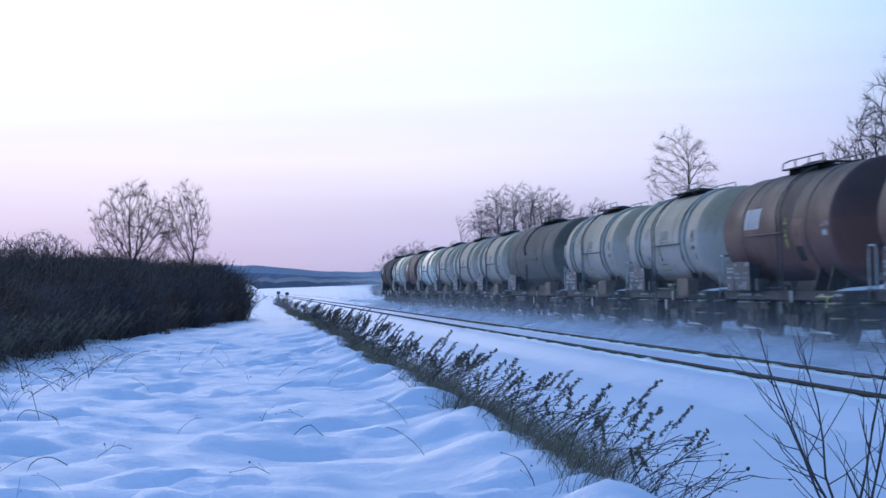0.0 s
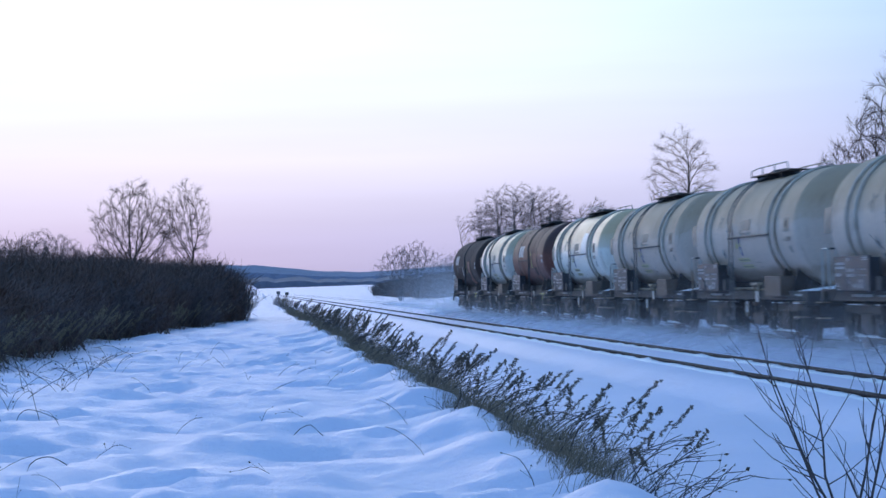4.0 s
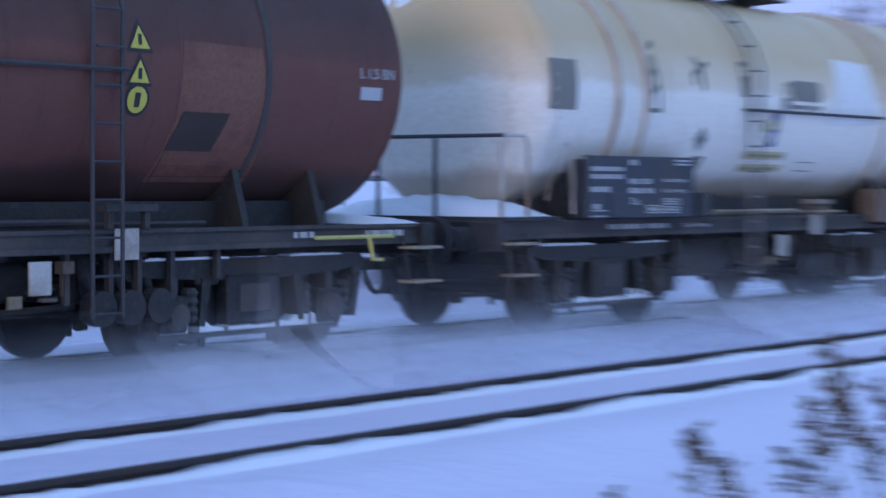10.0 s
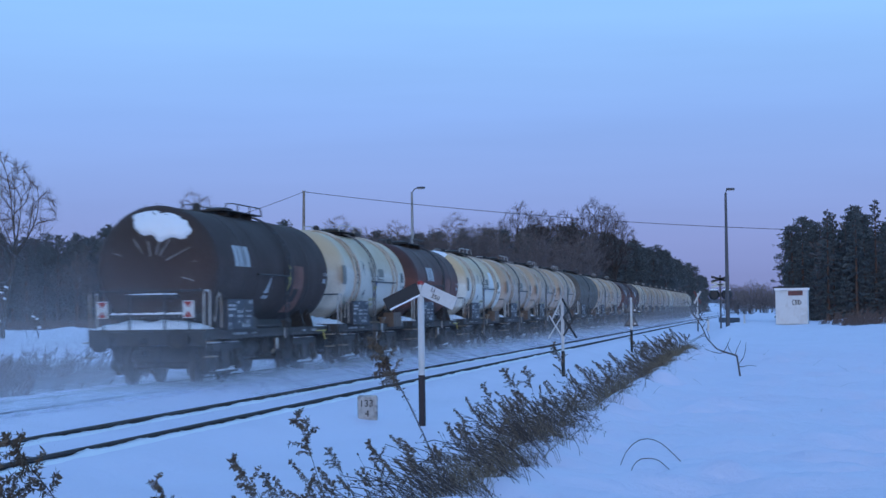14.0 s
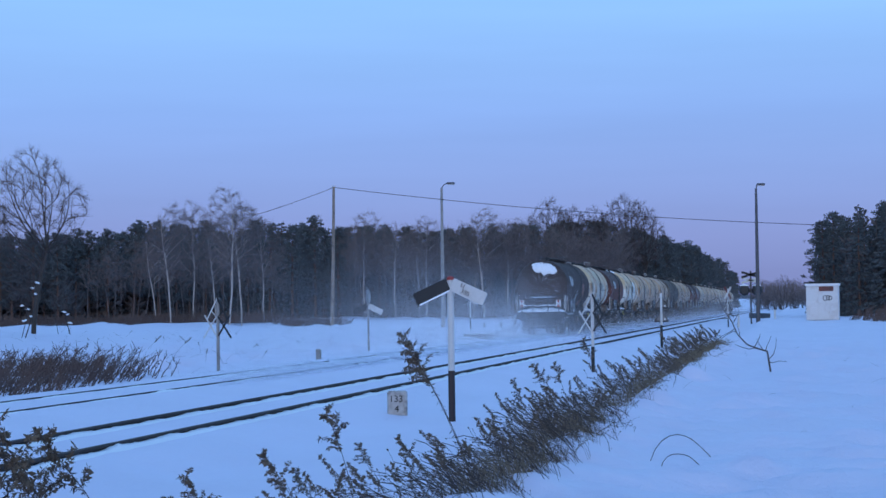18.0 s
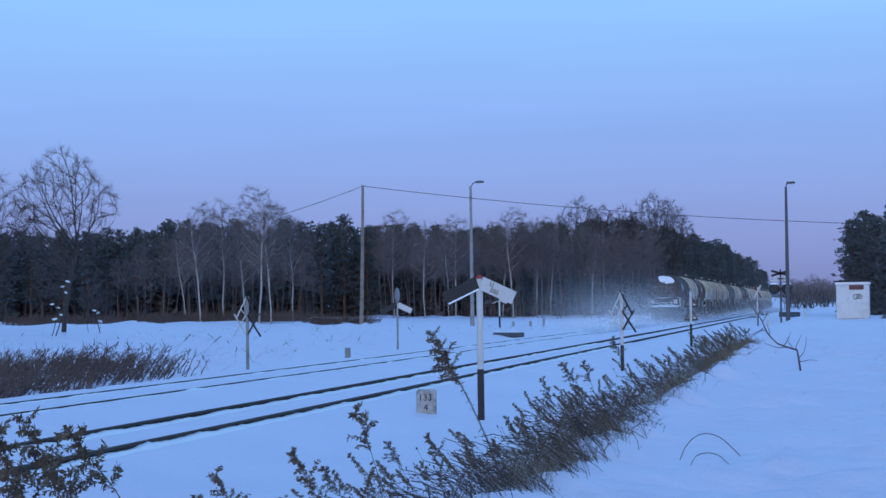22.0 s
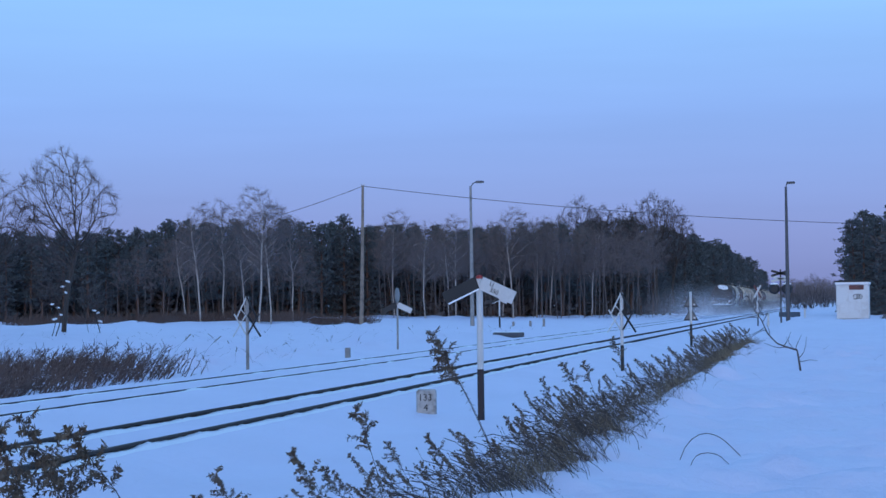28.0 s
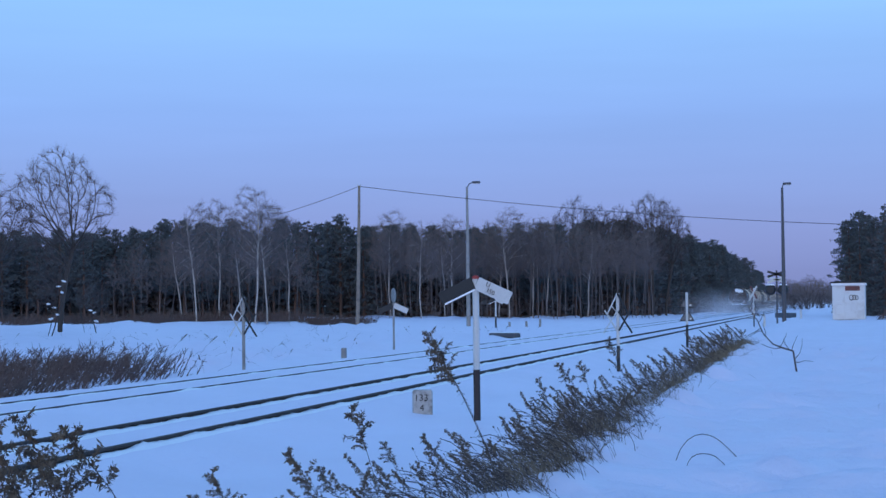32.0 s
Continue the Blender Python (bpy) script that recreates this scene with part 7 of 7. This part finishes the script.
for z, w_, h_ in ((1.25, 1.25, 0.09), (1.62, 0.95, 0.045), (2.06, 0.55, 0.03)):
    ls = bmesh.new()
    n = 22
    low_ = [ls.verts.new((hx - 0.10, -w_ + 2 * w_ * k / n, z - 0.01)) for k in range(n + 1)]
    ridge_ = [ls.verts.new((hx - 0.08, -w_ + 2 * w_ * k / n, z + h_ * rs_.uniform(0.25, 1.0))) for k in range(n + 1)]
    rear_ = [ls.verts.new((hx + 0.06, -w_ + 2 * w_ * k / n, z - 0.01)) for k in range(n + 1)]
    for k in range(n):
        ls.faces.new((low_[k], low_[k + 1], ridge_[k + 1], ridge_[k]))
        ls.faces.new((ridge_[k], ridge_[k + 1], rear_[k + 1], rear_[k]))
    bmesh.ops.recalc_face_normals(ls, faces=ls.faces)
    part("ledge_snow", ls, SNOW_CAP, tail, "ragged snow lying on a rear ledge")
    if z > 1.3:
        part("rear_ledge", boxes((hx - 0.11, -w_ - 0.05, z - 0.10, hx + 0.35, w_ + 0.05, z - 0.012), bevel=0.01), STEEL, tail)
for ang, r0_, r1_ in ((28, 0.35, 1.25), (8, 0.9, 1.3), (58, 0.3, 1.0), (100, 0.25, 0.6), (125, 0.4, 0.8), (160, 0.8, 1.25), (-18, 0.7, 1.2), (75, 0.3, 0.75)):
    c_, s_ = math.cos(radians(ang)), math.sin(radians(ang))
    pts = []
    for q in range(7):
        rr = r0_ + (r1_ - r0_) * q / 6
        pts.append((hx + 0.42 - 0.42 * (1 - (rr / 1.40) ** 3.6) - 0.012, -c_ * rr, 2.65 + s_ * rr))
    part("frost_streak", tubes(0.013, pts, seg=5), CONCRETE, tail, "pale frozen streak on the tank head")
part("head_snow", bm, SNOW_CAP, tail, "snow cap frozen to the rear tank head", True)

# ---------------------------------------------------------------- powder snow whirled up by the train
scene.cycles.transparent_max_bounces = 160
DUST = dust_material("powder_snow", 0.80, 0.45, 0.0)
DUST_THIN = dust_material("thin_powder_snow", 0.40, 0.35, 7.0)
DUST_HIGH = dust_material("hanging_powder_snow", 0.10, 0.16, 3.0)


def sheet(name, label, nx, ny, shape, fade, mat):
    """A bent sheet of drifting powder: shape(u, v) gives points, fade(u, v) the density."""
    v = [shape(i / nx, j / ny) for i in range(nx + 1) for j in range(ny + 1)]
    f = [(i * (ny + 1) + j, (i + 1) * (ny + 1) + j, (i + 1) * (ny + 1) + j + 1, i * (ny + 1) + j + 1) for i in range(nx) for j in range(ny)]
    me = from_lists(name, v, f, mat, True)
    uv = me.uv_layers.new(name="density")
    flat = [fade((k // (ny + 1)) / nx, (k % (ny + 1)) / ny) for k in range(len(v))]
    data = []
    for loop in me.loops:
        data += flat[loop.vertex_index]
    uv.data.foreach_set("uv", data)
    ob = new(name, me)
    return tagged(ob, label, "snow dust", "clouds of whirled snow", "stuff")


def bump_(u):
    return math.sin(math.pi * u) ** 0.8


skirt = sheet("snow_dust", "powder snow blowing along the wheels", 16, 8,
              lambda u, v: (-9.5 + 19 * u, -1.75 - 1.1 * (1 - v) ** 2, -0.05 + 0.74 * v), lambda u, v: (bump_(u), (1 - v) ** 1.5), DUST)
skim = sheet("snow_dust", "low sheet of powder snow skimming over the rails", 16, 8,
             lambda u, v: (-9.5 + 19 * u, -2.75 + 2.2 * v, 0.06 + 0.18 * v), lambda u, v: (bump_(u), math.sin(math.pi * v) ** 1.2), DUST)
back_skirt = sheet("snow_dust", "powder snow drifting behind the wagons", 16, 8,
                   lambda u, v: (-9.5 + 19 * u, 1.9 + 0.8 * (1 - v) ** 2, -0.05 + 1.6 * v), lambda u, v: (bump_(u), (1 - v) ** 1.2), DUST)
veil = sheet("snow_dust", "thin veil of powder snow across the track", 10, 8,
             lambda u, v: (1.3 * u, -2.6 + 6.5 * u, -0.05 + 3.4 * v), lambda u, v: (bump_(u) ** 2.2, (1 - v) ** 1.9 * min(1, 0.4 + v * 5)), DUST_THIN)
billow = sheet("snow_dust", "hanging haze of fine powder snow", 12, 10,
               lambda u, v: (1.6 * math.sin(3.0 * u), -6.0 + 12 * u, -0.05 + 4.6 * v), lambda u, v: (math.sin(math.pi * u) ** 1.6, (1 - v) ** 1.5), DUST_HIGH)


def place_dust(src, at_s, y, scale=(1, 1, 1)):
    ob = src if src.name not in used_first else copy_thing(src, Matrix())
    used_first.add(src.name)
    ob.location = (at_s, y, 0.0)
    ob.scale = scale
    dust.append((ob, at_s))


for k, (kind, a, b) in enumerate(TRAIN):
    mid = (a + b) / 2
    place_dust(skirt, mid, RAIL_FAR)
    place_dust(skirt, mid + 3.0, RAIL_FAR - 0.1, (1, 0.95, 0.78))
    place_dust(back_skirt, mid, RAIL_FAR)
    if k < 14:
        place_dust(skim, mid, RAIL_FAR)
        place_dust(veil, a + (b - a) * 0.3, RAIL_FAR - 1.2, (1, 1.05, 0.46))
        place_dust(veil, a + (b - a) * 0.7, RAIL_FAR - 1.6, (1, 1.05, 0.40))
    place_dust(veil, a + 0.2, RAIL_FAR, (1, 1, 0.78) if k < 12 else (1, 1.3, 0.95))
    place_dust(billow, a + 1.0, RAIL_FAR + 1.5, (1, 0.8, 0.62) if k < 4 else (1, 1.0, 0.9))
    if k > 4:
        place_dust(billow, mid, RAIL_FAR - 0.4, (1, 0.95, 0.85))
lag = 0.5
for k in range(21):
    lag += 0.9 + 0.085 * k
    place_dust(billow, TRAIN[0][1] - lag, RAIL_FAR + 0.5 + 0.05 * lag + rt.uniform(-0.8, 0.8), (1, 0.75 + 0.011 * lag + rt.uniform(0, 0.2), 0.75 + 0.005 * lag + rt.uniform(-0.1, 0.2)))
for k in range(5):
    place_dust(skirt, TRAIN[0][1] - 5 - 12 * k, RAIL_FAR + 1.2, (1, 1, 0.8))
    place_dust(skim, TRAIN[0][1] - 4 - 12 * k, RAIL_FAR + 0.8)


# ---------------------------------------------------------------- movement
def motions():
    for ob, at in wagons + dust:
        x, y, z = ob.location
        walk(ob, [(t, Matrix.Translation((at + SPEED * (t - 8.5), y, z))) for t in (0.0, 16.0, 32.0)])
    # wheels roll forward with the train
    rate = math.degrees(SPEED / WHEEL_R)
    keyed = {}
    for ws in wheelsets:
        side_ = ws.matrix_basis.translation.x > 0
        if side_ not in keyed:
            base = ws.matrix_basis.translation.copy()
            walk(ws, [(k / FPS, pose(*base, 0, rate * k / FPS % 360, 0)) for k in range(0, 32 * FPS + 1)])
            keyed[side_] = ws
        else:
            data = ws.animation_data_create()
            data.action = keyed[side_].animation_data.action
            data.action_slot = keyed[side_].animation_data.action_slot
            ws.rotation_mode = "QUATERNION"


motions()
